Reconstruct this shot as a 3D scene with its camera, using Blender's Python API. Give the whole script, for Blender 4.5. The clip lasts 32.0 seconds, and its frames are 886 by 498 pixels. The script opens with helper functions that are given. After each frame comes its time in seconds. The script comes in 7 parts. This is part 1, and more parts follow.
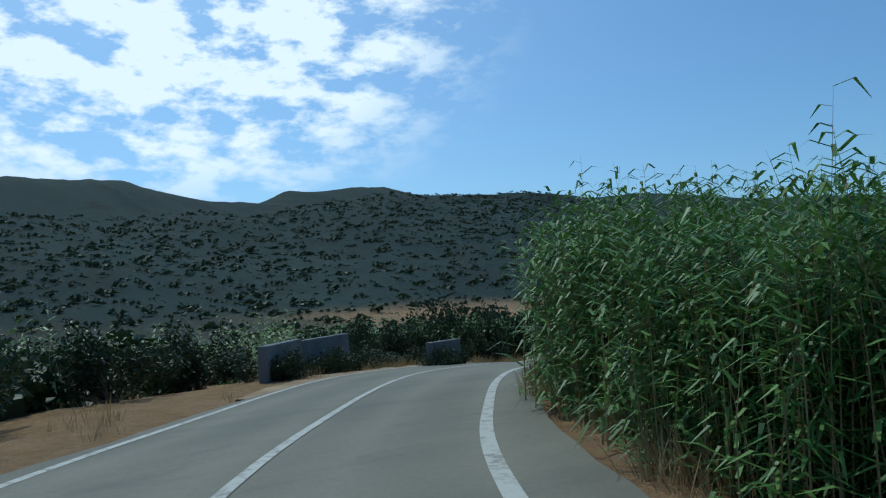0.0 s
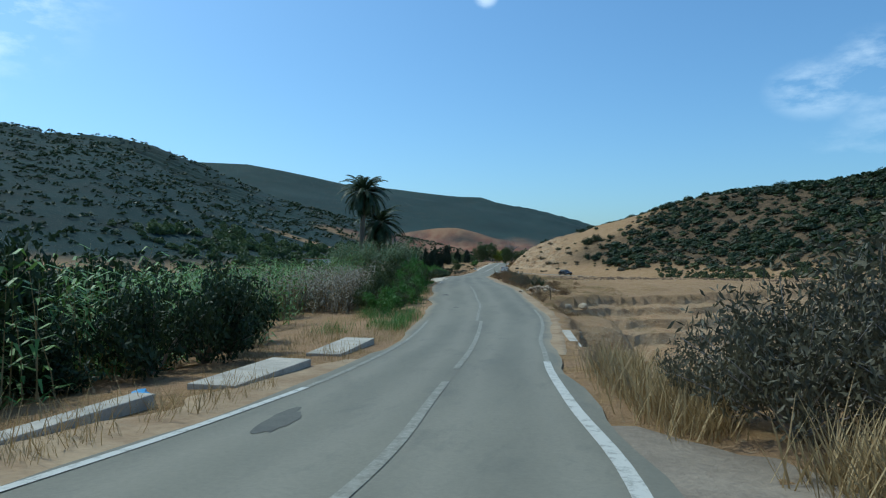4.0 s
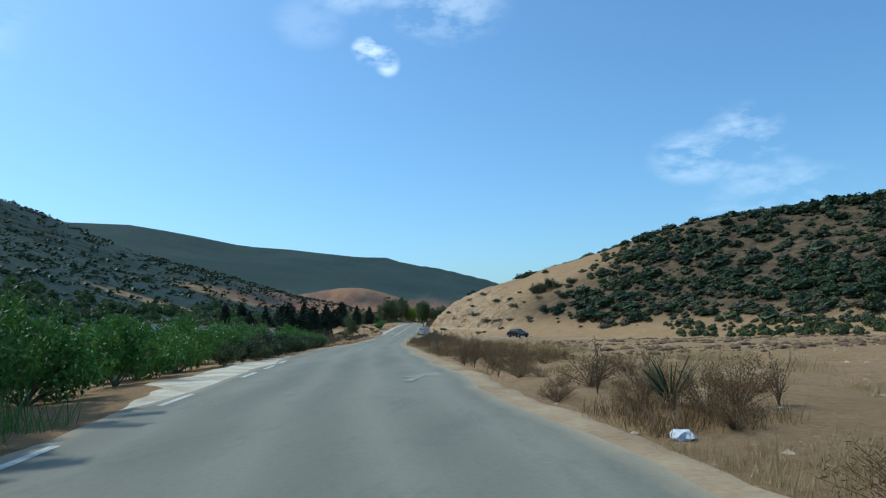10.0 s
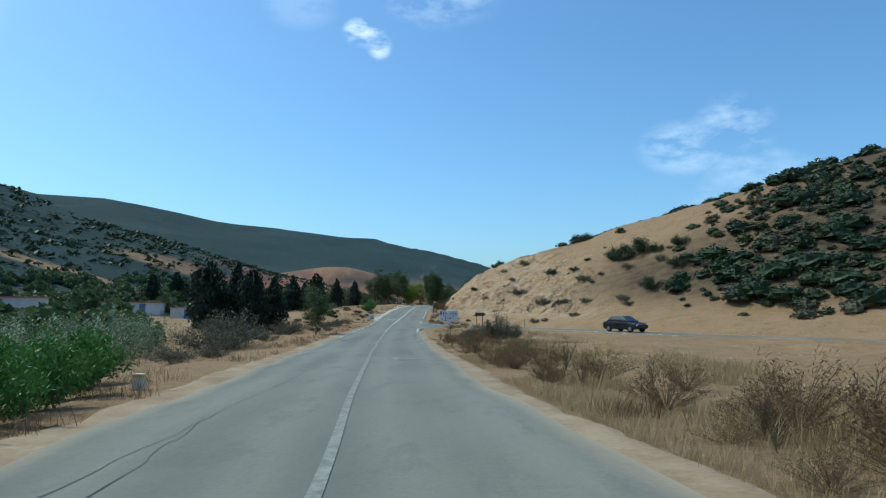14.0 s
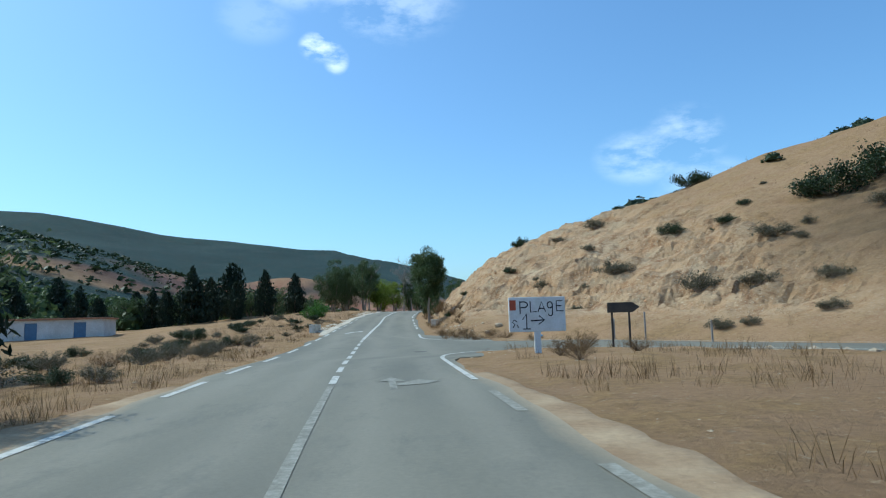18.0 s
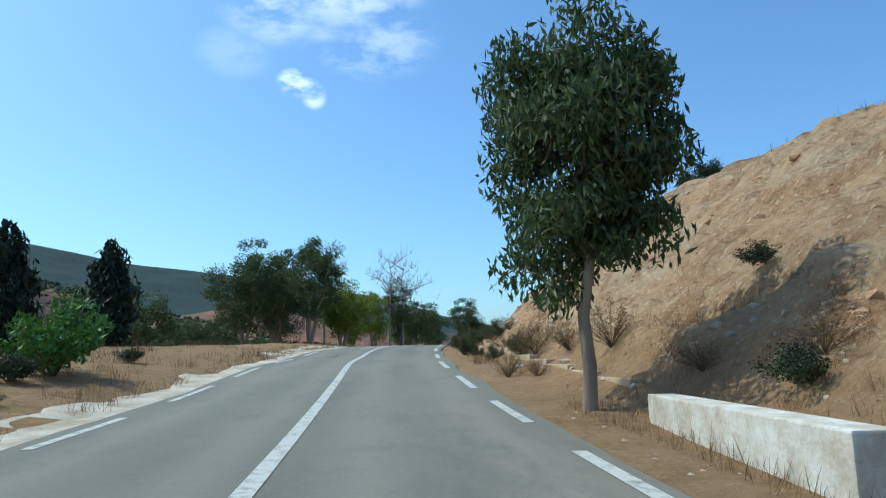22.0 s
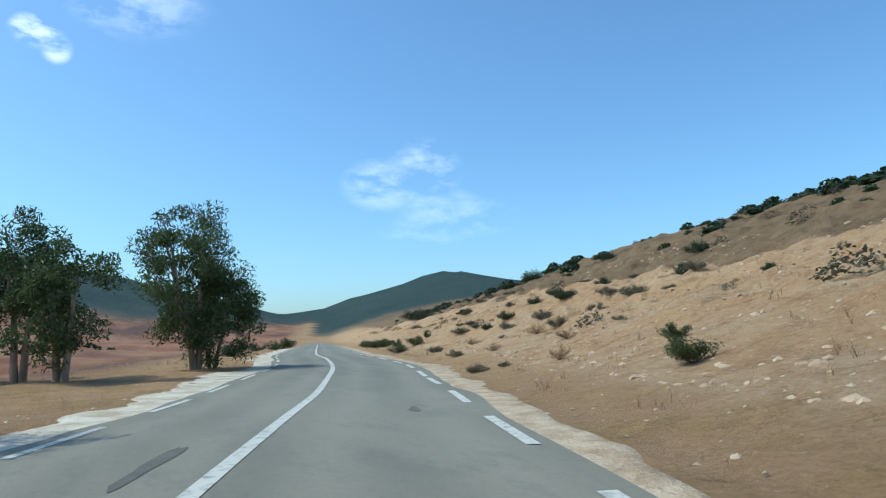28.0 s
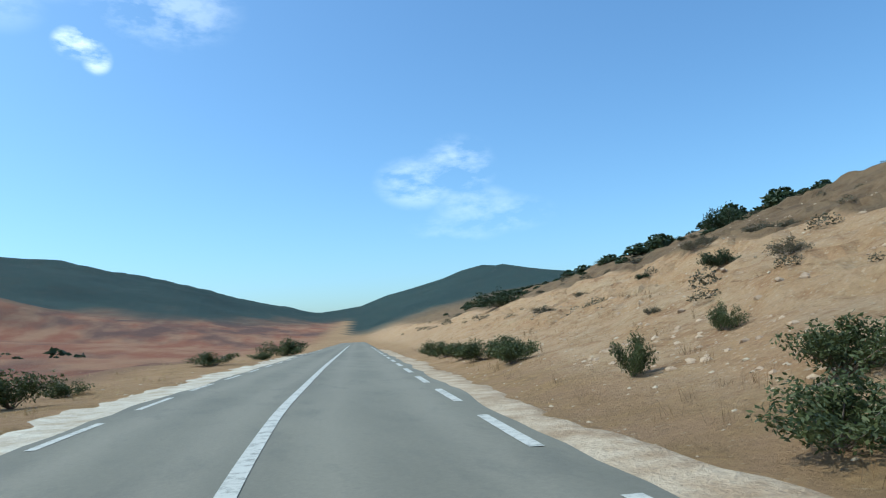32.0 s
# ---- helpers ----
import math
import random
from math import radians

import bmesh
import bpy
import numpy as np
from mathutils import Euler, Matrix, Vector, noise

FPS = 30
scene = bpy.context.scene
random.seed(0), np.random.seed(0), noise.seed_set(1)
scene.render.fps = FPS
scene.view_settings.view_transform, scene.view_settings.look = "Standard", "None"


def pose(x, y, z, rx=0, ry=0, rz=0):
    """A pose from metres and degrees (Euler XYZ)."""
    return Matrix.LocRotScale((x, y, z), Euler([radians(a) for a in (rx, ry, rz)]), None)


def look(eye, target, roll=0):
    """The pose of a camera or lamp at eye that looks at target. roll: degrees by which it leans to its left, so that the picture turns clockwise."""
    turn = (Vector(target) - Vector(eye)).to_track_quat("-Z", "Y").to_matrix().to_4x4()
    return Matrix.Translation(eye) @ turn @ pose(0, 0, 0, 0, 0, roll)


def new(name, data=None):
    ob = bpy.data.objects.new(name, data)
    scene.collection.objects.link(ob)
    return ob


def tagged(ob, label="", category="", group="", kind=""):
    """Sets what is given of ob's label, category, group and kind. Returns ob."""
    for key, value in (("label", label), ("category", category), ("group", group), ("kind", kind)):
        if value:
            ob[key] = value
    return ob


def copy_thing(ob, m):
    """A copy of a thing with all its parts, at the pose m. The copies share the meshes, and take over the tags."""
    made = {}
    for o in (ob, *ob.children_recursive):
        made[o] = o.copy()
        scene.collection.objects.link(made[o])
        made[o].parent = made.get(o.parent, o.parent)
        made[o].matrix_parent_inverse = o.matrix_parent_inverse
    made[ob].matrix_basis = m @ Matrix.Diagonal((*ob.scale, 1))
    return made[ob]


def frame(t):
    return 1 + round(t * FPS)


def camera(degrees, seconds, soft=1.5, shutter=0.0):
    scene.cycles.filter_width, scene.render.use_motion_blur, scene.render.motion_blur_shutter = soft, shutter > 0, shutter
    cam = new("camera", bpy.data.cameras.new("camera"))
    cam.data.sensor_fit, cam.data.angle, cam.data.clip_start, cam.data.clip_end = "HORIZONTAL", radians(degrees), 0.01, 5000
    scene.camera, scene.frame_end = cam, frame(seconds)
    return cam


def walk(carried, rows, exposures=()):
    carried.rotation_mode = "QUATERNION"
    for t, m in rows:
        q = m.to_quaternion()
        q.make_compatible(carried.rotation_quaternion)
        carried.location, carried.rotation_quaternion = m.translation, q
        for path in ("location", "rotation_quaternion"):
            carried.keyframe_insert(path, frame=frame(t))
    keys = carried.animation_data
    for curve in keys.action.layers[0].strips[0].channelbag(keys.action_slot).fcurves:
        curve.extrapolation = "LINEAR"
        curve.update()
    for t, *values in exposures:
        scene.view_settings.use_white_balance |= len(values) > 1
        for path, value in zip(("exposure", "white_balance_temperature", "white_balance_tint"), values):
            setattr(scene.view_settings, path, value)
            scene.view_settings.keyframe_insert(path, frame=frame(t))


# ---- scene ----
cam = camera(67.09, 32.0, soft=1.15)

# seconds, x, y, z, yaw to the left, pitch up, roll
ROWS = [
    (0, -21.37, 40.54, 3.94, 45.25, 4.07, -3.54),
    (0.5, -23.94, 42.63, 3.81, 42.34, 4.13, -2.83),
    (1, -26.45, 44.83, 3.66, 38.93, 3.96, -2.36),
    (1.5, -28.86, 47.44, 3.43, 35.74, 4.06, -2.19),
    (2, -31.23, 50.17, 3.26, 32.06, 4.55, -0.92),
    (2.5, -33.39, 53.39, 3.13, 27.28, 4.29, -1.01),
    (3, -35.19, 56.65, 2.85, 22.17, 2.87, -0.82),
    (3.5, -36.91, 60.62, 2.52, 16.74, 1.57, -1.04),
    (4, -38.29, 64.59, 2.07, 11.79, 1.00, 0.57),
    (4.5, -39.45, 68.83, 1.51, 6.64, 0.24, 0.86),
    (5, -40.22, 73.33, 1.24, 1.49, 2.82, -0.57),
    (5.5, -40.66, 77.94, 1.04, -1.32, 4.38, -0.84),
    (6, -41.00, 82.66, 0.87, -1.25, 4.97, -0.76),
    (6.5, -41.47, 87.28, 0.72, 0.32, 5.38, -0.60),
    (7, -42.00, 92.00, 0.63, 0.39, 6.05, -1.02),
    (7.5, -42.55, 96.39, 0.58, 0.43, 6.55, -1.51),
    (8, -43.21, 101.52, 0.79, 0.83, 8.22, -1.79),
    (8.5, -44.28, 106.58, 0.91, 1.63, 8.94, -0.66),
    (9, -45.28, 112.13, 1.10, 2.35, 10.56, -2.60),
    (9.5, -46.55, 117.88, 1.27, 3.16, 8.17, -1.68),
    (10, -47.52, 123.90, 1.15, 3.67, 6.39, -1.02),
    (10.5, -48.73, 130.14, 1.07, 3.79, 6.14, -1.14),
    (11, -50.01, 136.28, 1.07, 3.72, 6.59, -0.65),
    (11.5, -51.01, 142.57, 1.09, 3.73, 5.84, -0.45),
    (12, -52.35, 149.05, 1.08, 3.61, 5.58, -0.55),
    (12.5, -53.41, 155.64, 1.03, 3.32, 5.66, -1.11),
    (13, -54.29, 162.10, 0.96, 3.01, 5.45, -1.39),
    (13.5, -55.37, 168.64, 0.88, 2.75, 5.42, -0.85),
    (14, -56.24, 175.05, 0.76, 2.66, 5.11, 0.05),
    (14.5, -57.01, 181.01, 0.59, 2.49, 4.92, 0.01),
    (15, -57.93, 186.98, 0.44, 1.57, 5.31, -0.67),
    (15.5, -58.65, 192.78, 0.31, 0.68, 5.62, -0.78),
    (16, -59.34, 198.71, 0.19, 0.54, 5.90, -1.06),
    (16.5, -60.09, 204.51, 0.08, 0.59, 6.22, -2.54),
    (17, -60.72, 210.76, -0.04, 0.24, 5.85, -2.60),
    (17.5, -61.47, 216.64, -0.07, -0.27, 5.80, -2.33),
    (18, -62.20, 222.57, -0.14, -0.68, 6.17, -1.56),
    (18.5, -62.91, 228.96, -0.17, -1.14, 7.27, -1.45),
    (19, -63.53, 235.61, -0.11, -1.52, 7.40, -1.75),
    (19.5, -64.12, 242.01, -0.09, -1.66, 6.94, -0.63),
    (20, -64.60, 248.52, -0.09, -1.97, 7.65, -0.69),
    (20.5, -65.00, 254.77, 0.03, -2.33, 8.36, -1.03),
    (21, -65.44, 261.59, 0.19, -2.67, 8.75, 0.27),
    (21.5, -65.73, 267.46, 0.33, -2.79, 9.37, 1.11),
    (22, -65.96, 273.98, 0.62, -2.97, 9.23, -0.98),
    (22.5, -66.23, 280.00, 0.78, -3.52, 9.44, -2.24),
    (23, -66.48, 286.33, 1.00, -4.66, 9.82, -2.51),
    (23.5, -66.63, 291.96, 1.35, -5.79, 9.75, -1.30),
    (24, -66.75, 296.97, 1.71, -7.38, 9.44, -0.62),
    (24.5, -66.52, 301.99, 1.92, -9.35, 9.82, -2.11),
    (25, -66.31, 306.46, 2.25, -11.95, 9.43, -2.90),
    (25.5, -65.71, 312.13, 2.52, -15.41, 8.84, -2.25),
    (26, -64.72, 317.32, 2.68, -17.80, 7.51, -0.98),
    (26.5, -63.56, 322.85, 2.64, -19.60, 6.51, -0.74),
    (27, -62.12, 328.45, 2.54, -21.31, 6.81, -0.83),
    (27.5, -60.68, 333.95, 2.55, -22.98, 7.83, -1.28),
    (28, -58.59, 339.95, 2.65, -22.55, 7.36, -1.98),
    (28.5, -57.14, 345.16, 2.65, -22.25, 6.83, -2.26),
    (29, -55.67, 350.58, 2.60, -21.83, 6.59, -1.84),
    (29.5, -54.14, 355.88, 2.58, -21.25, 6.94, -1.81),
    (30, -52.91, 361.17, 2.56, -20.86, 7.25, -1.45),
    (30.5, -51.76, 365.93, 2.62, -20.36, 7.47, -1.18),
    (31, -50.77, 370.47, 2.63, -19.89, 7.43, -1.27),
    (31.5, -49.90, 375.15, 2.61, -19.59, 7.07, -1.83),
    (32, -48.92, 380.11, 2.71, -19.49, 7.22, -3.01),
]


def facing(yaw, pitch):
    a, b = radians(yaw), radians(pitch)
    return Vector((-math.sin(a) * math.cos(b), math.cos(a) * math.cos(b), math.sin(b)))


walk(cam,
     [(t, look((x, y, z), Vector((x, y, z)) + facing(w, p), r)) for t, x, y, z, w, p, r in ROWS],
     exposures=[(0, -0.75, 5450, -3), (1, -0.7, 5450, -3), (2, -0.55, 5450, -4), (3, -0.35, 5500, -4), (4, -0.3, 5550, -4),
                (6.5, -0.04, 5600, -4), (9, -0.13, 5600, -3), (14, -0.13, 5600, -3), (17, 0.02, 5620, -2), (20, 0.1, 5650, -1), (27, 0.14, 5750, -1), (32, 0.14, 5750, -1)])

# ---- light ----
SUN_AZ, SUN_EL = 72.0, 55.0            # degrees to the left of +y, and above the horizon
sun_way = facing(SUN_AZ, SUN_EL)
sun = new("sun", bpy.data.lights.new("sun", "SUN"))
sun.data.energy, sun.data.angle, sun.data.color = 2.9, radians(0.6), (1.0, 0.93, 0.82)
sun.matrix_basis = look((0, 0, 300), Vector((0, 0, 300)) - sun_way)

world = bpy.data.worlds.new("sky")
scene.world = world
world.use_nodes = True
wt = world.node_tree
wt.nodes.clear()


def wnode(kind, **values):
    n = wt.nodes.new(kind)
    for key, value in values.items():
        n.inputs[key].default_value = value
    return n


sky = wt.nodes.new("ShaderNodeTexSky")
sky.sky_type, sky.sun_disc = "NISHITA", False
sky.sun_elevation, sky.sun_rotation = radians(SUN_EL), radians(-SUN_AZ)
sky.air_density, sky.dust_density, sky.ozone_density = 1.0, 1.5, 2.6
back = wt.nodes.new("ShaderNodeBackground")
back.inputs["Strength"].default_value = 0.16
wout = wt.nodes.new("ShaderNodeOutputWorld")
tc = wt.nodes.new("ShaderNodeTexCoord")
mapp = wt.nodes.new("ShaderNodeMapping")
mapp.inputs["Scale"].default_value = (1, 1, 2.2)
wt.links.new(tc.outputs["Generated"], mapp.inputs["Vector"])
puff = wt.nodes.new("ShaderNodeTexNoise")
puff.inputs["Scale"].default_value, puff.inputs["Detail"].default_value, puff.inputs["Roughness"].default_value = 11.0, 8.0, 0.6
wt.links.new(mapp.outputs["Vector"], puff.inputs["Vector"])


def cloud_patch(az, el, wide, tall):
    """How near the sky's direction is to a cloud's middle: 1 there, 0 past its edge."""
    c = facing(az, el)
    right = Vector((math.cos(radians(az)), math.sin(radians(az)), 0))
    up = right.cross(c)
    out = None
    for axis, size in ((right, wide), (up, tall), (c, 0)):
        dot = wt.nodes.new("ShaderNodeVectorMath")
        dot.operation = "DOT_PRODUCT"
        wt.links.new(tc.outputs["Generated"], dot.inputs[0])
        dot.inputs[1].default_value = axis
        m = wt.nodes.new("ShaderNodeMath")
        if size:
            m.operation = "DIVIDE"
            wt.links.new(dot.outputs["Value"], m.inputs[0])
            m.inputs[1].default_value = math.sin(radians(size))
            sq = wt.nodes.new("ShaderNodeMath")
            sq.operation = "MULTIPLY"
            wt.links.new(m.outputs[0], sq.inputs[0])
            wt.links.new(m.outputs[0], sq.inputs[1])
            if out is None:
                out = sq
            else:
                add = wt.nodes.new("ShaderNodeMath")
                add.operation = "ADD"
                wt.links.new(out.outputs[0], add.inputs[0])
                wt.links.new(sq.outputs[0], add.inputs[1])
                out = add
        else:
            m.operation = "GREATER_THAN"
            wt.links.new(dot.outputs["Value"], m.inputs[0])
            m.inputs[1].default_value = 0.0
            front = m
    ramp = wt.nodes.new("ShaderNodeMapRange")
    ramp.interpolation_type = "SMOOTHSTEP"
    wt.links.new(out.outputs[0], ramp.inputs["Value"])
    ramp.inputs["From Min"].default_value, ramp.inputs["From Max"].default_value = 0.0, 1.0
    ramp.inputs["To Min"].default_value, ramp.inputs["To Max"].default_value = 1.0, 0.0
    both = wt.nodes.new("ShaderNodeMath")
    both.operation = "MULTIPLY"
    wt.links.new(ramp.outputs[0], both.inputs[0])
    wt.links.new(front.outputs[0], both.inputs[1])
    return both


# azimuth to the left, elevation, half width, half height, density
CLOUDS = [(70, 25, 32, 20, 1.7), (34, 36, 16, 9, 0.4), (6, 33, 9, 7, 0.42), (12, 29, 5, 4, 0.3), (9.7, 22.9, 1.9, 1.4, 0.7),
          (8.3, 21.9, 1.2, 1.3, 0.5), (3.5, 26.5, 6.5, 3.8, 0.22), (15.2, 24.8, 3.5, 2.4, 0.1), (-17.6, 13.0, 4.2, 2.6, 0.26), (-21.2, 14.2, 3.6, 3.0, 0.24), (-22.5, 11.0, 4.2, 1.8, 0.16), (-24, 10, 6, 2, 0.16), (-21, 9, 5, 1.6, 0.1)]
cover = None
for az, el, wide, tall, dense in CLOUDS:
    patch = cloud_patch(az, el, wide, tall)
    m = wt.nodes.new("ShaderNodeMath")
    m.operation = "MULTIPLY"
    wt.links.new(patch.outputs[0], m.inputs[0])
    m.inputs[1].default_value = dense
    if cover is None:
        cover = m
    else:
        top = wt.nodes.new("ShaderNodeMath")
        top.operation = "MAXIMUM"
        wt.links.new(cover.outputs[0], top.inputs[0])
        wt.links.new(m.outputs[0], top.inputs[1])
        cover = top
grain = wt.nodes.new("ShaderNodeMapRange")
grain.inputs["From Min"].default_value, grain.inputs["From Max"].default_value = 0.44, 0.6
wt.links.new(puff.outputs["Fac"], grain.inputs["Value"])
fac = wt.nodes.new("ShaderNodeMath")
fac.operation = "MULTIPLY"
wt.links.new(cover.outputs[0], fac.inputs[0])
wt.links.new(grain.outputs[0], fac.inputs[1])
fac.use_clamp = True
tint = wt.nodes.new("ShaderNodeMix")
tint.data_type = "RGBA"
tint.blend_type = "MULTIPLY"
tint.inputs["Factor"].default_value = 1.0
wt.links.new(sky.outputs["Color"], tint.inputs["A"])
tint.inputs["B"].default_value = (0.82, 1.0, 1.1, 1)
blend = wt.nodes.new("ShaderNodeMix")
blend.data_type = "RGBA"
wt.links.new(fac.outputs[0], blend.inputs["Factor"])
wt.links.new(tint.outputs["Result"], blend.inputs["A"])
blend.inputs["B"].default_value = (9.5, 9.6, 9.8, 1)
wt.links.new(blend.outputs["Result"], back.inputs["Color"])
wt.links.new(back.outputs[0], wout.inputs["Surface"])


# ---- materials ----
def material(name, rough=0.85, spec=0.25):
    m = bpy.data.materials.new(name)
    m.use_nodes = True
    b = m.node_tree.nodes["Principled BSDF"]
    b.inputs["Roughness"].default_value = rough
    b.inputs["Specular IOR Level"].default_value = spec
    return m, m.node_tree, b


def tex_noise(t, scale, detail=4.0, rough=0.55, stretch=None, kind="ShaderNodeTexNoise"):
    co = t.nodes.new("ShaderNodeNewGeometry")
    n = t.nodes.new(kind)
    n.inputs["Scale"].default_value = scale
    if kind == "ShaderNodeTexNoise":
        n.inputs["Detail"].default_value, n.inputs["Roughness"].default_value = detail, rough
    src = co.outputs["Position"]
    if stretch:
        mp = t.nodes.new("ShaderNodeMapping")
        mp.inputs["Scale"].default_value = stretch
        t.links.new(src, mp.inputs["Vector"])
        src = mp.outputs["Vector"]
    t.links.new(src, n.inputs["Vector"])
    return n.outputs["Fac" if kind == "ShaderNodeTexNoise" else "Distance"]


def ramp(t, src, low, high, interp="LINEAR"):
    r = t.nodes.new("ShaderNodeMapRange")
    r.interpolation_type = interp
    r.inputs["From Min"].default_value, r.inputs["From Max"].default_value = low, high
    t.links.new(src, r.inputs["Value"])
    return r.outputs[0]


def mix(t, fac, a, b, mode="MIX"):
    n = t.nodes.new("ShaderNodeMix")
    n.data_type, n.blend_type = "RGBA", mode
    for key, v in (("Factor", fac), ("A", a), ("B", b)):
        if isinstance(v, (int, float)):
            n.inputs[key].default_value = v
        elif isinstance(v, tuple):
            n.inputs[key].default_value = (*v, 1)
        else:
            t.links.new(v, n.inputs[key])
    return n.outputs["Result"]


def math_node(t, op, a, b):
    n = t.nodes.new("ShaderNodeMath")
    n.operation = op
    for k, v in enumerate((a, b)):
        if isinstance(v, (int, float)):
            n.inputs[k].default_value = v
        else:
            t.links.new(v, n.inputs[k])
    return n.outputs[0]


def bump(t, b, src, strength, dist):
    n = t.nodes.new("ShaderNodeBump")
    n.inputs["Strength"].default_value, n.inputs["Distance"].default_value = strength, dist
    t.links.new(src, n.inputs["Height"])
    t.links.new(n.outputs[0], b.inputs["Normal"])


def two_tone(name, a, b, scale, fine=None, rough=0.85, relief=0.3, dist=0.02, spec=0.25, stretch=None):
    """A surface that wavers between two colours at two scales, with fine relief."""
    m, t, p = material(name, rough, spec)
    big = ramp(t, tex_noise(t, scale, 5, 0.6, stretch), 0.35, 0.65)
    small = tex_noise(t, fine or scale * 9, 4, 0.6, stretch)
    c = mix(t, big, a, b)
    c = mix(t, 0.5, c, mix(t, small, (0.3, 0.3, 0.3), (1.0, 1.0, 1.0)), "OVERLAY")
    t.links.new(c, p.inputs["Base Color"])
    bump(t, p, small, relief, dist)
    return m


def leafy(name, dark, light, rough=0.55, spec=0.3, through_light=0.2):
    """Leaves: each leaf its own shade, a little light passing through."""
    m, t, p = material(name, rough, spec)
    g = t.nodes.new("ShaderNodeNewGeometry")
    c = mix(t, g.outputs["Random Per Island"], dark, light)
    big = ramp(t, tex_noise(t, 0.8, 3), 0.3, 0.7)
    c = mix(t, math_node(t, "MULTIPLY", big, 0.35), c, tuple(0.55 * (x + y) for x, y in zip(dark, light)))
    t.links.new(c, p.inputs["Base Color"])
    tr = t.nodes.new("ShaderNodeBsdfTranslucent")
    t.links.new(c, tr.inputs["Color"])
    ms = t.nodes.new("ShaderNodeMixShader")
    ms.inputs[0].default_value = through_light
    t.links.new(p.outputs[0], ms.inputs[1])
    t.links.new(tr.outputs[0], ms.inputs[2])
    t.links.new(ms.outputs[0], t.nodes["Material Output"].inputs["Surface"])
    return m


def ground_material():
    m, t, p = material("ground_soil", 0.95, 0.1)
    zone = t.nodes.new("ShaderNodeAttribute")
    zone.attribute_name = "zone"
    sep = t.nodes.new("ShaderNodeSeparateColor")
    t.links.new(zone.outputs["Color"], sep.inputs[0])
    big, mid, fine = tex_noise(t, 0.05, 6, 0.6), tex_noise(t, 0.6, 6, 0.62), tex_noise(t, 9.0, 5, 0.65)
    soil = mix(t, ramp(t, big, 0.35, 0.65), (0.36, 0.228, 0.122), (0.285, 0.18, 0.098))
    straw = mix(t, ramp(t, tex_noise(t, 3.0, 6, 0.7), 0.35, 0.7), (0.33, 0.212, 0.098), (0.22, 0.138, 0.07))
    c = mix(t, ramp(t, mid, 0.42, 0.6), soil, straw)
    # bare cut rock, ochre to cream, in slanting beds
    beds = tex_noise(t, 0.35, 7, 0.65, (1.0, 0.6, 3.0))
    rock = mix(t, ramp(t, beds, 0.35, 0.65), (0.40, 0.245, 0.125), (0.45, 0.335, 0.205))
    rock = mix(t, ramp(t, tex_noise(t, 1.1, 8, 0.75), 0.48, 0.66), rock, (0.25, 0.135, 0.066))
    rock = mix(t, ramp(t, tex_noise(t, 3.2, 6, 0.7, (1.0, 0.5, 1.6)), 0.58, 0.7), rock, (0.15, 0.083, 0.045))
    rock = mix(t, ramp(t, tex_noise(t, 7.0, 3, 0.6), 0.60, 0.66), rock, (0.50, 0.39, 0.26))
    c = mix(t, sep.outputs[1], c, rock)
    # red-brown ploughed land
    red = mix(t, ramp(t, tex_noise(t, 0.12, 5, 0.6, (1.0, 0.25, 1.0)), 0.4, 0.6), (0.205, 0.085, 0.05), (0.265, 0.15, 0.088))
    red = mix(t, ramp(t, tex_noise(t, 0.03, 6, 0.6, (1.0, 0.3, 1.0)), 0.5, 0.62), red, (0.105, 0.06, 0.047))
    c = mix(t, sep.outputs[2], c, red)
    # scrub seen from afar, some blue of the haze mixed into its base colours
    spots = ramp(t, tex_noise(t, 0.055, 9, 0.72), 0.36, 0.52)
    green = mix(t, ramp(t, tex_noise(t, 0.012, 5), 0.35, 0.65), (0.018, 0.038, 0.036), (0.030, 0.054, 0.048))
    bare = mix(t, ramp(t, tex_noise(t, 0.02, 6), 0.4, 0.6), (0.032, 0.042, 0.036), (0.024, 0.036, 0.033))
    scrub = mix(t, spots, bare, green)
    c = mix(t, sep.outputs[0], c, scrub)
    # tufts, pebbles and clods too small to stand alone
    speck = ramp(t, tex_noise(t, 2.6, 9, 0.78), 0.53, 0.63)
    c = mix(t, math_node(t, "MULTIPLY", speck, math_node(t, "SUBTRACT", 0.3, math_node(t, "MULTIPLY", sep.outputs[1], 0.15))), c, (0.125, 0.083, 0.047))
    chips = ramp(t, tex_noise(t, 5.5, 6, 0.7), 0.60, 0.67)
    c = mix(t, math_node(t, "MULTIPLY", chips, 0.5), c, (0.44, 0.345, 0.225))
    # dry grass and litter between the bushes of the near hill
    litter_ = mix(t, ramp(t, tex_noise(t, 0.5, 8, 0.7), 0.38, 0.6), (0.048, 0.037, 0.024), (0.135, 0.093, 0.053))
    c = mix(t, zone.outputs["Alpha"], c, litter_)
    c = mix(t, 0.45, c, mix(t, fine, (0.25, 0.25, 0.25), (1.0, 1.0, 1.0)), "OVERLAY")
    t.links.new(c, p.inputs["Base Color"])
    rough = math_node(t, "ADD", math_node(t, "MULTIPLY", mid, 1.6), math_node(t, "ADD", math_node(t, "MULTIPLY", fine, 0.35), math_node(t, "MULTIPLY", tex_noise(t, 2.6, 9, 0.78), 0.7)))
    bump(t, p, rough, 0.9, 0.22)
    return m


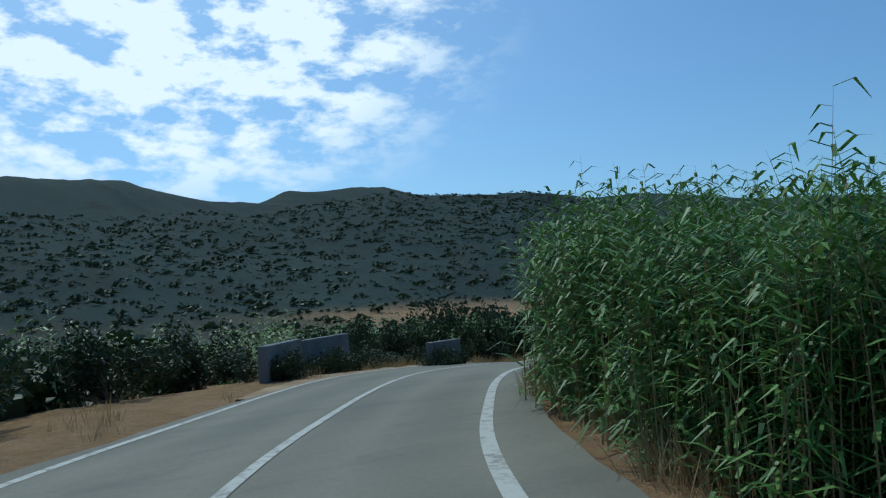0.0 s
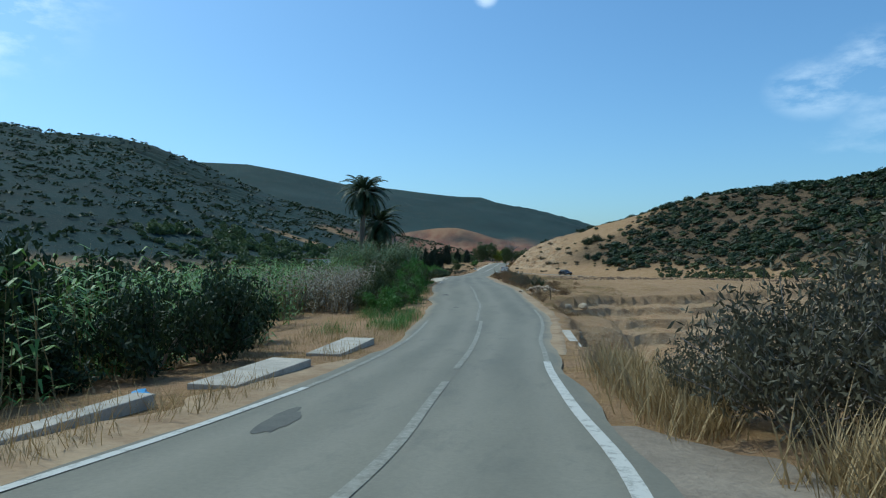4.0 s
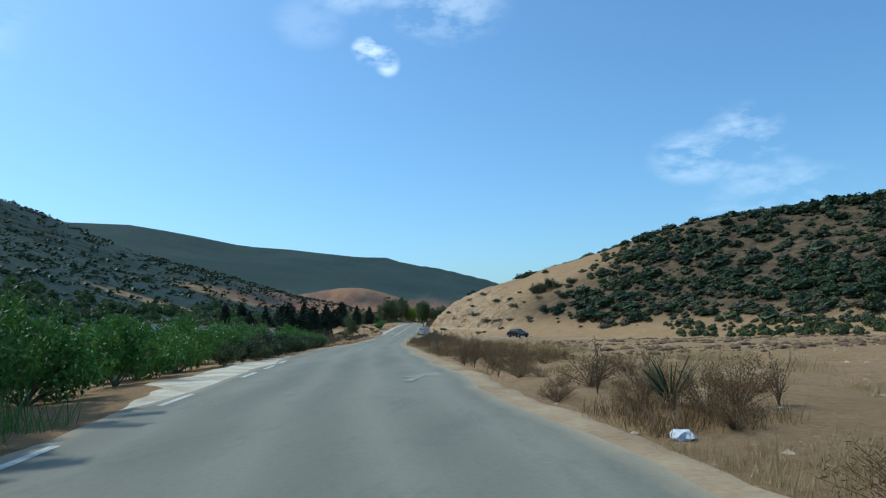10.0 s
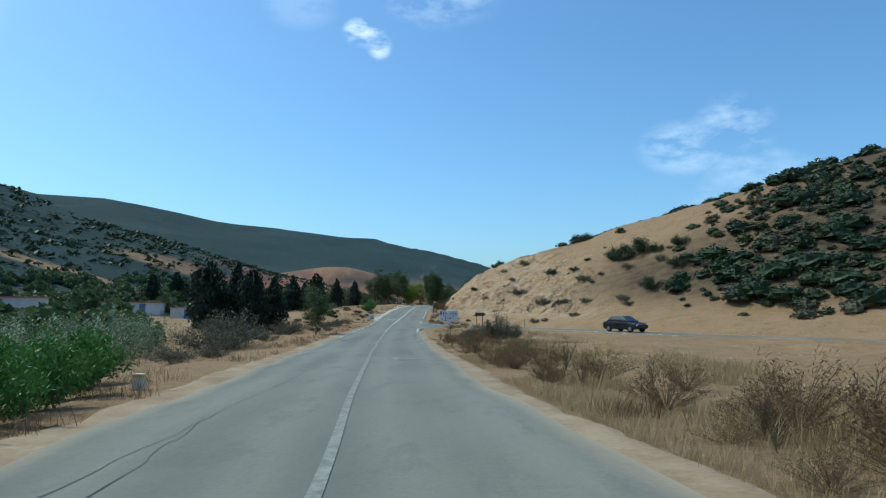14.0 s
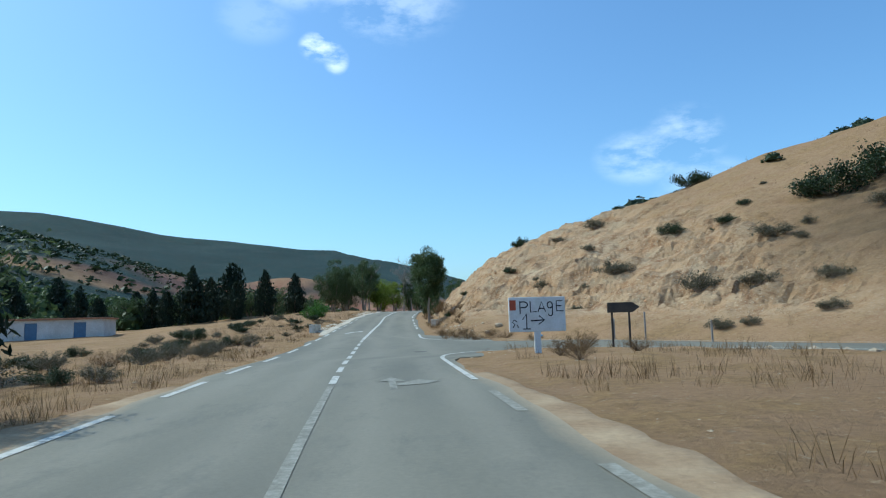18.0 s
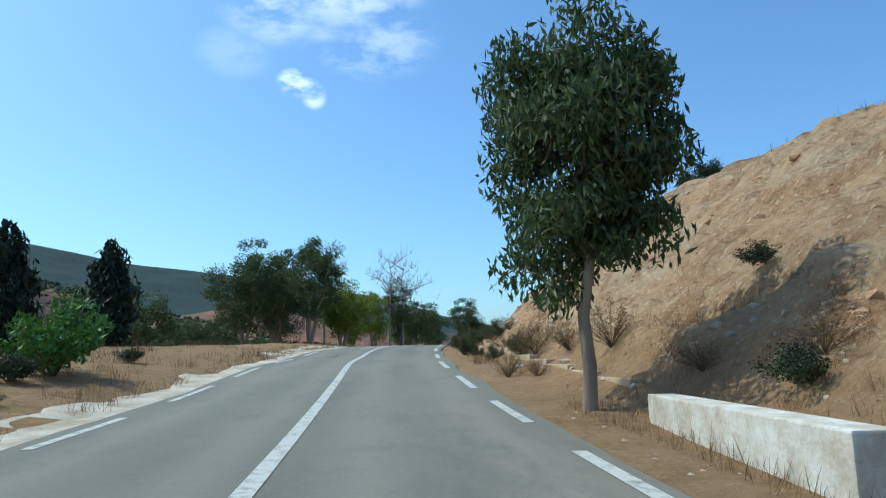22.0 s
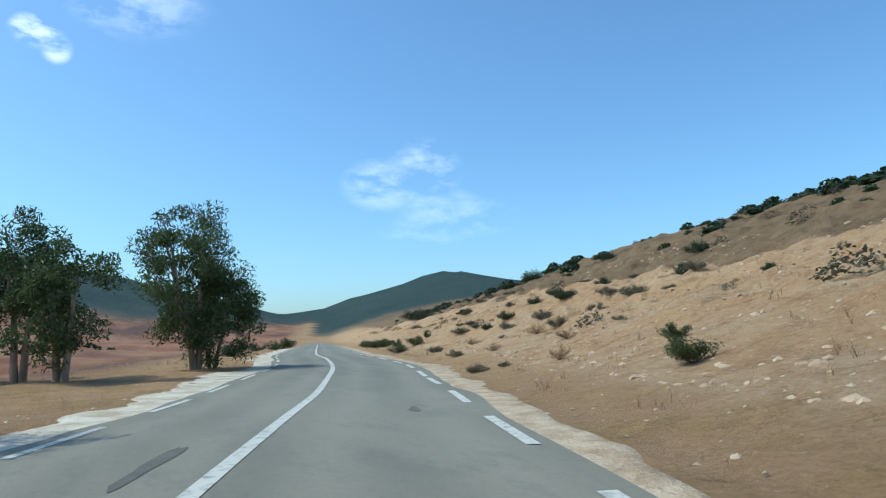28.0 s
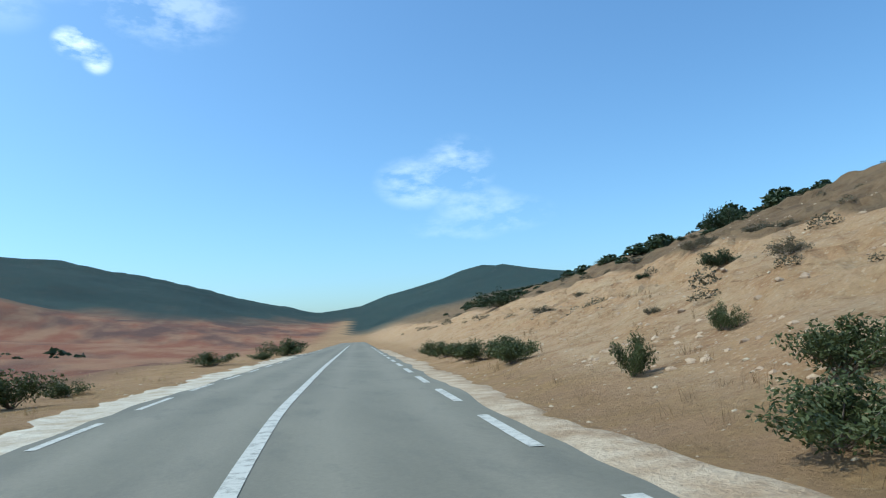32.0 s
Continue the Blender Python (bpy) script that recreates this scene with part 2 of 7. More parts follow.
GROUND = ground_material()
def asphalt():
    """Worn asphalt: coarse grain, streaks along the way, paler wheel tracks, dust blown in from the verges."""
    m, t, p = material("asphalt", 0.82, 0.3)
    across = t.nodes.new("ShaderNodeAttribute")
    across.attribute_name = "across"
    sep = t.nodes.new("ShaderNodeSeparateColor")
    t.links.new(across.outputs["Color"], sep.inputs[0])
    big = ramp(t, tex_noise(t, 0.3, 6, 0.62, (1.0, 0.22, 1.0)), 0.35, 0.65)
    grit = tex_noise(t, 16, 8, 0.8)
    c = mix(t, big, (0.132, 0.125, 0.095), (0.185, 0.172, 0.128))
    c = mix(t, math_node(t, "MULTIPLY", sep.outputs[1], 0.6), c, (0.215, 0.198, 0.15))
    blot = ramp(t, tex_noise(t, 1.3, 9, 0.75, (1.0, 0.35, 1.0)), 0.52, 0.70)
    c = mix(t, math_node(t, "MULTIPLY", blot, 0.55), c, (0.105, 0.101, 0.082))
    edge = math_node(t, "ADD", sep.outputs[0], math_node(t, "MULTIPLY", tex_noise(t, 0.9, 7, 0.7, (1.0, 0.4, 1.0)), 0.75))
    c = mix(t, math_node(t, "MULTIPLY", ramp(t, edge, 0.95, 1.45), 0.8), c, (0.335, 0.262, 0.165))
    c = mix(t, 0.5, c, mix(t, grit, (0.3, 0.3, 0.3), (1.0, 1.0, 1.0)), "OVERLAY")
    t.links.new(c, p.inputs["Base Color"])
    bump(t, p, grit, 0.3, 0.012)
    return m


ASPHALT = asphalt()
SHOULDER = two_tone("pale_gravel", (0.55, 0.50, 0.40), (0.36, 0.29, 0.20), 1.3, 13, 0.95, 0.9, 0.06)


def worn_paint():
    m, t, p = material("road_paint", 0.7, 0.3)
    w = ramp(t, tex_noise(t, 5.0, 8, 0.75), 0.38, 0.5)
    c = mix(t, w, (0.27, 0.262, 0.22), (0.53, 0.515, 0.45))
    t.links.new(c, p.inputs["Base Color"])
    return m


def faded_paint():
    m, t, p = material("faded_road_paint", 0.8, 0.3)
    w = ramp(t, tex_noise(t, 7.0, 8, 0.75), 0.40, 0.62)
    c = mix(t, w, (0.19, 0.18, 0.14), (0.325, 0.312, 0.255))
    t.links.new(c, p.inputs["Base Color"])
    return m


PAINT, FADED = worn_paint(), faded_paint()
CONCRETE = two_tone("weathered_concrete", (0.46, 0.41, 0.33), (0.30, 0.27, 0.22), 1.6, 18, 0.9, 0.35, 0.02)
WALLCOAT = two_tone("grey_render", (0.17, 0.17, 0.165), (0.11, 0.11, 0.105), 1.2, 15, 0.9, 0.3, 0.02)
WHITEWASH = two_tone("flaking_whitewash", (0.66, 0.63, 0.54), (0.42, 0.37, 0.28), 2.6, 20, 0.9, 0.4, 0.02)
STONE = two_tone("pale_stone", (0.45, 0.37, 0.26), (0.33, 0.25, 0.165), 1.5, 12, 0.95, 0.5, 0.04)
BARK = two_tone("grey_brown_bark", (0.20, 0.155, 0.11), (0.11, 0.085, 0.065), 2.0, 22, 0.95, 0.6, 0.03, stretch=(1, 1, 0.25))
PALEBARK = two_tone("pale_eucalyptus_bark", (0.34, 0.27, 0.20), (0.17, 0.125, 0.09), 2.5, 20, 0.9, 0.5, 0.02, stretch=(1, 1, 0.2))
DEADWOOD = two_tone("dead_grey_wood", (0.33, 0.29, 0.25), (0.22, 0.19, 0.16), 3.0, 25, 0.9, 0.4, 0.02)
REED = leafy("reed_leaf", (0.035, 0.105, 0.02), (0.20, 0.34, 0.08), 0.5, 0.32)
REEDPALE = leafy("pale_reed_leaf", (0.06, 0.11, 0.045), (0.15, 0.21, 0.09))
PLUME = leafy("reed_plume", (0.20, 0.17, 0.12), (0.32, 0.28, 0.2))
BUSH = leafy("dark_bush_leaf", (0.017, 0.032, 0.013), (0.048, 0.072, 0.025))
BRIGHT = leafy("fresh_green_leaf", (0.045, 0.12, 0.02), (0.12, 0.24, 0.04))
GREYBUSH = leafy("grey_green_leaf", (0.065, 0.06, 0.036), (0.145, 0.13, 0.075))
DRYBUSH = leafy("dry_brown_twigs", (0.085, 0.05, 0.02), (0.28, 0.165, 0.066))
STRAW = leafy("dry_straw", (0.27, 0.18, 0.075), (0.46, 0.34, 0.16))
EUC = leafy("eucalyptus_leaf", (0.038, 0.068, 0.024), (0.125, 0.165, 0.06), through_light=0.3)
OLIVE = leafy("olive_green_leaf", (0.036, 0.052, 0.017), (0.11, 0.128, 0.043))
EUCYELLOW = leafy("yellow_green_leaf", (0.12, 0.18, 0.02), (0.28, 0.33, 0.05), through_light=0.35)
CYPRESS = leafy("cypress_leaf", (0.010, 0.022, 0.012), (0.028, 0.045, 0.022))
PALMLEAF = leafy("palm_leaf", (0.018, 0.036, 0.016), (0.06, 0.09, 0.04), through_light=0.15)


# ---- the line of the road ----
RNG = np.random.default_rng(7)
EYE_HEIGHT = 1.25


def smooth(a, w):
    k = np.hanning(w + 2)[1:-1]
    return np.convolve(np.pad(a, w // 2, mode="edge"), k / k.sum(), mode="valid")[: len(a)]


_p = np.array([r[1:4] for r in ROWS])
_s = np.r_[0, np.cumsum(np.hypot(*np.diff(_p[:, :2], axis=0).T))]
ROAD_LEN = _s[-1]
RS = np.arange(-70.0, 640.0, 0.5)
_way0, _way1 = _p[1] - _p[0], _p[-1] - _p[-5]
_way0, _way1 = _way0[:2] / np.hypot(*_way0[:2]), _way1[:2] / np.hypot(*_way1[:2])


def _along(k):
    inner = np.interp(RS, _s, _p[:, k])
    inner = np.where(RS < 0, _p[0, k] + RS * _way0[k], inner)
    return np.where(RS > ROAD_LEN, _p[-1, k] + (RS - ROAD_LEN) * _way1[k], inner)


RX, RY = smooth(_along(0), 13), smooth(_along(1), 13)
RZ = smooth(np.interp(RS, _s, _p[:, 2] - EYE_HEIGHT), 17)
_tx, _ty = np.gradient(RX), np.gradient(RY)
_n = np.hypot(_tx, _ty)
TX, TY = smooth(_tx / _n, 9), smooth(_ty / _n, 9)


def at(s, d, dz=0.0):
    """The place s metres along the driven line and d metres to its right, dz above the road."""
    s, d = np.asarray(s, float), np.asarray(d, float)
    x, y, z, tx, ty = (np.interp(s, RS, a) for a in (RX, RY, RZ, TX, TY))
    return np.stack([x + d * ty, y - d * tx, z + dz + 0 * d], -1)


def heading(s):
    """The road's turn about z at s, in radians: 0 along +y."""
    return math.atan2(-float(np.interp(s, RS, TX)), float(np.interp(s, RS, TY)))


def road_sd(x, y, reach=False):
    """Along and across the road for arrays of places."""
    x, y = np.ravel(x).astype(float), np.ravel(y).astype(float)
    s, d, far = np.empty_like(x), np.empty_like(x), np.empty_like(x)
    for a in range(0, len(x), 4000):
        dx, dy = x[a : a + 4000, None] - RX[None, ::2], y[a : a + 4000, None] - RY[None, ::2]
        k = np.argmin(dx * dx + dy * dy, 1) * 2
        ex, ey = x[a : a + 4000] - RX[k], y[a : a + 4000] - RY[k]
        s[a : a + 4000] = RS[k] + ex * TX[k] + ey * TY[k]
        d[a : a + 4000] = ex * TY[k] - ey * TX[k]
        far[a : a + 4000] = np.hypot(ex, ey)
    return (s, d, far) if reach else (s, d)


def smooth_line(at_s, off, w=15):
    k = np.arange(-70.0, 640.0, 1.0)
    return k, smooth(np.interp(k, at_s, off), w)


LINE_R = smooth_line([5, 9, 12, 14, 17, 21, 24, 27, 30, 32.5, 35, 37, 41, 45, 52, 58, 63, 67, 72, 96, 134, 183, 198, 216, 238, 247, 253, 262, 272, 280, 288, 300, 317, 325, 335, 342, 347, 352, 356, 366],
                     [0.8, 0.85, 0.92, 0.88, 0.75, 0.6, 0.65, 0.85, 0.95, 1.2, 1.85, 1.98, 1.9, 1.75, 1.75, 2.2, 2.42, 2.25, 2.35, 2.3, 2.0, 1.9, 2.1, 2.28, 2.25, 2.17, 2.12, 1.9, 1.62, 1.42, 1.42, 1.6, 1.93, 2.05, 2.4, 2.65, 2.45, 2.12, 1.85, 1.75], 5)
LINE_C = smooth_line([6, 12, 15, 19, 23, 27, 31, 33, 35, 38, 44, 50, 64, 69, 98, 110, 116, 135, 155, 183, 190, 210, 222, 236, 250, 262, 271, 282, 300, 314, 323, 335, 340, 345, 351, 356, 362, 380],
                     [-1.4, -1.62, -1.75, -2.0, -1.85, -1.65, -1.5, -1.15, -0.6, -0.36, -0.34, -0.45, -0.66, -0.55, -0.65, -0.75, -0.6, -0.55, -0.5, -0.8, -0.62, -0.8, -0.98, -1.05, -1.1, -1.2, -1.42, -1.52, -1.5, -1.43, -1.2, -0.85, -0.75, -0.64, -0.78, -1.15, -1.42, -1.55], 7)
LINE_L = smooth_line([7, 13, 15, 20, 24, 27, 30, 33, 35, 38, 41.5, 50, 64, 80, 99, 109, 115, 130, 150, 186, 203, 223, 234, 250, 262, 272, 283, 318, 326, 332, 338, 346, 353, 360, 370],
                     [-3.8, -4.1, -4.2, -4.55, -4.3, -4.05, -4.0, -3.75, -3.2, -2.72, -2.3, -2.4, -3.0, -3.4, -3.45, -3.1, -2.85, -3.0, -3.2, -3.85, -3.65, -3.68, -3.85, -4.18, -4.1, -4.1, -4.2, -4.22, -4.12, -4.0, -3.72, -3.45, -3.75, -4.4, -4.8], 9)


# ---- the lie of the land ----
def edge_more(s):
    """Asphalt beyond the usual margin: the first bend and the mouth of the lane."""
    return 0.5 * (1 - step(27, 36, s)) + 3.2 * step(211.5, 214, s) * (1 - step(227, 233, s))


def vnoise(x, y, scale, seed=0):
    """Smooth value noise, -1 to 1."""
    x, y = np.asarray(x) / scale + 91.7 * seed, np.asarray(y) / scale - 37.3 * seed
    i, j = np.floor(x), np.floor(y)
    u, v = x - i, y - j
    u, v = u * u * (3 - 2 * u), v * v * (3 - 2 * v)

    def h(a, b):
        q = np.sin(a * 127.1 + b * 311.7 + seed * 74.7) * 43758.5453
        return (q - np.floor(q)) * 2 - 1

    return (h(i, j) * (1 - u) + h(i + 1, j) * u) * (1 - v) + (h(i, j + 1) * (1 - u) + h(i + 1, j + 1) * u) * v


def cell(x, y, size, seed):
    """One random height for each cell of a grid, -1 to 1."""
    q = np.sin(np.floor(x / size) * 127.1 + np.floor(y / size) * 311.7 + seed * 74.7) * 43758.5453
    return (q - np.floor(q)) * 2 - 1


def fbm(x, y, scale, octaves=4, seed=0):
    return sum(vnoise(x, y, scale / 2**k, seed + k) * 0.55**k for k in range(octaves))


def step(a, b, v):
    u = np.clip((v - a) / (b - a), 0, 1)
    return u * u * (3 - 2 * u)


FAR_AZ = [-180, -120, -60, -35, -27, -24, -22, -19.7, -18.4, -16.7, -13, -9.3, -7.4, -6, -2, 0, 2.8, 5.2, 7.5, 11, 14.3, 21, 25.8, 28.5, 31.5, 33.6, 37, 45, 60, 90, 130, 180]
FAR_EL = [5, 4, 3, 2.2, 2.7, 3.1, 3.6, 4.3, 3.9, 3.2, 2.65, 2.3, 1.95, 2.3, 2.9, 3.6, 4.2, 4.65, 5.35, 5.7, 5.9, 6.4, 7.3, 8.2, 7.6, 7.9, 8.6, 9, 9, 8, 7, 5]
NEAR_AZ = [-180, -60, 0, 9, 15, 20, 26, 31, 38.5, 45.5, 51, 57, 63, 76, 100, 130, 160, 180]
NEAR_EL = [5, 0, 0, 0.6, 1.6, 3.0, 4.4, 6.3, 9.5, 10.3, 11.2, 11.2, 10.2, 12.0, 11.5, 10, 7, 5]


def ranges(x, y):
    """The mountains round the valley: a nearer flank and a far chain."""
    out = []
    for ox, oy, reach, start, azs, els in ((-55, 170, 1300, 420, FAR_AZ, FAR_EL), (-38, 65, 445, 110, NEAR_AZ, NEAR_EL)):
        az, r = np.degrees(np.arctan2(-(x - ox), y - oy)), np.hypot(x - ox, y - oy)
        fine = np.arange(-200.0, 200.5, 0.5)
        table = smooth(np.interp(fine, azs, els), 5)
        crest = reach * np.tan(np.radians(0.965 * np.interp(az, fine, table)))
        rise = np.clip((r - start) / (reach - start), 0, 1) ** 1.15
        fold = 1 + 0.10 * (1 - rise) * fbm(x, y, reach / 6, 4, 3)
        past = np.clip((r - reach) / reach, 0, 1)
        out.append(crest * rise * fold * (1 - 0.6 * past))
    return np.maximum(out[0], out[1])


SIDE = [(-62.0, 252.0), (-56.5, 252.6), (-50.5, 247.5), (-44.0, 239.0), (-36.0, 228.0), (-24.0, 212.5), (0.0, 182.0), (40.0, 131.0)]


def side_q(x, y):
    """Metres beyond the line of the lane at the hill's foot."""
    return (x + 50.5) * 0.79 + (y - 247.5) * 0.613


def ground(x, y, rough=True):
    """Height of the land, and what covers it: scrub, cut rock, red field."""
    shape = np.shape(x)
    x, y = np.ravel(np.asarray(x, float)), np.ravel(np.asarray(y, float))
    s, d, far = road_sd(x, y, True)
    base = np.interp(s, RS, RZ) * (1 - step(90, 300, np.abs(d)))
    lr, ll = np.interp(s, *LINE_R) + 0.35 + 0.5 * (1 - step(27, 36, s)), np.interp(s, *LINE_L) - 0.3
    right, left = d - lr, ll - d
    h = np.zeros_like(x)
    # right: fields, then the hill that begins past the lane
    q = side_q(x, y)
    hill = np.interp(q, [3, 8, 13.5, 20, 27, 45, 65, 75, 110, 170, 260], [0, 1.7, 4.9, 7.8, 11.2, 17.6, 24.0, 26.8, 34, 42, 48])
    hill = hill * (1 + 0.22 * step(25, 60, q)) * (1 - 0.2 * step(60, 200, d))
    along = (x + 50.5) * 0.613 - (y - 247.5) * 0.79
    swell = 2.5 * step(-15, 18, along) * (1 - 0.85 * step(16, 46, along)) * step(10, 38, q)
    cut = np.interp(right, [1.6, 2.6, 4.2, 8, 12.5, 17, 32, 60, 110], [0, 0.5, 2.55, 5.75, 8.1, 9.6, 13.2, 18, 24]) * (1 + 0.09 * (1 - step(250, 264, s)) * step(20, 32, right))
    cut -= np.interp(right, [1.6, 4.2, 8, 12.5], [0, 0.55, 0.5, 0]) * step(274, 283, s)
    slope = np.interp(right, [1.2, 3, 5, 9, 18, 34, 60, 110, 200], [0, 0.35, 0.9, 2.4, 5.4, 10.6, 16, 22, 26])
    late = step(277, 324, s)
    side_cut = cut * (1 - late) + slope * late
    low = np.minimum(hill, side_cut) + swell
    hill_r = np.where(s > 305, side_cut * (1 + 0.06 * step(330, 380, s)) * (1 - 0.14 * step(380, 480, s)), low)
    hill_r = np.where(right > 0, hill_r, 0) * step(70, 150, s + 0.3 * np.maximum(q, 0))
    h += hill_r
    # the wadi on the right, and its terraces
    brink = np.interp(d, [3, 4.8, 8.4, 13, 19, 23, 45, 90], [68, 72, 76.5, 78, 81, 82, 88, 96])
    back = brink - s + 1.3 * vnoise(x, y, 4.5, 21) + 0.5 * vnoise(x, y, 1.3, 22)
    drop = np.interp(back, [0, 0.3, 1.5, 1.8, 3.6, 4.0, 6.2, 6.7, 19, 25, 30], [0, 0.6, 0.75, 1.2, 1.35, 1.9, 2.05, 2.7, 2.9, 1.2, 0.0])
    spur = np.exp(-(((s - 65.6) / 2.6) ** 4) - ((d - 5.2) / 2.2) ** 4)
    drop = drop * (1 - 0.88 * spur) * step(1.0, 1.5, right + 0.25 * vnoise(x, y, 1.5, 23)) * (1 - step(60, 110, d))
    bank = step(0.15, 0.7, drop)
    h -= drop
    # left: verge, river strip, rising land further on
    h += np.where(left > 0, np.interp(left, [0, 1.5, 4, 9, 20, 60], [0, -0.05, -0.25, -0.8, -1.3, -1.2]) * (1 - 0.75 * step(165, 215, s)), 0)
    h += np.where(left > 0, step(225, 262, s) * np.interp(left, [0, 1.5, 4, 8, 14, 30], [0, 0.1, 0.45, 0.6, 0.2, -0.7]) * (1 - 0.75 * step(300, 330, s)), 0)
    h += np.where(left > 0, step(270, 380, s) * np.interp(left, [0, 20, 60, 200, 400], [0, -0.2, 1.2, 9.0, 20.0]), 0)
    mask = np.where(right > 0, step(60, 260, far), step(22, 110, far))
    mount = ranges(x, y) * np.maximum(mask, step(455, 530, s))
    knoll = np.exp(-((x + 163) ** 2 + (y - 700) ** 2) / 46**2)
    mount += 14 * knoll
    h += mount
    on_road = (right < 0) & (left < 0) & (s < 548)
    plain = np.where(left > 0, step(330, 380, s), 0)
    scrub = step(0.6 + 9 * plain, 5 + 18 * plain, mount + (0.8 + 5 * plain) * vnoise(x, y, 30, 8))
    dry = 0.75 * np.where((right > 16) & (hill_r > 2), step(30, 55, q + 12 * fbm(x, y, 25, 3, 78)), 0)
    tan = np.maximum(knoll, np.maximum(np.exp(-(((x + 146) / 20) ** 2 + ((y - 380) / 15) ** 2)), np.exp(-(((x + 145) / 17) ** 2 + ((y - 316 - 0.3 * (x + 145)) / 5) ** 2))))
    scrub *= 1 - 0.9 * step(0.3, 0.6, tan + 0.15 * vnoise(x, y, 14, 9))
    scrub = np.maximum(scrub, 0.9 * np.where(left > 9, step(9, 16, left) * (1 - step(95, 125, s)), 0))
    dry = np.maximum(dry, np.where((right > 16) & (hill_r > 1.5), step(-10, 14, along + 10 * fbm(x, y, 25, 3, 78)) * step(7, 14, q), 0))
    rock = np.where((right > 1.0) & (s > 215), step(np.where(s > 300, 0.05, 0.3), np.where(s > 300, 0.5, 1.6), hill_r) * (1 - step(9.0, 15.0, hill_r + 1.5 * vnoise(x, y, 9, 5))), 0) * np.where(s > 300, 0.62, 1.0 - 0.75 * step(15, 24, right + 2 * vnoise(x, y, 7, 6)))
    rock = np.maximum(rock, 0.6 * bank)
    dry = dry * (1 - step(1, 6, mount))
    red = np.where(left > 3, step(300, 345, s) * step(5, 14, left) * (1 - step(12, 40, mount)), 0)
    if rough:
        clear = np.clip(np.minimum(np.where(right > 0, right, left), 6) / 6, 0, 1) * ~on_road
        clear = clear * np.where((right > 0) & (s > 100), step(2.6, 5.0, np.abs(q)), 1.0)
        h += clear * (0.22 * fbm(x, y, 7, 3, 11) + 0.07 * vnoise(x, y, 1.7, 15))
        crags = rock * step(0.8, 2.5, hill_r)
        bed_ = hill_r * 0.9 + 0.10 * s + 0.5 * fbm(x, y, 6, 3, 33)
        ledge = (lambda w: step(0.55, 0.95, w) - w)(bed_ - np.floor(bed_))
        rill = np.abs(vnoise(s, right * 0.22, 1.15, 37)) + 0.5 * np.abs(vnoise(s + 0.4 * right, right * 0.3, 0.55, 38))
        wx_, wy_ = x + 0.5 * vnoise(x, y, 1.1, 35), y + 0.5 * vnoise(x, y, 1.1, 36)
        block = cell(wx_, wy_ * 0.7, 0.95, 5) * 0.6 + cell(wx_, wy_, 0.5, 6) * 0.3
        h += crags * (0.40 * fbm(x, y, 3.4, 3, 31) + 0.15 * vnoise(x, y, 0.7, 34) - 0.35 * rill + 0.55 * ledge + 0.42 * block * step(-0.35, 0.35, vnoise(x, y, 6, 40)))
        h += step(15, 60, mount) * (mount * 0.05) * fbm(x, y, 60, 4, 41)
    z = np.where(on_road, base - 0.08, base + h)
    close = ~on_road & (np.where(right > 0, right, left) < 1.1) & (s < 548)
    z = np.where(close, base - 0.03, z)
    return z.reshape(shape), np.stack([scrub, np.clip(rock, 0, 1), red, np.clip(dry, 0, 1)], -1).reshape(*shape, 4)


def put(s, d, sink=0.0):
    """A place on the land by road measure."""
    p = at(s, d)
    z, _ = ground(p[..., 0], p[..., 1])
    p[..., 2] = z - sink
    return p


def on_land(x, y, sink=0.0):
    z, _ = ground(np.array([x]), np.array([y]))
    return Vector((x, y, float(z[0]) - sink))


# ---- making meshes ----
def mesh_from(name, verts, faces, mat, shade=False):
    """A mesh from arrays: verts n x 3, faces m x 3 or m x 4."""
    me = bpy.data.meshes.new(name)
    verts, faces = np.ascontiguousarray(verts, np.float32), np.ascontiguousarray(faces, np.int32)
    m, k = faces.shape
    me.vertices.add(len(verts))
    me.vertices.foreach_set("co", verts.ravel())
    me.loops.add(m * k)
    me.loops.foreach_set("vertex_index", faces.ravel())
    me.polygons.add(m)
    me.polygons.foreach_set("loop_start", np.arange(0, m * k, k, dtype=np.int32))
    if shade:
        me.polygons.foreach_set("use_smooth", np.ones(m, bool))
    else:
        me.polygons.foreach_set("use_smooth", np.zeros(m, bool))
    me.update(calc_edges=True)
    me.materials.append(mat)
    return me


def solid(name, verts, faces, mat, parent=None, shade=False, label=""):
    ob = new(name, mesh_from(name, verts, faces, mat, shade))
    if parent is not None:
        ob.parent = parent
    if label:
        ob["label"] = label
    return ob


def join(pieces):
    """Several (verts, faces) laid into one."""
    vs, fs, n = [], [], 0
    for v, f in pieces:
        vs.append(v)
        fs.append(f + n)
        n += len(v)
    return np.concatenate(vs), np.concatenate(fs)


def scatter(template, places, turns, scales, tilts=None):
    """Copies of one (verts, faces), each at its place, turned about z, scaled."""
    v, f = template
    n = len(places)
    scales = np.broadcast_to(np.asarray(scales, float).reshape(n, -1), (n, 3)) if np.ndim(scales) else np.full((n, 3), scales)
    w = v[None] * scales[:, None]
    c, s = np.cos(turns)[:, None], np.sin(turns)[:, None]
    x, y, z = w[..., 0], w[..., 1], w[..., 2]
    if tilts is not None:
        x = x + z * tilts[:, 0:1]
        y = y + z * tilts[:, 1:2]
    out = np.stack([x * c - y * s, x * s + y * c, z], -1) + np.asarray(places)[:, None]
    return out.reshape(-1, 3), (f[None] + (np.arange(n) * len(v))[:, None, None]).reshape(-1, f.shape[1])


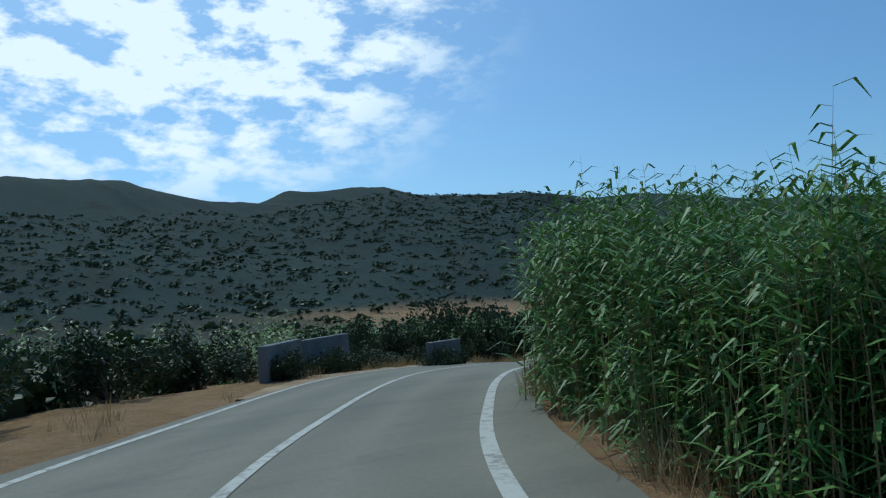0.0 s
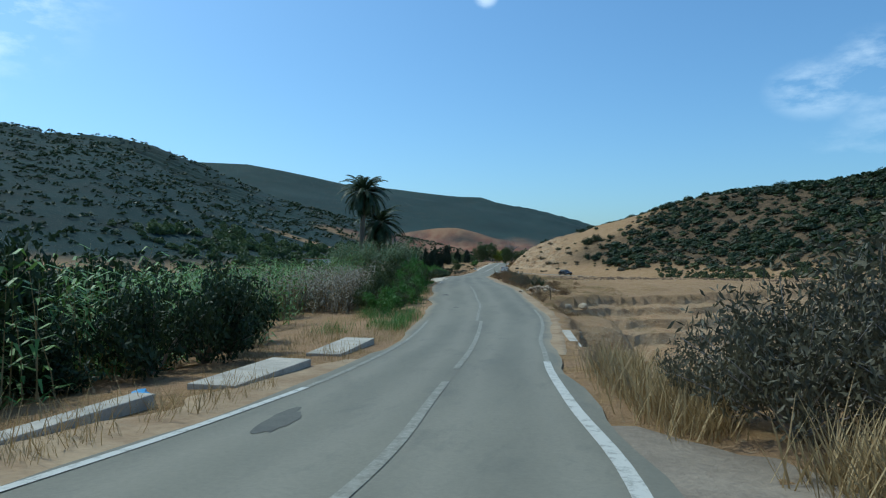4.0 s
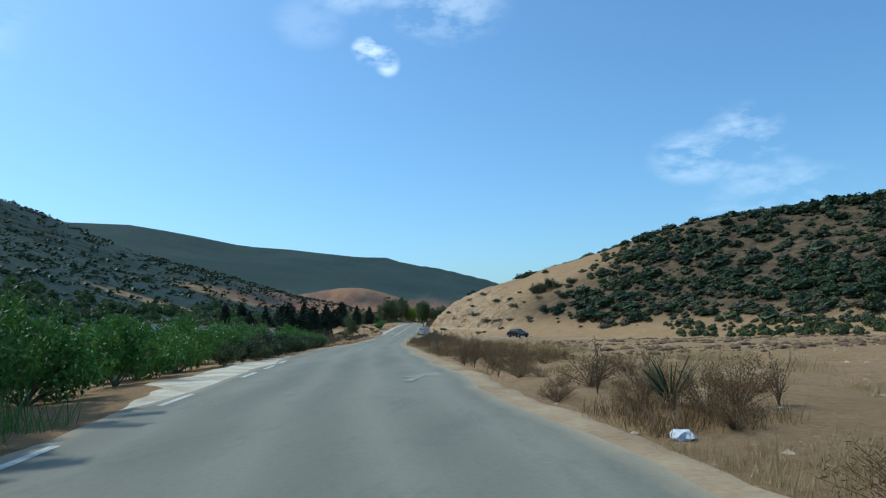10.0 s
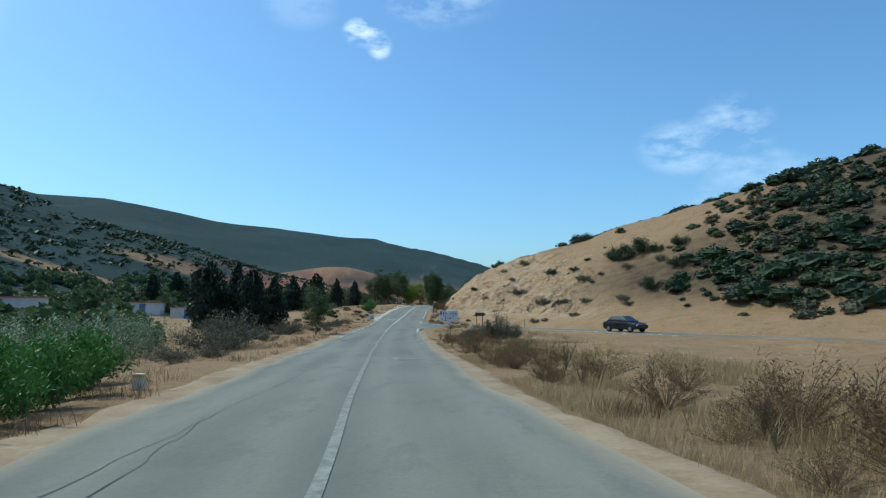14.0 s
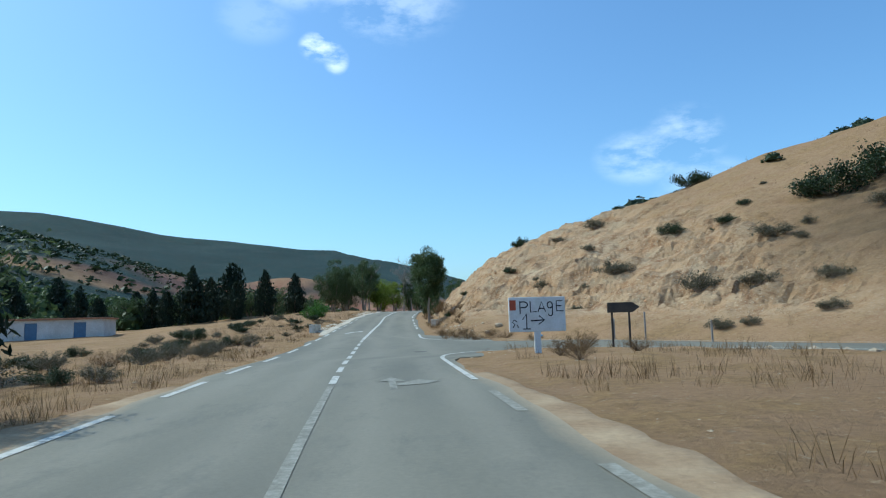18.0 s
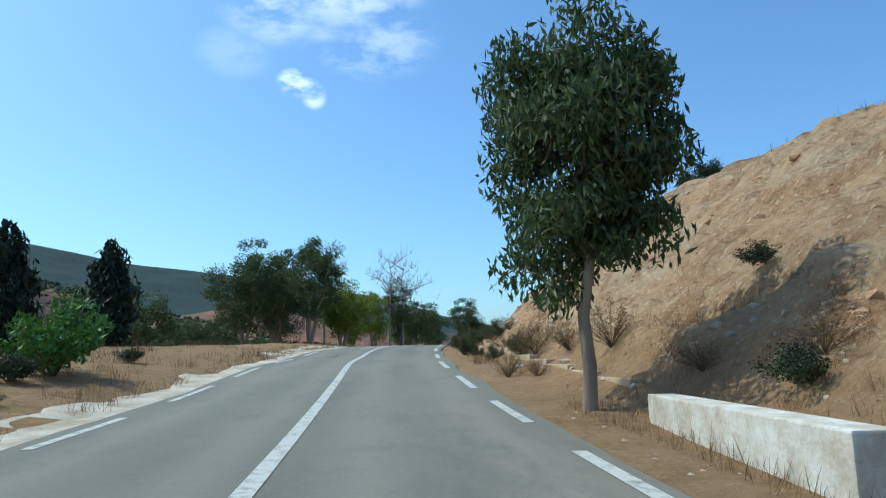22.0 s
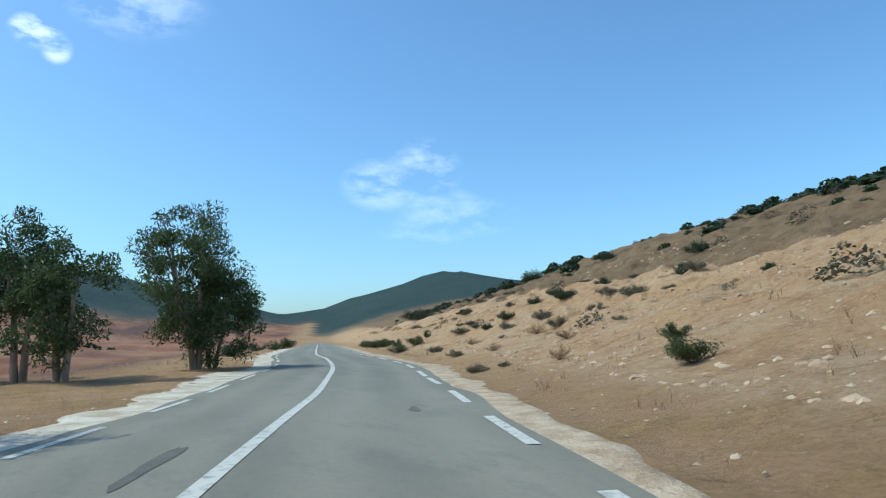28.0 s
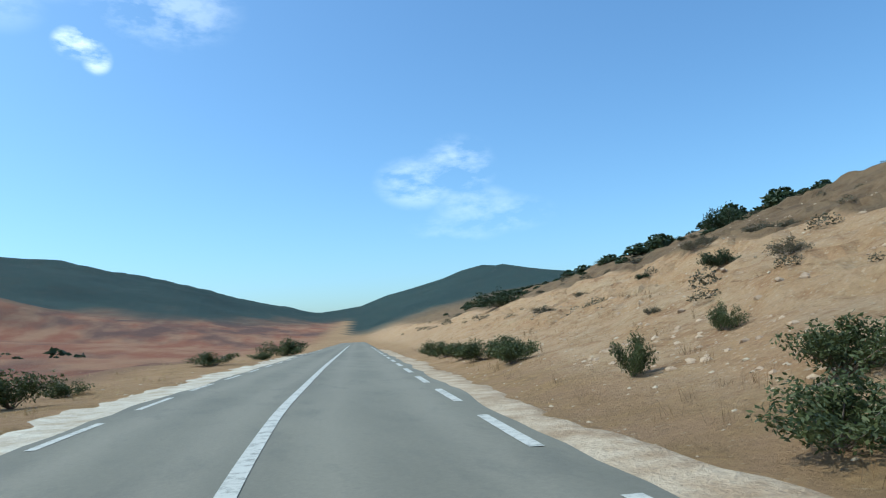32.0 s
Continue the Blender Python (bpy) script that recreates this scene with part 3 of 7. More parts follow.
def tube(points, radii, sides=6):
    """A tapered limb through points, as quads."""
    pts, n = np.asarray(points, float), len(points)
    ways = np.gradient(pts, axis=0)
    ways /= np.linalg.norm(ways, axis=1)[:, None] + 1e-9
    ref = np.where(np.abs(ways[:, 2:3]) > 0.9, [[1.0, 0, 0]], [[0, 0, 1.0]])
    u = np.cross(ways, ref)
    u /= np.linalg.norm(u, axis=1)[:, None] + 1e-9
    w = np.cross(ways, u)
    a = np.arange(sides) * 2 * np.pi / sides
    ring = u[:, None] * np.cos(a)[None, :, None] + w[:, None] * np.sin(a)[None, :, None]
    v = (pts[:, None] + ring * np.asarray(radii, float)[:, None, None]).reshape(-1, 3)
    f = [(i * sides + j, i * sides + (j + 1) % sides, (i + 1) * sides + (j + 1) % sides, (i + 1) * sides + j) for i in range(n - 1) for j in range(sides)]
    return v, np.array(f)


def leaf_cards(centres, length, width, droop, rng, up=0.0):
    """Folded leaf blades at centres: four corners each, long axis random, drooping or rising."""
    n = len(centres)
    a = rng.uniform(0, 2 * np.pi, n)
    tilt = rng.normal(up - droop, 0.45, n)
    way = np.stack([np.cos(a) * np.cos(tilt), np.sin(a) * np.cos(tilt), np.sin(tilt)], -1)
    side = np.cross(way, rng.normal(0, 1, (n, 3)))
    side /= np.linalg.norm(side, axis=1)[:, None] + 1e-9
    ln, wd = length * rng.uniform(0.6, 1.3, (n, 1)), width * rng.uniform(0.7, 1.3, (n, 1))
    c = np.asarray(centres)
    v = np.stack([c - way * ln / 2, c + side * wd / 2, c + way * ln / 2, c - side * wd / 2], 1).reshape(-1, 3)
    f = np.arange(4 * n).reshape(n, 4)
    return v, f


def box(x0, x1, y0, y1, z0, z1, bevel=0.0):
    b = bmesh.new()
    bmesh.ops.create_cube(b, size=1)
    bmesh.ops.scale(b, vec=(x1 - x0, y1 - y0, z1 - z0), verts=b.verts)
    bmesh.ops.translate(b, vec=((x0 + x1) / 2, (y0 + y1) / 2, (z0 + z1) / 2), verts=b.verts)
    if bevel:
        bmesh.ops.bevel(b, geom=list(b.edges), offset=bevel, segments=2, affect="EDGES", profile=0.6)
    return b


def part(name, b, mat, parent=None, label=""):
    me = bpy.data.meshes.new(name)
    b.to_mesh(me)
    b.free()
    me.materials.append(mat)
    ob = new(name, me)
    if parent is not None:
        ob.parent = parent
    if label:
        ob["label"] = label
    return ob


# ---- the ground sheet ----
def spaced(*spans):
    out = [np.arange(a, b, st) for a, b, st in spans]
    return np.concatenate(out)


def outward(start, first, limit, grow=1.13):
    v, st, out = start, first, []
    while v < limit:
        v += st
        st *= grow
        out.append(v)
    return np.array(out)


gx = np.r_[-outward(110, 2.0, 4200)[::-1], spaced((-110, -76, 1.0), (-76, -64, 0.5), (-64, -46, 0.23), (-46, -34, 0.4), (-34, -20, 0.5), (-20, 24, 1.0)), 24 + outward(0, 1.2, 4200)]
gy = np.r_[20 - outward(0, 1.5, 2500)[::-1], spaced((20, 78, 0.9), (78, 125, 0.4), (125, 232, 0.9), (232, 330, 0.25), (330, 420, 0.5)), 420 + outward(0, 1.0, 4200, 1.10)]
GX, GY = np.meshgrid(gx, gy)
gz, zone = ground(GX, GY)
nx, ny = len(gx), len(gy)
idx = np.arange(nx * ny).reshape(ny, nx)
quads = np.stack([idx[:-1, :-1], idx[:-1, 1:], idx[1:, 1:], idx[1:, :-1]], -1).reshape(-1, 4)
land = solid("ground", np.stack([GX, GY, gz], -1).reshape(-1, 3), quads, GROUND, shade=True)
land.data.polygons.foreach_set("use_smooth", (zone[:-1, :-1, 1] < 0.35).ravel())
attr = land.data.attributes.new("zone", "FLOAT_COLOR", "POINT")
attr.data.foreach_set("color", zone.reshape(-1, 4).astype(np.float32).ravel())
tagged(land, "dry tan valley floor rising to scrubby hills and mountains", "ground", kind="structure")


# ---- road ----
def ribbon(s, d0, d1, dz, thick=0.0):
    """A strip between two offsets along s, dz above the road; with thickness, its sides too."""
    a, b = at(s, d0, dz), at(s, d1, dz)
    rows = [a, b] if not thick else [a - [0, 0, thick], a, b, b - [0, 0, thick]]
    k = len(rows)
    v = np.stack(rows, 1).reshape(-1, 3)
    n = len(s)
    f = [(i * k + j, i * k + j + 1, (i + 1) * k + j + 1, (i + 1) * k + j) for i in range(n - 1) for j in range(k - 1)]
    return v, np.array(f)


ss = np.arange(-60, 560, 1.0)
wob_r = 0.16 * vnoise(ss, 0 * ss, 3.1, 51) + 0.08 * vnoise(ss, 0 * ss, 0.9, 52)
wob_l = 0.16 * vnoise(ss, 0 * ss, 3.3, 53) + 0.08 * vnoise(ss, 0 * ss, 0.9, 54)
edge_r, edge_l = np.interp(ss, *LINE_R) + 0.38 + edge_more(ss) + wob_r, np.interp(ss, *LINE_L) - 0.32 + wob_l
rows = [(edge_l, -0.16), (edge_l + 0.02, -0.005)] + [(edge_l + (edge_r - edge_l) * k / 24, 0.035 * (1 - (k / 12 - 1) ** 2)) for k in range(1, 24)] + [(edge_r - 0.02, -0.005), (edge_r, -0.16)]
rv = np.stack([at(ss, d, dz) for d, dz in rows], 1).reshape(-1, 3)
kk = len(rows)
rf = np.array([(i * kk + j, (i) * kk + j + 1, (i + 1) * kk + j + 1, (i + 1) * kk + j) for i in range(len(ss) - 1) for j in range(kk - 1)])
road = solid("road", rv, rf, ASPHALT, shade=False)
_u = np.array([(d - edge_l) / (edge_r - edge_l) for d, _ in rows]).T
_m = _u * (edge_r - edge_l)[:, None]
_edge = np.maximum(1 - _m / 0.9, 1 - (edge_r - edge_l - _m.T).T / 0.9).clip(0, 1) * np.interp(ss, [30, 60, 205, 222], [0.45, 1.0, 1.0, 0.4])[:, None]
_track = sum(np.exp(-(((_u - k) / 0.055) ** 2)) for k in (0.16, 0.40, 0.62, 0.86))
_at = road.data.attributes.new("across", "FLOAT_COLOR", "POINT")
_at.data.foreach_set("color", np.stack([_edge, _track.clip(0, 1), 0 * _u, 1 + 0 * _u], -1).astype(np.float32).ravel())
tagged(road, "worn grey two-lane asphalt country road", "road", kind="structure")


def crown(s, d):
    """Height of the road's surface over its line, for markings."""
    lr, ll = np.interp(s, *LINE_R) + 0.38 + edge_more(s), np.interp(s, *LINE_L) - 0.32
    u = (d - ll) / (lr - ll) * 2 - 1
    return 0.035 * (1 - np.clip(u, -1, 1) ** 2)


def mark(name, s0, s1, which, width, mat, label, off=0.0):
    s = np.linspace(s0, s1, max(2, int((s1 - s0) / 0.8) + 1))
    mid = np.interp(s, *which) + off
    v, f = ribbon(s, mid - width / 2, mid + width / 2, crown(s, mid) + 0.008)
    ob = solid(name, v, f, mat, road)
    ob["label"] = label
    return ob


mark("edge_line", -20, 46, LINE_R, 0.17, PAINT, "solid white edge line")
mark("edge_line", 46, 66, LINE_R, 0.13, FADED, "faded white edge line")
mark("edge_line", -20, 41, LINE_L, 0.13, PAINT, "solid white edge line")
mark("edge_line", 41, 60, LINE_L, 0.11, FADED, "faded white edge line")
mark("centre_line", -20, 34, LINE_C, 0.13, PAINT, "worn white centre line")
for a, b in ((34, 42), (44, 60)):
    mark("centre_line", a, b, LINE_C, 0.14, FADED, "faded white centre line", 0.18)
for a, b in ((60, 84), (128, 203)):
    mark("centre_line", a, b, LINE_C, 0.12, FADED, "faded white centre line")
for a in np.arange(203.5, 226, 3.1):
    mark("centre_dash", a, a + 1.9, LINE_C, 0.15, PAINT, "white centre dash")
mark("centre_line", 228, 470, LINE_C, 0.19, PAINT, "solid white centre line")
for a in (96.6, 102.3, 108.3, 111.7, 115.0):
    mark("edge_dash", a, a + 1.9, LINE_L, 0.13, PAINT, "white edge dash")
mark("edge_line", 170, 199, LINE_L, 0.12, FADED, "faded white edge line")
for a in (*np.arange(191.9, 312, 5.28), *np.arange(317.1, 440, 5.28)):
    mark("edge_dash", a, a + 3.0, LINE_L, 0.15, PAINT, "white edge dash")
for a in np.arange(181, 200, 6.0):
    mark("edge_dash", a, a + 2.6, LINE_R, 0.16, FADED, "faded white edge dash")
for a in (*np.arange(240.4, 328, 5.4), *np.arange(330.6, 440, 5.25)):
    mark("edge_dash", a, a + 3.0, LINE_R, 0.17, PAINT, "white edge dash")


def lane_arrow(s0, d0, length, lean, mat):
    """A merge arrow on the road: a shaft that turns aside to a head."""
    pts = [(0, -0.10), (0.42, -0.10), (0.42, -0.42), (1.0, 0.05 + lean * 0.3), (0.55, 0.45 + lean * 0.2), (0.55, 0.12), (0.0, 0.12)]
    outline = [(s0 + u * length, d0 + w + lean * u * 0.8) for u, w in pts]
    b = bmesh.new()
    vs = [b.verts.new(tuple(at(s, d, float(crown(s, d)) + 0.009))) for s, d in outline]
    fc = b.faces.new(vs)
    bmesh.ops.triangulate(b, faces=[fc])
    ob = part("road_arrow", b, mat, road)
    ob["label"] = "white direction arrow painted on the asphalt"


for s0, d0, lean, mat in ((105.5, 1.1, 0.8, FADED), (236.3, -2.75, 0.9, PAINT), (276.3, -2.5, 0.8, PAINT)):
    lane_arrow(s0, d0, 2.9, lean, mat)


def turn_arrow(s0, d0, mat):
    """Ahead-or-right arrow: a shaft with a head, and a branch bent to the right with its own head."""
    for pts in ([(0, -0.07), (1.5, -0.07), (1.5, -0.28), (2.4, 0.0), (1.5, 0.28), (1.5, 0.07), (0, 0.07)],
                [(0.55, 0.08), (1.05, 0.62), (0.8, 0.62), (1.35, 1.0), (1.75, 0.55), (1.4, 0.58), (0.95, 0.08)]):
        b = bmesh.new()
        vs = [b.verts.new(tuple(at(s0 + u, d0 + w, float(crown(s0 + u, d0 + w)) + 0.009))) for u, w in pts]
        bmesh.ops.triangulate(b, faces=[b.faces.new(vs)])
        part("road_arrow", b, mat, road, "worn white direction arrow painted on the asphalt")


turn_arrow(202.2, 0.45, FADED)
turn_arrow(165.2, 0.35, FADED)
PATCH = two_tone("dark_asphalt_patch", (0.088, 0.086, 0.072), (0.125, 0.12, 0.096), 0.9, 24, 0.85, 0.3, 0.01)
TAR = two_tone("tar_filled_crack", (0.085, 0.083, 0.07), (0.12, 0.117, 0.095), 2.0, 30, 0.7, 0.2, 0.005)


def road_patch(s0, d0, ln, wide, seed):
    """A mended spot with an uneven edge, a little proud of the road."""
    r = np.random.default_rng(seed)
    a = np.linspace(0, 2 * np.pi, 22, endpoint=False)
    k = 1 + 0.16 * np.sin(3 * a + seed) + 0.08 * r.normal(0, 1, 22)
    s_, d_ = s0 + ln / 2 * np.cos(a) * k, d0 + wide / 2 * np.sin(a) * k
    v = np.concatenate([at(s_, d_, crown(s_, d_) + 0.006), at([s0], [d0], crown(s0, d0) + 0.007)])
    f = np.array([(22, (j + 1) % 22, j) for j in range(22)])
    solid("asphalt_patch", v, f[:, ::-1], PATCH, road, False, "darker mended patch in the asphalt")


for k_, item in enumerate(((75, -2.6, 1.0, 0.5), (66.5, -1.9, 0.5, 0.3), (38.2, -1.9, 1.6, 0.4), (187, -3.0, 2.0, 0.6), (316, -2.2, 2.6, 0.22), (313, -2.9, 1.4, 0.2), (320.5, 0.9, 0.9, 0.2), (270, -2.6, 2.2, 0.25), (296, -2.9, 2.0, 0.25), (216, 1.7, 0.9, 0.5))):
    road_patch(*item, k_ + 1)


def road_crack(s0, s1, d0, d1, seed):
    """A wandering tar-filled crack."""
    s_ = np.arange(s0, s1, 0.25)
    d_ = np.linspace(d0, d1, len(s_)) + 0.10 * vnoise(s_, 0 * s_, 2.6, seed) + 0.05 * vnoise(s_, 0 * s_, 0.5, seed + 1)
    w_ = 0.006 + 0.004 * vnoise(s_, 0 * s_, 0.8, seed + 2)
    v, f = ribbon(s_, d_ - w_, d_ + w_, crown(s_, d_) + 0.006)
    solid("asphalt_crack", v, f, TAR, road, False, "tar-filled crack along the road")


for k_, (a_, b_, c_, e_) in enumerate(((138, 164, -2.7, -2.0), (142, 152, -1.9, -2.4))):
    road_crack(a_, b_, c_, e_, 70 + 5 * k_)


# ---- the lane to the beach, and pale shoulders ----
def poly_ribbon(points, widths, lift):
    p = np.array(points, float)
    t = np.linspace(0, len(p) - 1, 60)
    x, y = (np.interp(t, range(len(p)), p[:, k]) for k in (0, 1))
    x, y = smooth(x, 5), smooth(y, 5)
    w = np.interp(t, range(len(p)), widths)
    tx, ty = np.gradient(x), np.gradient(y)
    n = np.hypot(tx, ty)
    rows = []
    for k in np.linspace(-0.5, 0.5, 7):
        rx, ry = x + ty / n * w * k, y - tx / n * w * k
        gz_, _ = ground(rx, ry, False)
        rows.append(np.stack([rx, ry, gz_ + lift * (1 if abs(k) < 0.45 else 0.1)], -1))
    v = np.stack(rows, 1).reshape(-1, 3)
    f = np.array([(i * 7 + j, (i + 1) * 7 + j, (i + 1) * 7 + j + 1, i * 7 + j + 1) for i in range(59) for j in range(6)])
    return v, f[:, ::-1]


v, f = poly_ribbon(SIDE, [9.0, 6.4, 4.6, 4.3, 4.2, 4.2, 4.2, 4.2], 0.05)
lane = solid("road_lane", v, f, ASPHALT, shade=True)
tagged(lane, "narrow asphalt lane branching off along the hill foot", "road", kind="structure")


def curve_mark(points, width, parent, lift=0.06):
    p = np.array(points, float)
    t = np.linspace(0, len(p) - 1, 40)
    x, y = smooth(np.interp(t, range(len(p)), p[:, 0]), 9), smooth(np.interp(t, range(len(p)), p[:, 1]), 9)
    tx, ty = np.gradient(x), np.gradient(y)
    n = np.hypot(tx, ty)
    z0, _ = ground(x, y, False)
    s_, d_ = road_sd(x, y)
    inside = (d_ < np.interp(s_, *LINE_R) + 0.3 + edge_more(s_))
    z0 = np.where(inside, np.interp(s_, RS, RZ) + crown(s_, d_) + 0.01, z0 + lift)
    v = np.concatenate([np.stack([x + ty / n * w, y - tx / n * w, z0], -1)[:, None] for w in (-width / 2, width / 2)], 1).reshape(-1, 3)
    f = np.array([(2 * i, 2 * i + 1, 2 * i + 3, 2 * i + 2) for i in range(len(t) - 1)])
    ob = solid("edge_line", v, f, PAINT, parent)
    ob["label"] = "white edge line curving into the lane"


_a = [tuple(at(k, float(np.interp(k, *LINE_R)))[:2]) for k in (203, 207, 211, 213.5)]
curve_mark(_a + [(-60.6, 248.6), (-58.0, 249.2), (-54.0, 247.6), (-48.0, 240.5), (-38.0, 227.5), (-26.0, 211.5)], 0.14, lane)
_b = [tuple(at(k, float(np.interp(k, *LINE_R)))[:2]) for k in (234, 230, 226.5)]
curve_mark(_b + [(-60.3, 256.6), (-56.5, 255.2), (-51.0, 251.3), (-42.0, 240.5), (-31.0, 226.0)], 0.14, lane)


def shoulder(name, s0, s1, side, width, mat, label):
    """A strip of loose stone along the asphalt, uneven at its outer edge."""
    s = np.arange(s0, s1, 0.4)
    which = LINE_R if side > 0 else LINE_L
    inner = np.interp(s, *which) + side * 0.12
    fade = np.minimum(1, np.minimum(s - s0, s1 - s) / 6)
    outer = inner + side * (0.5 + width * fade * (0.75 + 0.35 * vnoise(s, 0 * s, 4, 61) + 0.3 * vnoise(s, 0 * s, 1.3, 62) + 0.2 * vnoise(s, 0 * s, 0.5, 64)))
    cols = []
    for k in range(5):
        d = inner + (outer - inner) * (0, 0.4, 0.62, 0.84, 1)[k]
        p = at(s, d)
        g, _ = ground(p[:, 0], p[:, 1])
        p[:, 2] = np.interp(s, RS, RZ) - 0.012 if k < 2 else g + (0.025 if k < 4 else -0.06) + 0.015 * vnoise(s, d, 0.5, 63)
        cols.append(p)
    v = np.stack(cols, 1).reshape(-1, 3)
    f = np.array([(i * 5 + j, i * 5 + j + 1, (i + 1) * 5 + j + 1, (i + 1) * 5 + j) for i in range(len(s) - 1) for j in range(4)])
    ob = solid(name, v, f if side > 0 else f[:, ::-1], mat, shade=True)
    tagged(ob, label, "road verge", kind="structure")


shoulder("verge", 236, 276, -1, 1.3, SHOULDER, "pale crushed-stone shoulder along the asphalt")
shoulder("verge", 266, 318, -1, 2.2, SHOULDER, "wide pale crushed-stone shoulder along the asphalt")
shoulder("verge", 308, 420, -1, 1.4, SHOULDER, "pale crushed-stone shoulder along the asphalt")
SANDY = two_tone("sandy_verge", (0.34, 0.25, 0.15), (0.235, 0.155, 0.085), 0.8, 10, 0.95, 0.6, 0.03)
shoulder("verge", 312, 420, 1, 0.85, two_tone("pale_chalky_gravel", (0.47, 0.375, 0.26), (0.30, 0.212, 0.128), 1.6, 14, 0.95, 0.9, 0.06), "chalky gravel shoulder below the slope")
shoulder("verge", 21, 39, 1, 3.4, two_tone("grey_gravel", (0.23, 0.19, 0.14), (0.155, 0.125, 0.092), 0.7, 10, 0.95, 0.8, 0.04), "grey gravel pull-in beside the bend")
shoulder("verge", 48, 206, 1, 0.5, SANDY, "sandy dust verge along the asphalt")
shoulder("verge", 102, 122, -1, 1.7, SHOULDER, "pale stony verge along the asphalt")
shoulder("verge", 124, 205, -1, 0.8, SANDY, "sandy dust verge along the asphalt")
shoulder("verge", 14, 46, -1, 1.5, SANDY, "sandy dust verge along the asphalt")


# ---- plants: forms ----
def blade(length, width, bend, segs=3):
    """One grass or reed leaf, tapering and bending over, along +x from the origin."""
    u = np.linspace(0, 1, segs + 1)
    x, z = length * u * (1 - 0.18 * bend * u), length * (0.75 * u - bend * u * u)
    w = width * np.array([0.7] + [1.0 - 0.9 * (k / segs) ** 1.6 for k in range(1, segs + 1)]) / 2
    v = np.concatenate([np.stack([x, w, z], -1)[:, None], np.stack([x, -w, z + 0.12 * w], -1)[:, None]], 1).reshape(-1, 3)
    f = np.array([(2 * k, 2 * k + 1, 2 * k + 3, 2 * k + 2) for k in range(segs)])
    return v, f


def turned(vf, yaw, place):
    v, f = vf
    c, s = math.cos(yaw), math.sin(yaw)
    w = np.stack([v[:, 0] * c - v[:, 1] * s, v[:, 0] * s + v[:, 1] * c, v[:, 2]], -1)
    return w + np.asarray(place), f


def reed_form(rng, stalks, height, spread, leaf=0.6):
    """A clump of giant reed: canes with leaves all the way up."""
    out, canes = [], []
    for _ in range(stalks):
        x0, y0 = rng.normal(0, spread, 2)
        h = height * rng.uniform(0.7, 1.1)
        lx, ly = rng.normal(0, 0.09 * h, 2)
        k = np.linspace(0, 1, 4)
        canes.append(tube(np.stack([x0 + lx * k**2, y0 + ly * k**2, h * k], -1), 0.013 * (1.15 - k), 3))
        for z in np.arange(0.06 * h, h, 0.19):
            u = z / h
            ln = leaf * rng.uniform(0.6, 1.15) * (1.05 - 0.35 * u)
            out.append(turned(blade(ln, 0.082, rng.uniform(0.45, 1.05), 2), rng.uniform(0, 6.28), (x0 + lx * u * u, y0 + ly * u * u, z)))
    return join(out), join(canes)


def shrub_form(rng, leaves, radius, height, length=0.1, width=0.035, stems=9, gaps=0.5, thick=0.022):
    """A low rounded bush: many stems, leaves in uneven clumps with gaps."""
    tips, limbs = [], []
    for _ in range(stems):
        a, r = rng.uniform(0, 6.28), radius * math.sqrt(rng.uniform(0.05, 1))
        top = height * (1 - 0.55 * (r / radius) ** 2) * rng.uniform(0.65, 1.1)
        k = np.linspace(0, 1, 4)
        x, y = r * np.cos(a) * k**1.3, r * np.sin(a) * k**1.3
        limbs.append(tube(np.stack([x, y, top * 0.92 * k], -1), thick * radius * (1.15 - k) + 0.002, 4))
        tips.append((x[-1], y[-1], top))
    tips = np.array(tips)
    pick = rng.integers(0, stems, leaves)
    u = rng.uniform(0.18, 1.0, leaves) ** 0.6
    off = rng.normal(0, 1, (leaves, 3))
    off *= np.minimum(1, 1.7 / np.linalg.norm(off, axis=1))[:, None]
    c = tips[pick] * u[:, None] + off * gaps * radius / math.sqrt(stems) * [1, 1, 0.75]
    c[:, 2] = np.abs(c[:, 2]) + 0.02
    return leaf_cards(c, length, width, 0.0, rng, 0.5), join(limbs)


def tuft_form(rng, blades, height, spread, width=0.012):
    out = []
    for _ in range(blades):
        a = rng.uniform(0, 6.28)
        h = height * rng.uniform(0.5, 1.1)
        b = blade(h, width, rng.uniform(0.0, 0.35), 2)
        v = b[0].copy()
        v[:, 0], v[:, 2] = v[:, 0] * 0.45, np.abs(v[:, 2]) * 1.25
        out.append(turned((v, b[1]), a, (*rng.normal(0, spread, 2), 0)))
    return join(out)


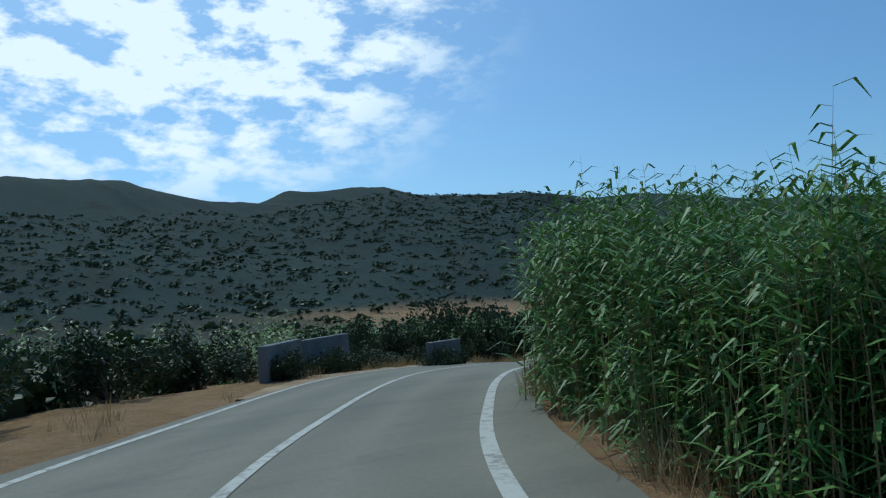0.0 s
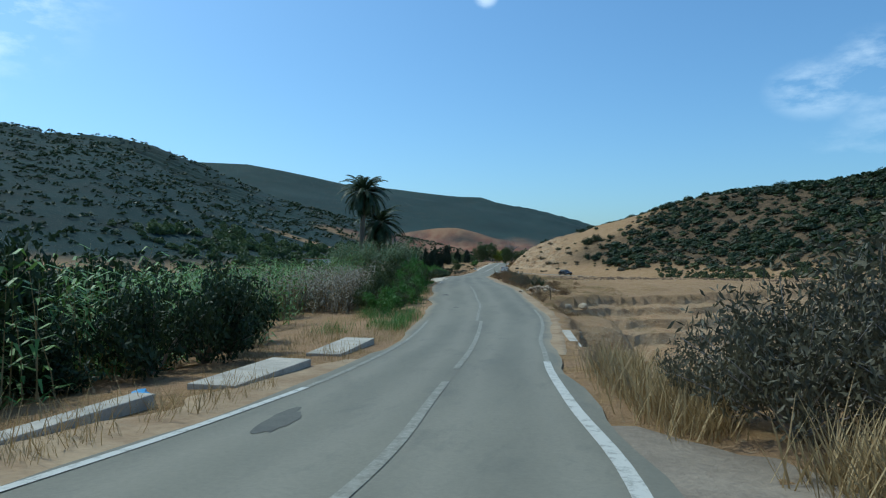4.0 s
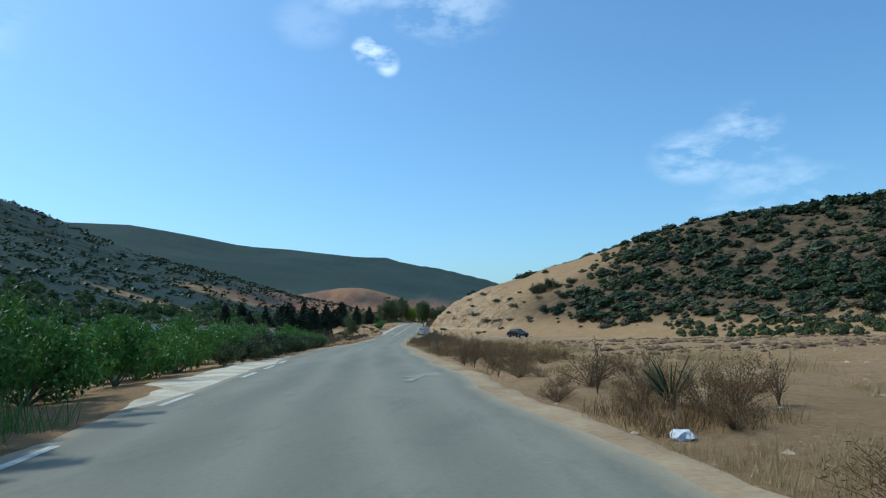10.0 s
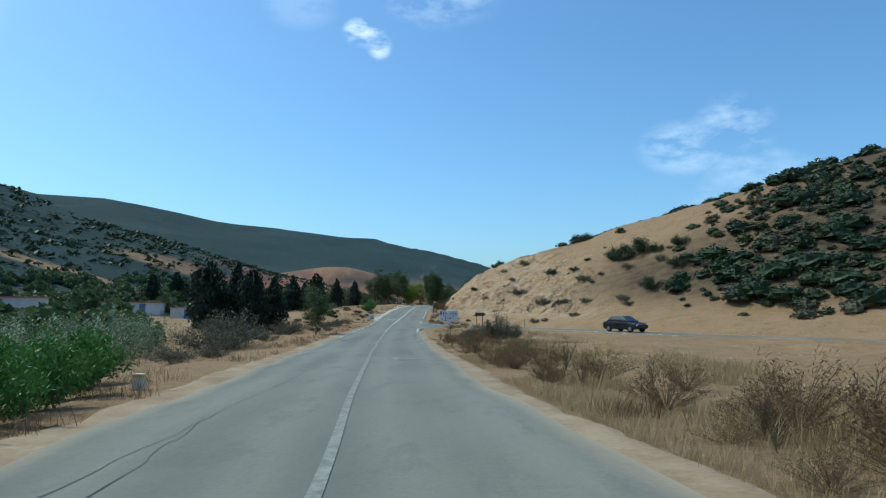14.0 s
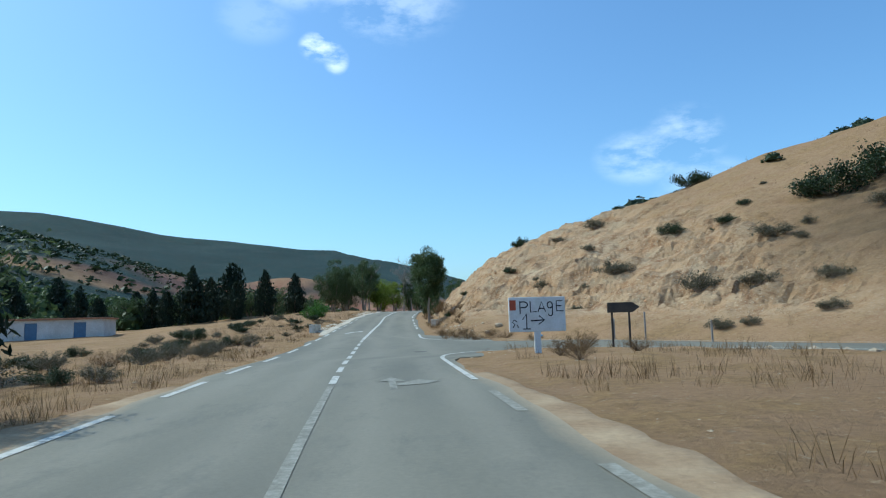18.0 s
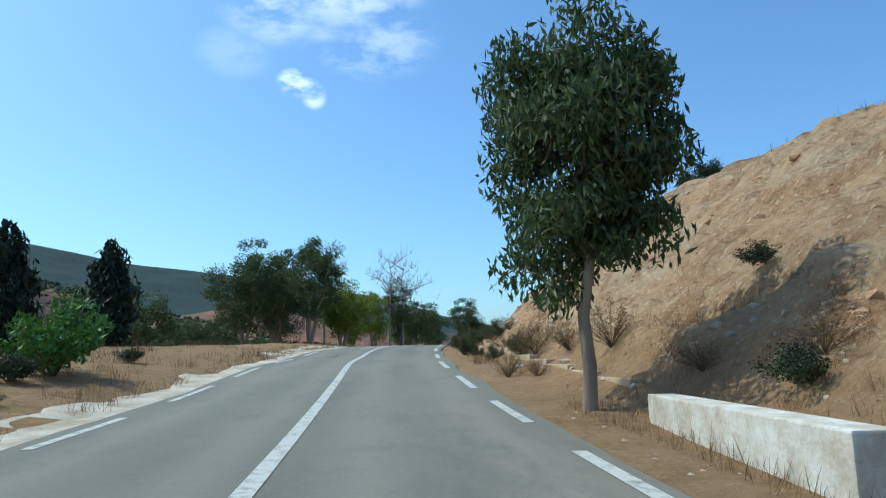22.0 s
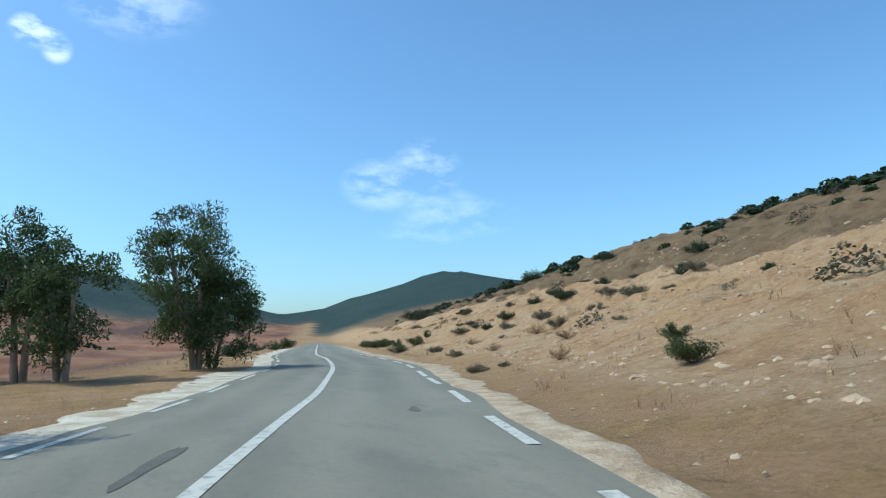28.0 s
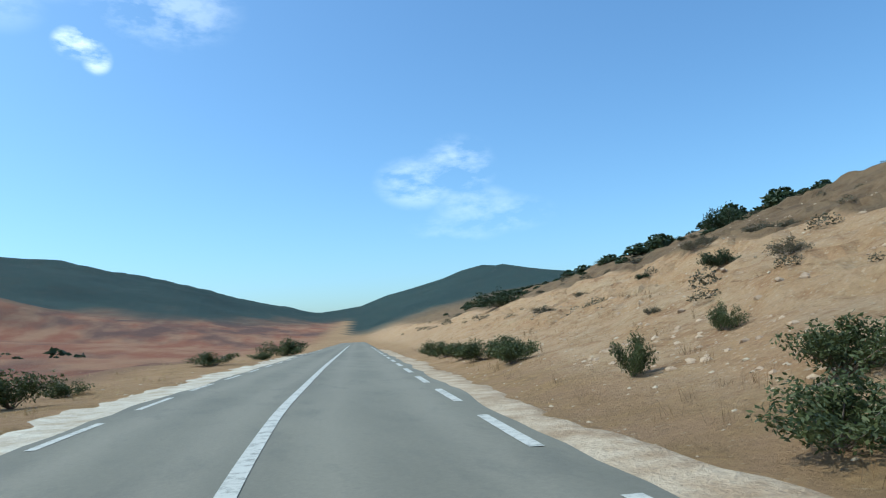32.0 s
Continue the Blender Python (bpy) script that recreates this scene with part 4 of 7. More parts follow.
def limb_tree(rng, height, spread, trunk_r, levels=((5, 0.34), (4, 0.22)), start=0.35, lean=(0, 0), droop=0.0):
    """Trunk and two orders of limbs; returns limbs and their outer points."""
    limbs, tips = [], []
    k = np.linspace(0, 1, 7)
    wob = rng.normal(0, 0.015 * height, (7, 2)) * k[:, None]
    spine = np.stack([lean[0] * k * height + wob[:, 0], lean[1] * k * height + wob[:, 1], height * 0.86 * k], -1)
    limbs.append(tube(spine, trunk_r * (1.15 - 0.95 * k), 8))
    tips.append(spine[-1])
    for j in range(levels[0][0] * 2):
        u = rng.uniform(start, 0.95)
        base = np.array([np.interp(u, k, spine[:, c]) for c in range(3)])
        a, ln = rng.uniform(0, 6.28), spread * rng.uniform(0.55, 1.1) * (1.15 - 0.5 * u)
        way = np.array([math.cos(a), math.sin(a), rng.uniform(0.35, 1.0)])
        kk_ = np.linspace(0, 1, 5)[:, None]
        pts = base + way * ln * kk_ + np.array([0, 0, -droop * ln]) * kk_**2 + rng.normal(0, 0.03 * ln, (5, 3)) * kk_
        limbs.append(tube(pts, trunk_r * 0.42 * (1.1 - 0.95 * kk_[:, 0]), 5))
        tips += [pts[-1], pts[-2], pts[2]]
        for _ in range(levels[1][0]):
            q_ = pts[rng.integers(1, 5)]
            a2, l2 = rng.uniform(0, 6.28), ln * rng.uniform(0.25, 0.5)
            way2 = np.array([math.cos(a2), math.sin(a2), rng.uniform(-0.2, 0.9)])
            p2 = q_ + way2 * l2 * np.linspace(0, 1, 4)[:, None] + np.array([0, 0, -droop * l2]) * np.linspace(0, 1, 4)[:, None] ** 2
            limbs.append(tube(p2, trunk_r * 0.16 * np.linspace(1.1, 0.2, 4), 4))
            tips += [p2[-1], p2[-2]]
    return join(limbs), np.array(tips)


def crown_leaves(rng, tips, leaves, size, length, width, droop, flat=0.75):
    pick = rng.integers(0, len(tips), leaves)
    mass = rng.uniform(0.55, 1.25, len(tips))[pick]
    way = rng.normal(0, 1, (leaves, 3))
    way *= (rng.uniform(0.15, 1.0, leaves) ** 0.6 * 1.55 / np.linalg.norm(way, axis=1))[:, None]
    c = tips[pick] + way * [1, 1, flat] * (size * mass)[:, None]
    return leaf_cards(c, length, width, droop, rng)


def tree(name, place, turn, wood, crown_mesh, bark, leaf, label, group=""):
    root = new(name)
    solid("trunk", *wood, bark, root, True)
    solid("crown", *crown_mesh, leaf, root)
    root.matrix_basis = Matrix.Translation(place) @ Matrix.Rotation(turn, 4, "Z")
    return tagged(root, label, "tree", group)


def bush_thing(name, form, leaf, bark, label, place, turn, scale, group=""):
    root = new(name)
    solid("foliage", *form[0], leaf, root)
    solid("branchwork", *form[1], bark, root, True)
    root.matrix_basis = Matrix.Translation(place) @ Matrix.Rotation(turn, 4, "Z") @ Matrix.Diagonal((*scale, 1))
    return tagged(root, label, "bush", group)


# ---- reeds ----
def bed(name, spots, forms, scale, label, leaf=REED, cane=STRAW, kind="stuff", tall=((0, 1), (1, 1))):
    """A stand of reed over many spots, as one mass of leaves and one of canes."""
    leaves, canes = [], []
    which = RNG.integers(0, len(forms), len(spots))
    for k, form in enumerate(forms):
        p = spots[which == k]
        if not len(p):
            continue
        turns = RNG.uniform(0, 6.28, len(p))
        sc = np.stack([RNG.uniform(0.85, 1.15, len(p))] * 2 + [RNG.uniform(0.7, 1.15, len(p))], -1) * scale
        sc *= np.interp(road_sd(p[:, 0], p[:, 1])[0], *tall)[:, None]
        tilts = RNG.normal(0, 0.05, (len(p), 2))
        leaves.append(scatter(form[0], p, turns, sc, tilts))
        canes.append(scatter(form[1], p, turns, sc, tilts))
    root = new(name)
    solid("reed_leaves", *join(leaves), leaf, root)
    solid("reed_canes", *join(canes), cane, root)
    return tagged(root, label, "reeds", kind=kind)


REEDS = [reed_form(np.random.default_rng(20 + k), 8, 3.8, 0.36, 0.8) for k in range(4)]
LOWREED = [reed_form(np.random.default_rng(30 + k), 8, 2.4, 0.38, 0.62) for k in range(3)]


def spots_sd(s0, s1, d0, d1, n, seed):
    r = np.random.default_rng(seed)
    return put(r.uniform(s0, s1, n), r.uniform(d0, d1, n), 0.05)


def clear_of_road(p, gap):
    s_, d_ = road_sd(p[:, 0], p[:, 1])
    return p[(d_ > np.interp(s_, *LINE_R) + gap) | (d_ < np.interp(s_, *LINE_L) - gap)]


p = np.concatenate([spots_sd(3.5, 16.5, 2.5, 7.5, 300, 1), spots_sd(3.5, 15, 2.3, 3.2, 100, 2), spots_sd(-8, 3.5, 3.2, 7.5, 60, 31), spots_sd(15, 20, 3.2, 8.5, 90, 3)])
bed("reed_bed", clear_of_road(p, 1.4), REEDS, 1.0, "tall green giant reeds standing thick beside the road verge", tall=((0, 6, 9, 13, 16, 18), (0.52, 0.55, 0.66, 0.9, 0.85, 0.68)))
p = np.concatenate([spots_sd(19.5, 25, 2.9, 8.5, 170, 4), spots_sd(25, 29.5, 4.8, 9.0, 110, 34)])
bed("reed_bed", clear_of_road(p, 1.6), LOWREED, 1.05, "green reeds beside the gravel pull-in", tall=((19.5, 21.5, 24, 29), (1.0, 0.85, 0.7, 0.62)))
p = np.concatenate([spots_sd(33, 52, -20, -7.5, 230, 5), spots_sd(6, 36, -24, -10, 150, 6), spots_sd(50, 78, -26, -9.5, 150, 7), spots_sd(78, 100, -24, -9, 130, 8)])
bed("reed_bed", clear_of_road(p, 3), LOWREED, 1.15, "green reeds along the river strip beside the road")
p = np.concatenate([spots_sd(86, 97, -13, -6.4, 150, 9), spots_sd(86, 92, -7.0, -5.4, 26, 36)])
bed("reed_bed", clear_of_road(p, 2.2), REEDS, 1.0, "tall plumed reeds round the foot of the palms", REEDPALE)
p = np.concatenate([spots_sd(66, 85, -14, -7.2, 150, 37)])
bed("reed_bed", clear_of_road(p, 3), LOWREED, 0.95, "dry grey-brown reeds with faded plumes above the bushes", PLUME)
p = np.concatenate([spots_sd(104, 172, -26, -10.0, 300, 10), spots_sd(166, 186, -30, -12.5, 200, 32), spots_sd(184, 197, -34, -16, 170, 33)])
bed("reed_bed", clear_of_road(p, 3), LOWREED, 0.9, "low green reeds behind the roadside scrub", REEDPALE)

# ---- bushes beside the road ----
B1 = [shrub_form(np.random.default_rng(40 + k), 3600, 1.0, 1.0, 0.095, 0.034, 16, 0.5, 0.010) for k in range(3)]
BD = [shrub_form(np.random.default_rng(50 + k), 1900, 1.0, 1.0, 0.085, 0.012, 46, 0.42, 0.006) for k in range(3)]
BG = [shrub_form(np.random.default_rng(55 + k), 5200, 1.0, 1.0, 0.075, 0.020, 40, 0.55, 0.006) for k in range(3)]


def bushes(name, items, forms, leaf, bark, label, group):
    """Bushes one by one: along, across, width, height."""
    for k, (s, d, wide, tall) in enumerate(items):
        place = Vector(put(s, d, 0.04))
        bush_thing(name, forms[k % len(forms)], leaf, bark, label, place, 2.4 * k, (wide, wide, tall), group) if k < len(forms) else \
            FIRST[name, k % len(forms)](place, 2.4 * k, (wide, wide, tall))
        if k < len(forms):
            src = scene.collection.objects[-1]
            while src.parent:
                src = src.parent
            FIRST[name, k] = lambda pl, tu, sc, o=src: copy_bush(o, pl, tu, sc)


def copy_bush(o, place, turn, sc):
    c = copy_thing(o, Matrix.Identity(4))
    c.matrix_basis = Matrix.Translation(place) @ Matrix.Rotation(turn, 4, "Z") @ Matrix.Diagonal((*sc, 1))
    return c


FIRST = {}
bushes("green_bush", [(108, -6.2, 1.5, 2.00), (111, -6.6, 1.6, 1.88), (115, -6.4, 1.5, 1.75), (119, -6.8, 1.7, 2.12), (123, -6.6, 1.5, 1.88), (127, -6.9, 1.6, 1.75), (131, -6.6, 1.5, 1.88), (135.5, -6.6, 1.5, 2.00), (140.5, -6.2, 1.4, 2.00), (143.5, -6.0, 1.4, 1.88), (146.5, -6.6, 1.4, 1.88), (106, -8, 1.6, 2.38), (113, -8.2, 1.7, 2.38), (121, -8.2, 1.7, 2.38), (129, -8.2, 1.7, 2.38), (137, -8.2, 1.7, 2.25), (150, -8.0, 1.5, 1.75), (153.0, -5.5, 1.0, 1.3), (155.2, -6.0, 1.1, 1.5), (157.8, -6.9, 1.2, 1.4), (151.4, -5.2, 0.9, 1.2), (148.6, -5.6, 1.2, 1.5), (150.8, -6.2, 1.3, 1.7), (153, -7.2, 1.5, 1.9), (156, -8.6, 1.6, 1.8), (152, -9.5, 1.8, 2.1), (159, -10.5, 1.6, 1.7), (142, -8.4, 1.6, 2.1), (145.5, -8.6, 1.6, 2.0),
                      (138.5, -5.6, 1.0, 1.25), (85, -5.2, 1.3, 2.5), (88.4, -5.6, 1.5, 2.7), (91.5, -6.0, 1.5, 2.6), (95, -6.0, 1.3, 2.2), (100, -6.4, 1.5, 1.9), (104, -6.4, 1.5, 1.75), (72, -4.9, 1.1, 1.7),
                      (77.5, -5.3, 1.2, 2.2), (81.5, -5.3, 1.3, 2.4), (68, -5.2, 1.1, 1.4), (64, -5.6, 1.2, 1.5)], B1, BRIGHT, BARK, "green roadside bush with dense small leaves", "roadside bushes")
bushes("dark_bush", [(117.2, -4.6, 0.9, 0.95), (120.6, -4.2, 0.9, 1.15), (123.6, -4.5, 0.9, 1.2), (125.2, -4.1, 0.8, 1.1), (127.6, -4.3, 0.9, 1.15), (131.4, -4.2, 0.9, 1.0), (135.6, -4.1, 0.9, 1.05), (139.8, -4.2, 0.9, 1.0), (143.4, -4.3, 0.8, 0.9), (31, -9.0, 2.0, 2.6), (34, -8.6, 2.0, 3.0), (37, -8.4, 1.9, 3.2), (40, -8.6, 2.1, 3.4), (43, -9.6, 2.2, 3.6), (36, -11.5, 2.6, 4.2), (41, -12.5, 2.8, 4.6), (46, -10.5, 2.2, 3.4), (50, -9.0, 1.8, 2.6), (28, -10.5, 2.2, 2.8), (27.5, -6.6, 1.3, 0.9), (30, -6.4, 1.2, 0.8), (24.5, -7.0, 1.5, 0.9), (22, -7.4, 1.5, 1.0), (19, -7.6, 1.5, 1.1), (32.5, -7.2, 1.4, 1.5), (35.5, -7.4, 1.4, 1.6), (8, -8.5, 1.9, 2.0), (12, -9.2, 2.2, 2.3), (16, -9.5, 2.0, 2.1), (20, -10.2, 2.2, 2.2), (26, -9.0, 1.6, 1.6), (43.5, -6.6, 1.5, 2.2), (45.5, -6.5, 1.5, 2.4), (47.5, -6.8, 1.6, 2.4), (42, -8, 1.4, 1.5), (-2, -8.5, 2.0, 1.8), (3, -9.5, 2.1, 2.0)],
       B1, BUSH, BARK, "dark green shady bush beside the road", "roadside bushes")
bushes("flowering_bush", [(115.4, -4.9, 0.8, 0.9), (118.9, -4.4, 0.8, 1.0), (122.2, -4.7, 0.9, 1.2), (126.5, -4.8, 0.9, 1.25), (129.4, -4.2, 0.85, 1.0), (133.5, -4.2, 0.9, 1.0), (137.6, -4.2, 0.85, 0.95), (141.6, -4.3, 0.85, 0.9), (145.2, -4.5, 0.8, 0.8), (65.8, -4.9, 0.8, 1.2), (66.5, -6.6, 1.2, 1.7), (69.8, -5.0, 1.0, 1.5), (70.6, -6.9, 1.3, 2.1), (74.2, -5.1, 1.1, 1.9), (75.0, -7.0, 1.4, 2.5), (79.4, -5.2, 1.2, 2.2), (80.2, -7.2, 1.5, 2.8), (83.4, -5.6, 1.2, 2.3), (86.8, -5.3, 1.1, 2.0), (93.2, -5.2, 1.1, 1.8), (97.4, -5.6, 1.2, 2.1), (99.0, -7.0, 1.5, 2.9), (102.0, -7.4, 1.4, 2.2)],
       B1, OLIVE, BARK, "olive green roadside bush with yellowing tips", "roadside bushes")
bushes("grey_bush", [(37.8, 4.2, 1.5, 2.1), (38.6, 5.4, 1.8, 2.4), (36.6, 5.6, 1.6, 2.1), (39.0, 3.7, 0.9, 1.3), (37.6, 7.0, 2.0, 2.5), (35.2, 7.2, 1.4, 1.6), (178.5, -9.6, 2.0, 1.7), (181.5, -9.0, 2.4, 2.2), (184.5, -9.8, 2.0, 1.7), (168, -8.0, 1.0, 0.8), (190, -8.6, 1.0, 0.8), (174, -8.2, 0.9, 0.7), (206.5, -10.0, 2.0, 1.6), (182.5, 6.6, 1.2, 1.7), (185, 7.8, 1.0, 1.2), (185.6, 5.6, 0.8, 1.1), (187.2, 6.8, 1.0, 1.2), (184, 4.9, 0.6, 0.8), (70.5, 5.0, 0.5, 0.5), (89.5, 3.7, 1.0, 1.3), (86.4, 3.9, 0.8, 0.95), (92.0, 4.3, 0.8, 1.0), (87.2, 4.9, 0.7, 0.9)],
       BG, GREYBUSH, DEADWOOD, "grey-green twiggy bush on dry ground", "roadside bushes")
DRY_MORE = [(float(a_), float(b_), float(c_), float(c_) * float(e_)) for a_, b_, c_, e_ in zip(*(lambda r: (r.uniform(67, 188, 120), 3.4 + 3.4 * r.uniform(0, 1, 120) ** 1.5, r.uniform(0.25, 0.75, 120), r.uniform(0.7, 1.4, 120)))(np.random.default_rng(808)))]
bushes("dry_bush", DRY_MORE + [(259.4, 3.3, 0.5, 1.0), (258.6, 3.9, 0.45, 0.7), (273.1, 2.9, 0.4, 0.95), (272.3, 3.3, 0.35, 0.6), (291.7, 3.2, 0.6, 0.7), (280.5, 2.5, 0.35, 0.4), (229.7, 3.7, 0.5, 0.7), (227.8, 4.2, 0.6, 0.7), (226.1, 4.7, 0.6, 0.75), (224.8, 5.0, 0.5, 0.6), (231.4, 3.6, 0.5, 0.6), (262, 4.6, 0.9, 1.2), (259.5, 5.0, 0.8, 1.1), (265.2, 4.9, 0.7, 0.9), (268, 4.4, 0.6, 0.7), (272, 5.0, 0.7, 0.8), (274.5, 4.4, 0.6, 0.7), (222, 7.5, 0.6, 0.5), (226, 6.8, 0.6, 0.6), (229, 6.4, 0.7, 0.6), (246.5, 5.4, 0.6, 0.6), (249.5, 5.6, 0.7, 0.7), (252, 5.2, 0.6, 0.6), (190.5, 5.6, 0.7, 0.8), (193, 6.6, 0.8, 0.9), (196, 7.4, 0.6, 0.7), (209.5, 5.6, 0.6, 0.7), (210.5, 6.4, 0.7, 0.8), (210.2, 8.2, 0.6, 0.6), (329.5, 6.5, 0.5, 0.5), (333, 8.0, 0.6, 0.5), (337.5, 6.2, 0.5, 0.45), (341, 9.5, 0.8, 0.6), (345, 7.2, 0.6, 0.5), (348.5, 5.8, 0.4, 0.4), (88.5, 3.9, 0.8, 1.0), (90.5, 4.2, 0.9, 1.1), (94, 3.6, 0.7, 0.7), (98.5, 4.6, 0.7, 0.8), (103, 4.6, 0.8, 0.9), (108, 4.2, 0.8, 1.0), (112.5, 4.4, 0.8, 0.8), (118, 4.2, 0.6, 0.7), (124, 4.4, 0.8, 0.8), (130, 4.6, 0.7, 0.8), (136.5, 5.4, 0.8, 1.2),
                    (147.5, 4.7, 0.9, 1.0), (150, 5.2, 0.9, 1.1), (152.5, 4.6, 0.8, 0.9), (157, 5.0, 0.9, 0.9), (161, 4.6, 0.9, 0.9), (167, 4.8, 0.8, 0.8), (178, 4.6, 0.9, 0.9), (180.5, 5.2, 0.9, 1.1), (188, 5.0, 0.7, 0.7), (212.5, 7.2, 0.6, 0.8), (207, 5.4, 0.5, 0.6),
                    (256.5, 5.2, 0.8, 1.3), (232, 5.0, 0.6, 0.6), (236, 5.2, 0.7, 0.6), (240, 5.4, 0.7, 0.7), (244, 5.8, 0.6, 0.6), (215, -9.5, 1.0, 0.7), (220, -8.0, 0.9, 0.6), (226, -7.4, 0.8, 0.5)],
       BD, DRYBUSH, two_tone("brown_twigs", (0.19, 0.13, 0.075), (0.10, 0.068, 0.042), 5, 35), "dry brown thorny bush at the roadside", "dry roadside bushes")
bushes("leafy_bush", [(263.5, 4.4, 0.6, 0.8), (266.5, 3.8, 0.5, 0.6), (270, 3.0, 0.42, 0.95), (271.2, 3.1, 0.35, 0.5), (269.3, 3.4, 0.3, 0.5), (275.5, 2.7, 0.7, 0.75), (276.9, 2.8, 0.65, 0.7), (273.8, 4.7, 0.8, 0.9), (279.6, 3.2, 0.7, 1.05), (280.3, 4.0, 0.8, 1.0), (278.8, 3.8, 0.7, 0.8), (281.4, 3.4, 0.6, 0.7), (282.6, 2.8, 0.5, 0.5), (285, 3.6, 0.6, 0.6),
                      (355.2, 4.1, 0.9, 0.7), (357.0, 5.6, 0.8, 0.8), (361.2, 4.8, 0.42, 0.85), (362.5, 7.4, 0.42, 0.6), (369, 4.4, 0.9, 0.8), (371.5, 4.8, 1.1, 0.9), (374, 4.5, 1.0, 0.8), (377, 4.3, 1.0, 0.8), (381, 4.1, 1.0, 0.8), (386, 4.2, 1.0, 0.8), (320.8, 6.3, 0.6, 0.6), (324, 7.6, 0.4, 0.5),
                      (372.6, -9.2, 0.9, 0.6), (367.7, -8.5, 1.2, 1.15), (391, -8.4, 1.6, 0.9), (412, -6.6, 2.6, 1.6), (402, -7.2, 1.2, 0.7)],
       B1, OLIVE, BARK, "olive green leafy bush on the dry verge", "roadside bushes")


LEFT_LOW = [(float(a_), -float(b_), float(c_), float(c_) * float(e_)) for a_, b_, c_, e_ in zip(*(lambda r: (r.uniform(196, 266, 70), r.uniform(6.2, 15, 70), r.uniform(0.3, 0.9, 70), r.uniform(0.6, 1.0, 70)))(np.random.default_rng(809)))]
bushes("low_shrub", LEFT_LOW[:34], BG, GREYBUSH, DEADWOOD, "low grey-green shrub on the dry verge", "roadside bushes")
bushes("low_bush", LEFT_LOW[34:], B1, BUSH, BARK, "low dark green bush on the dry verge", "roadside bushes")


def weed_form(rng, stems, height):
    """A thin upright weed: wiry stems, short side twigs, a few small leaves."""
    wood, spots = [], []
    for _ in range(stems):
        a, h = rng.uniform(0, 6.28), height * rng.uniform(0.6, 1.05)
        k = np.linspace(0, 1, 6)
        out = rng.uniform(0.1, 0.45) * h
        pts = np.stack([out * np.cos(a) * k**1.4, out * np.sin(a) * k**1.4, h * k], -1) + rng.normal(0, 0.012, (6, 3)) * k[:, None]
        wood.append(tube(pts, 0.008 * (1.15 - k), 4))
        for u in np.arange(0.25, 1.0, 0.07):
            q_ = np.array([np.interp(u, k, pts[:, c]) for c in range(3)])
            b, ln = rng.uniform(0, 6.28), rng.uniform(0.07, 0.26) * (1.15 - 0.6 * u) * height
            e_ = q_ + np.array([math.cos(b) * 0.7, math.sin(b) * 0.7, 0.75]) * ln
            wood.append(tube(np.array([q_, (q_ + e_) / 2 + [0, 0, -0.012], e_]), [0.004, 0.003, 0.0012], 3))
            spots += [q_ + (e_ - q_) * w for w in (0.45, 0.75, 1.0)]
    return leaf_cards(np.array(spots), 0.05, 0.014, 0.0, rng, 0.7), join(wood)


WEEDS = [weed_form(np.random.default_rng(150 + k), 9, 1.0) for k in range(3)]
WEED_AT = [(71.8, 4.0, 0.9, 1.15), (72.8, 3.4, 0.8, 0.95), (76.3, 3.7, 0.7, 0.85), (81.0, 4.2, 0.8, 0.9), (110.4, 3.4, 0.8, 0.9), (111.6, 3.3, 0.8, 1.0), (109.0, 3.7, 0.7, 0.6), (107.7, 4.0, 0.7, 0.6), (133.6, 3.7, 1.1, 1.45), (134.6, 4.4, 1.0, 1.1), (137.0, 4.2, 0.8, 0.7), (183.0, 3.3, 0.7, 0.55), (184.9, 3.6, 0.9, 0.85), (187.1, 3.4, 0.7, 0.7)]
WEED_AT += [(float(a_), float(b_), float(c_), float(c_)) for a_, b_, c_ in zip(*(lambda r: (r.uniform(80, 186, 52), 3.3 + 3.0 * r.uniform(0, 1, 52) ** 1.4, r.uniform(0.4, 1.0, 52)))(np.random.default_rng(810)))]
bushes("tall_weed", WEED_AT, WEEDS, leafy("withered_weed_leaf", (0.07, 0.06, 0.03), (0.17, 0.14, 0.065)), two_tone("brown_weed_stem", (0.16, 0.11, 0.065), (0.09, 0.062, 0.04), 6, 40), "thin upright withered weed on the verge", "tall weeds")


# ---- scrub on the hill ----
HILLB = [shrub_form(np.random.default_rng(60 + k), 3200, 1.0, 0.85, 0.085, 0.045, 16, 0.6, 0.01) for k in range(3)]
HILLD = [shrub_form(np.random.default_rng(70 + k), 3000, 1.0, 0.75, 0.085, 0.028, 30, 0.55, 0.006) for k in range(3)]


def masters(name, forms, leaf, bark, label, group):
    """One bush of each form, to copy; the first places are filled by them."""
    return [(name, fm, leaf, bark, label, group) for fm in forms]


MADE = {}


def grow(key, kinds, place, turn, scale):
    k = (key, RNG.integers(0, len(kinds)))
    if k in MADE:
        return copy_bush(MADE[k], place, turn, scale)
    name, fm, leaf, bark, label, group = kinds[k[1]]
    MADE[k] = bush_thing(name, fm, leaf, bark, label, place, turn, scale, group)
    return MADE[k]


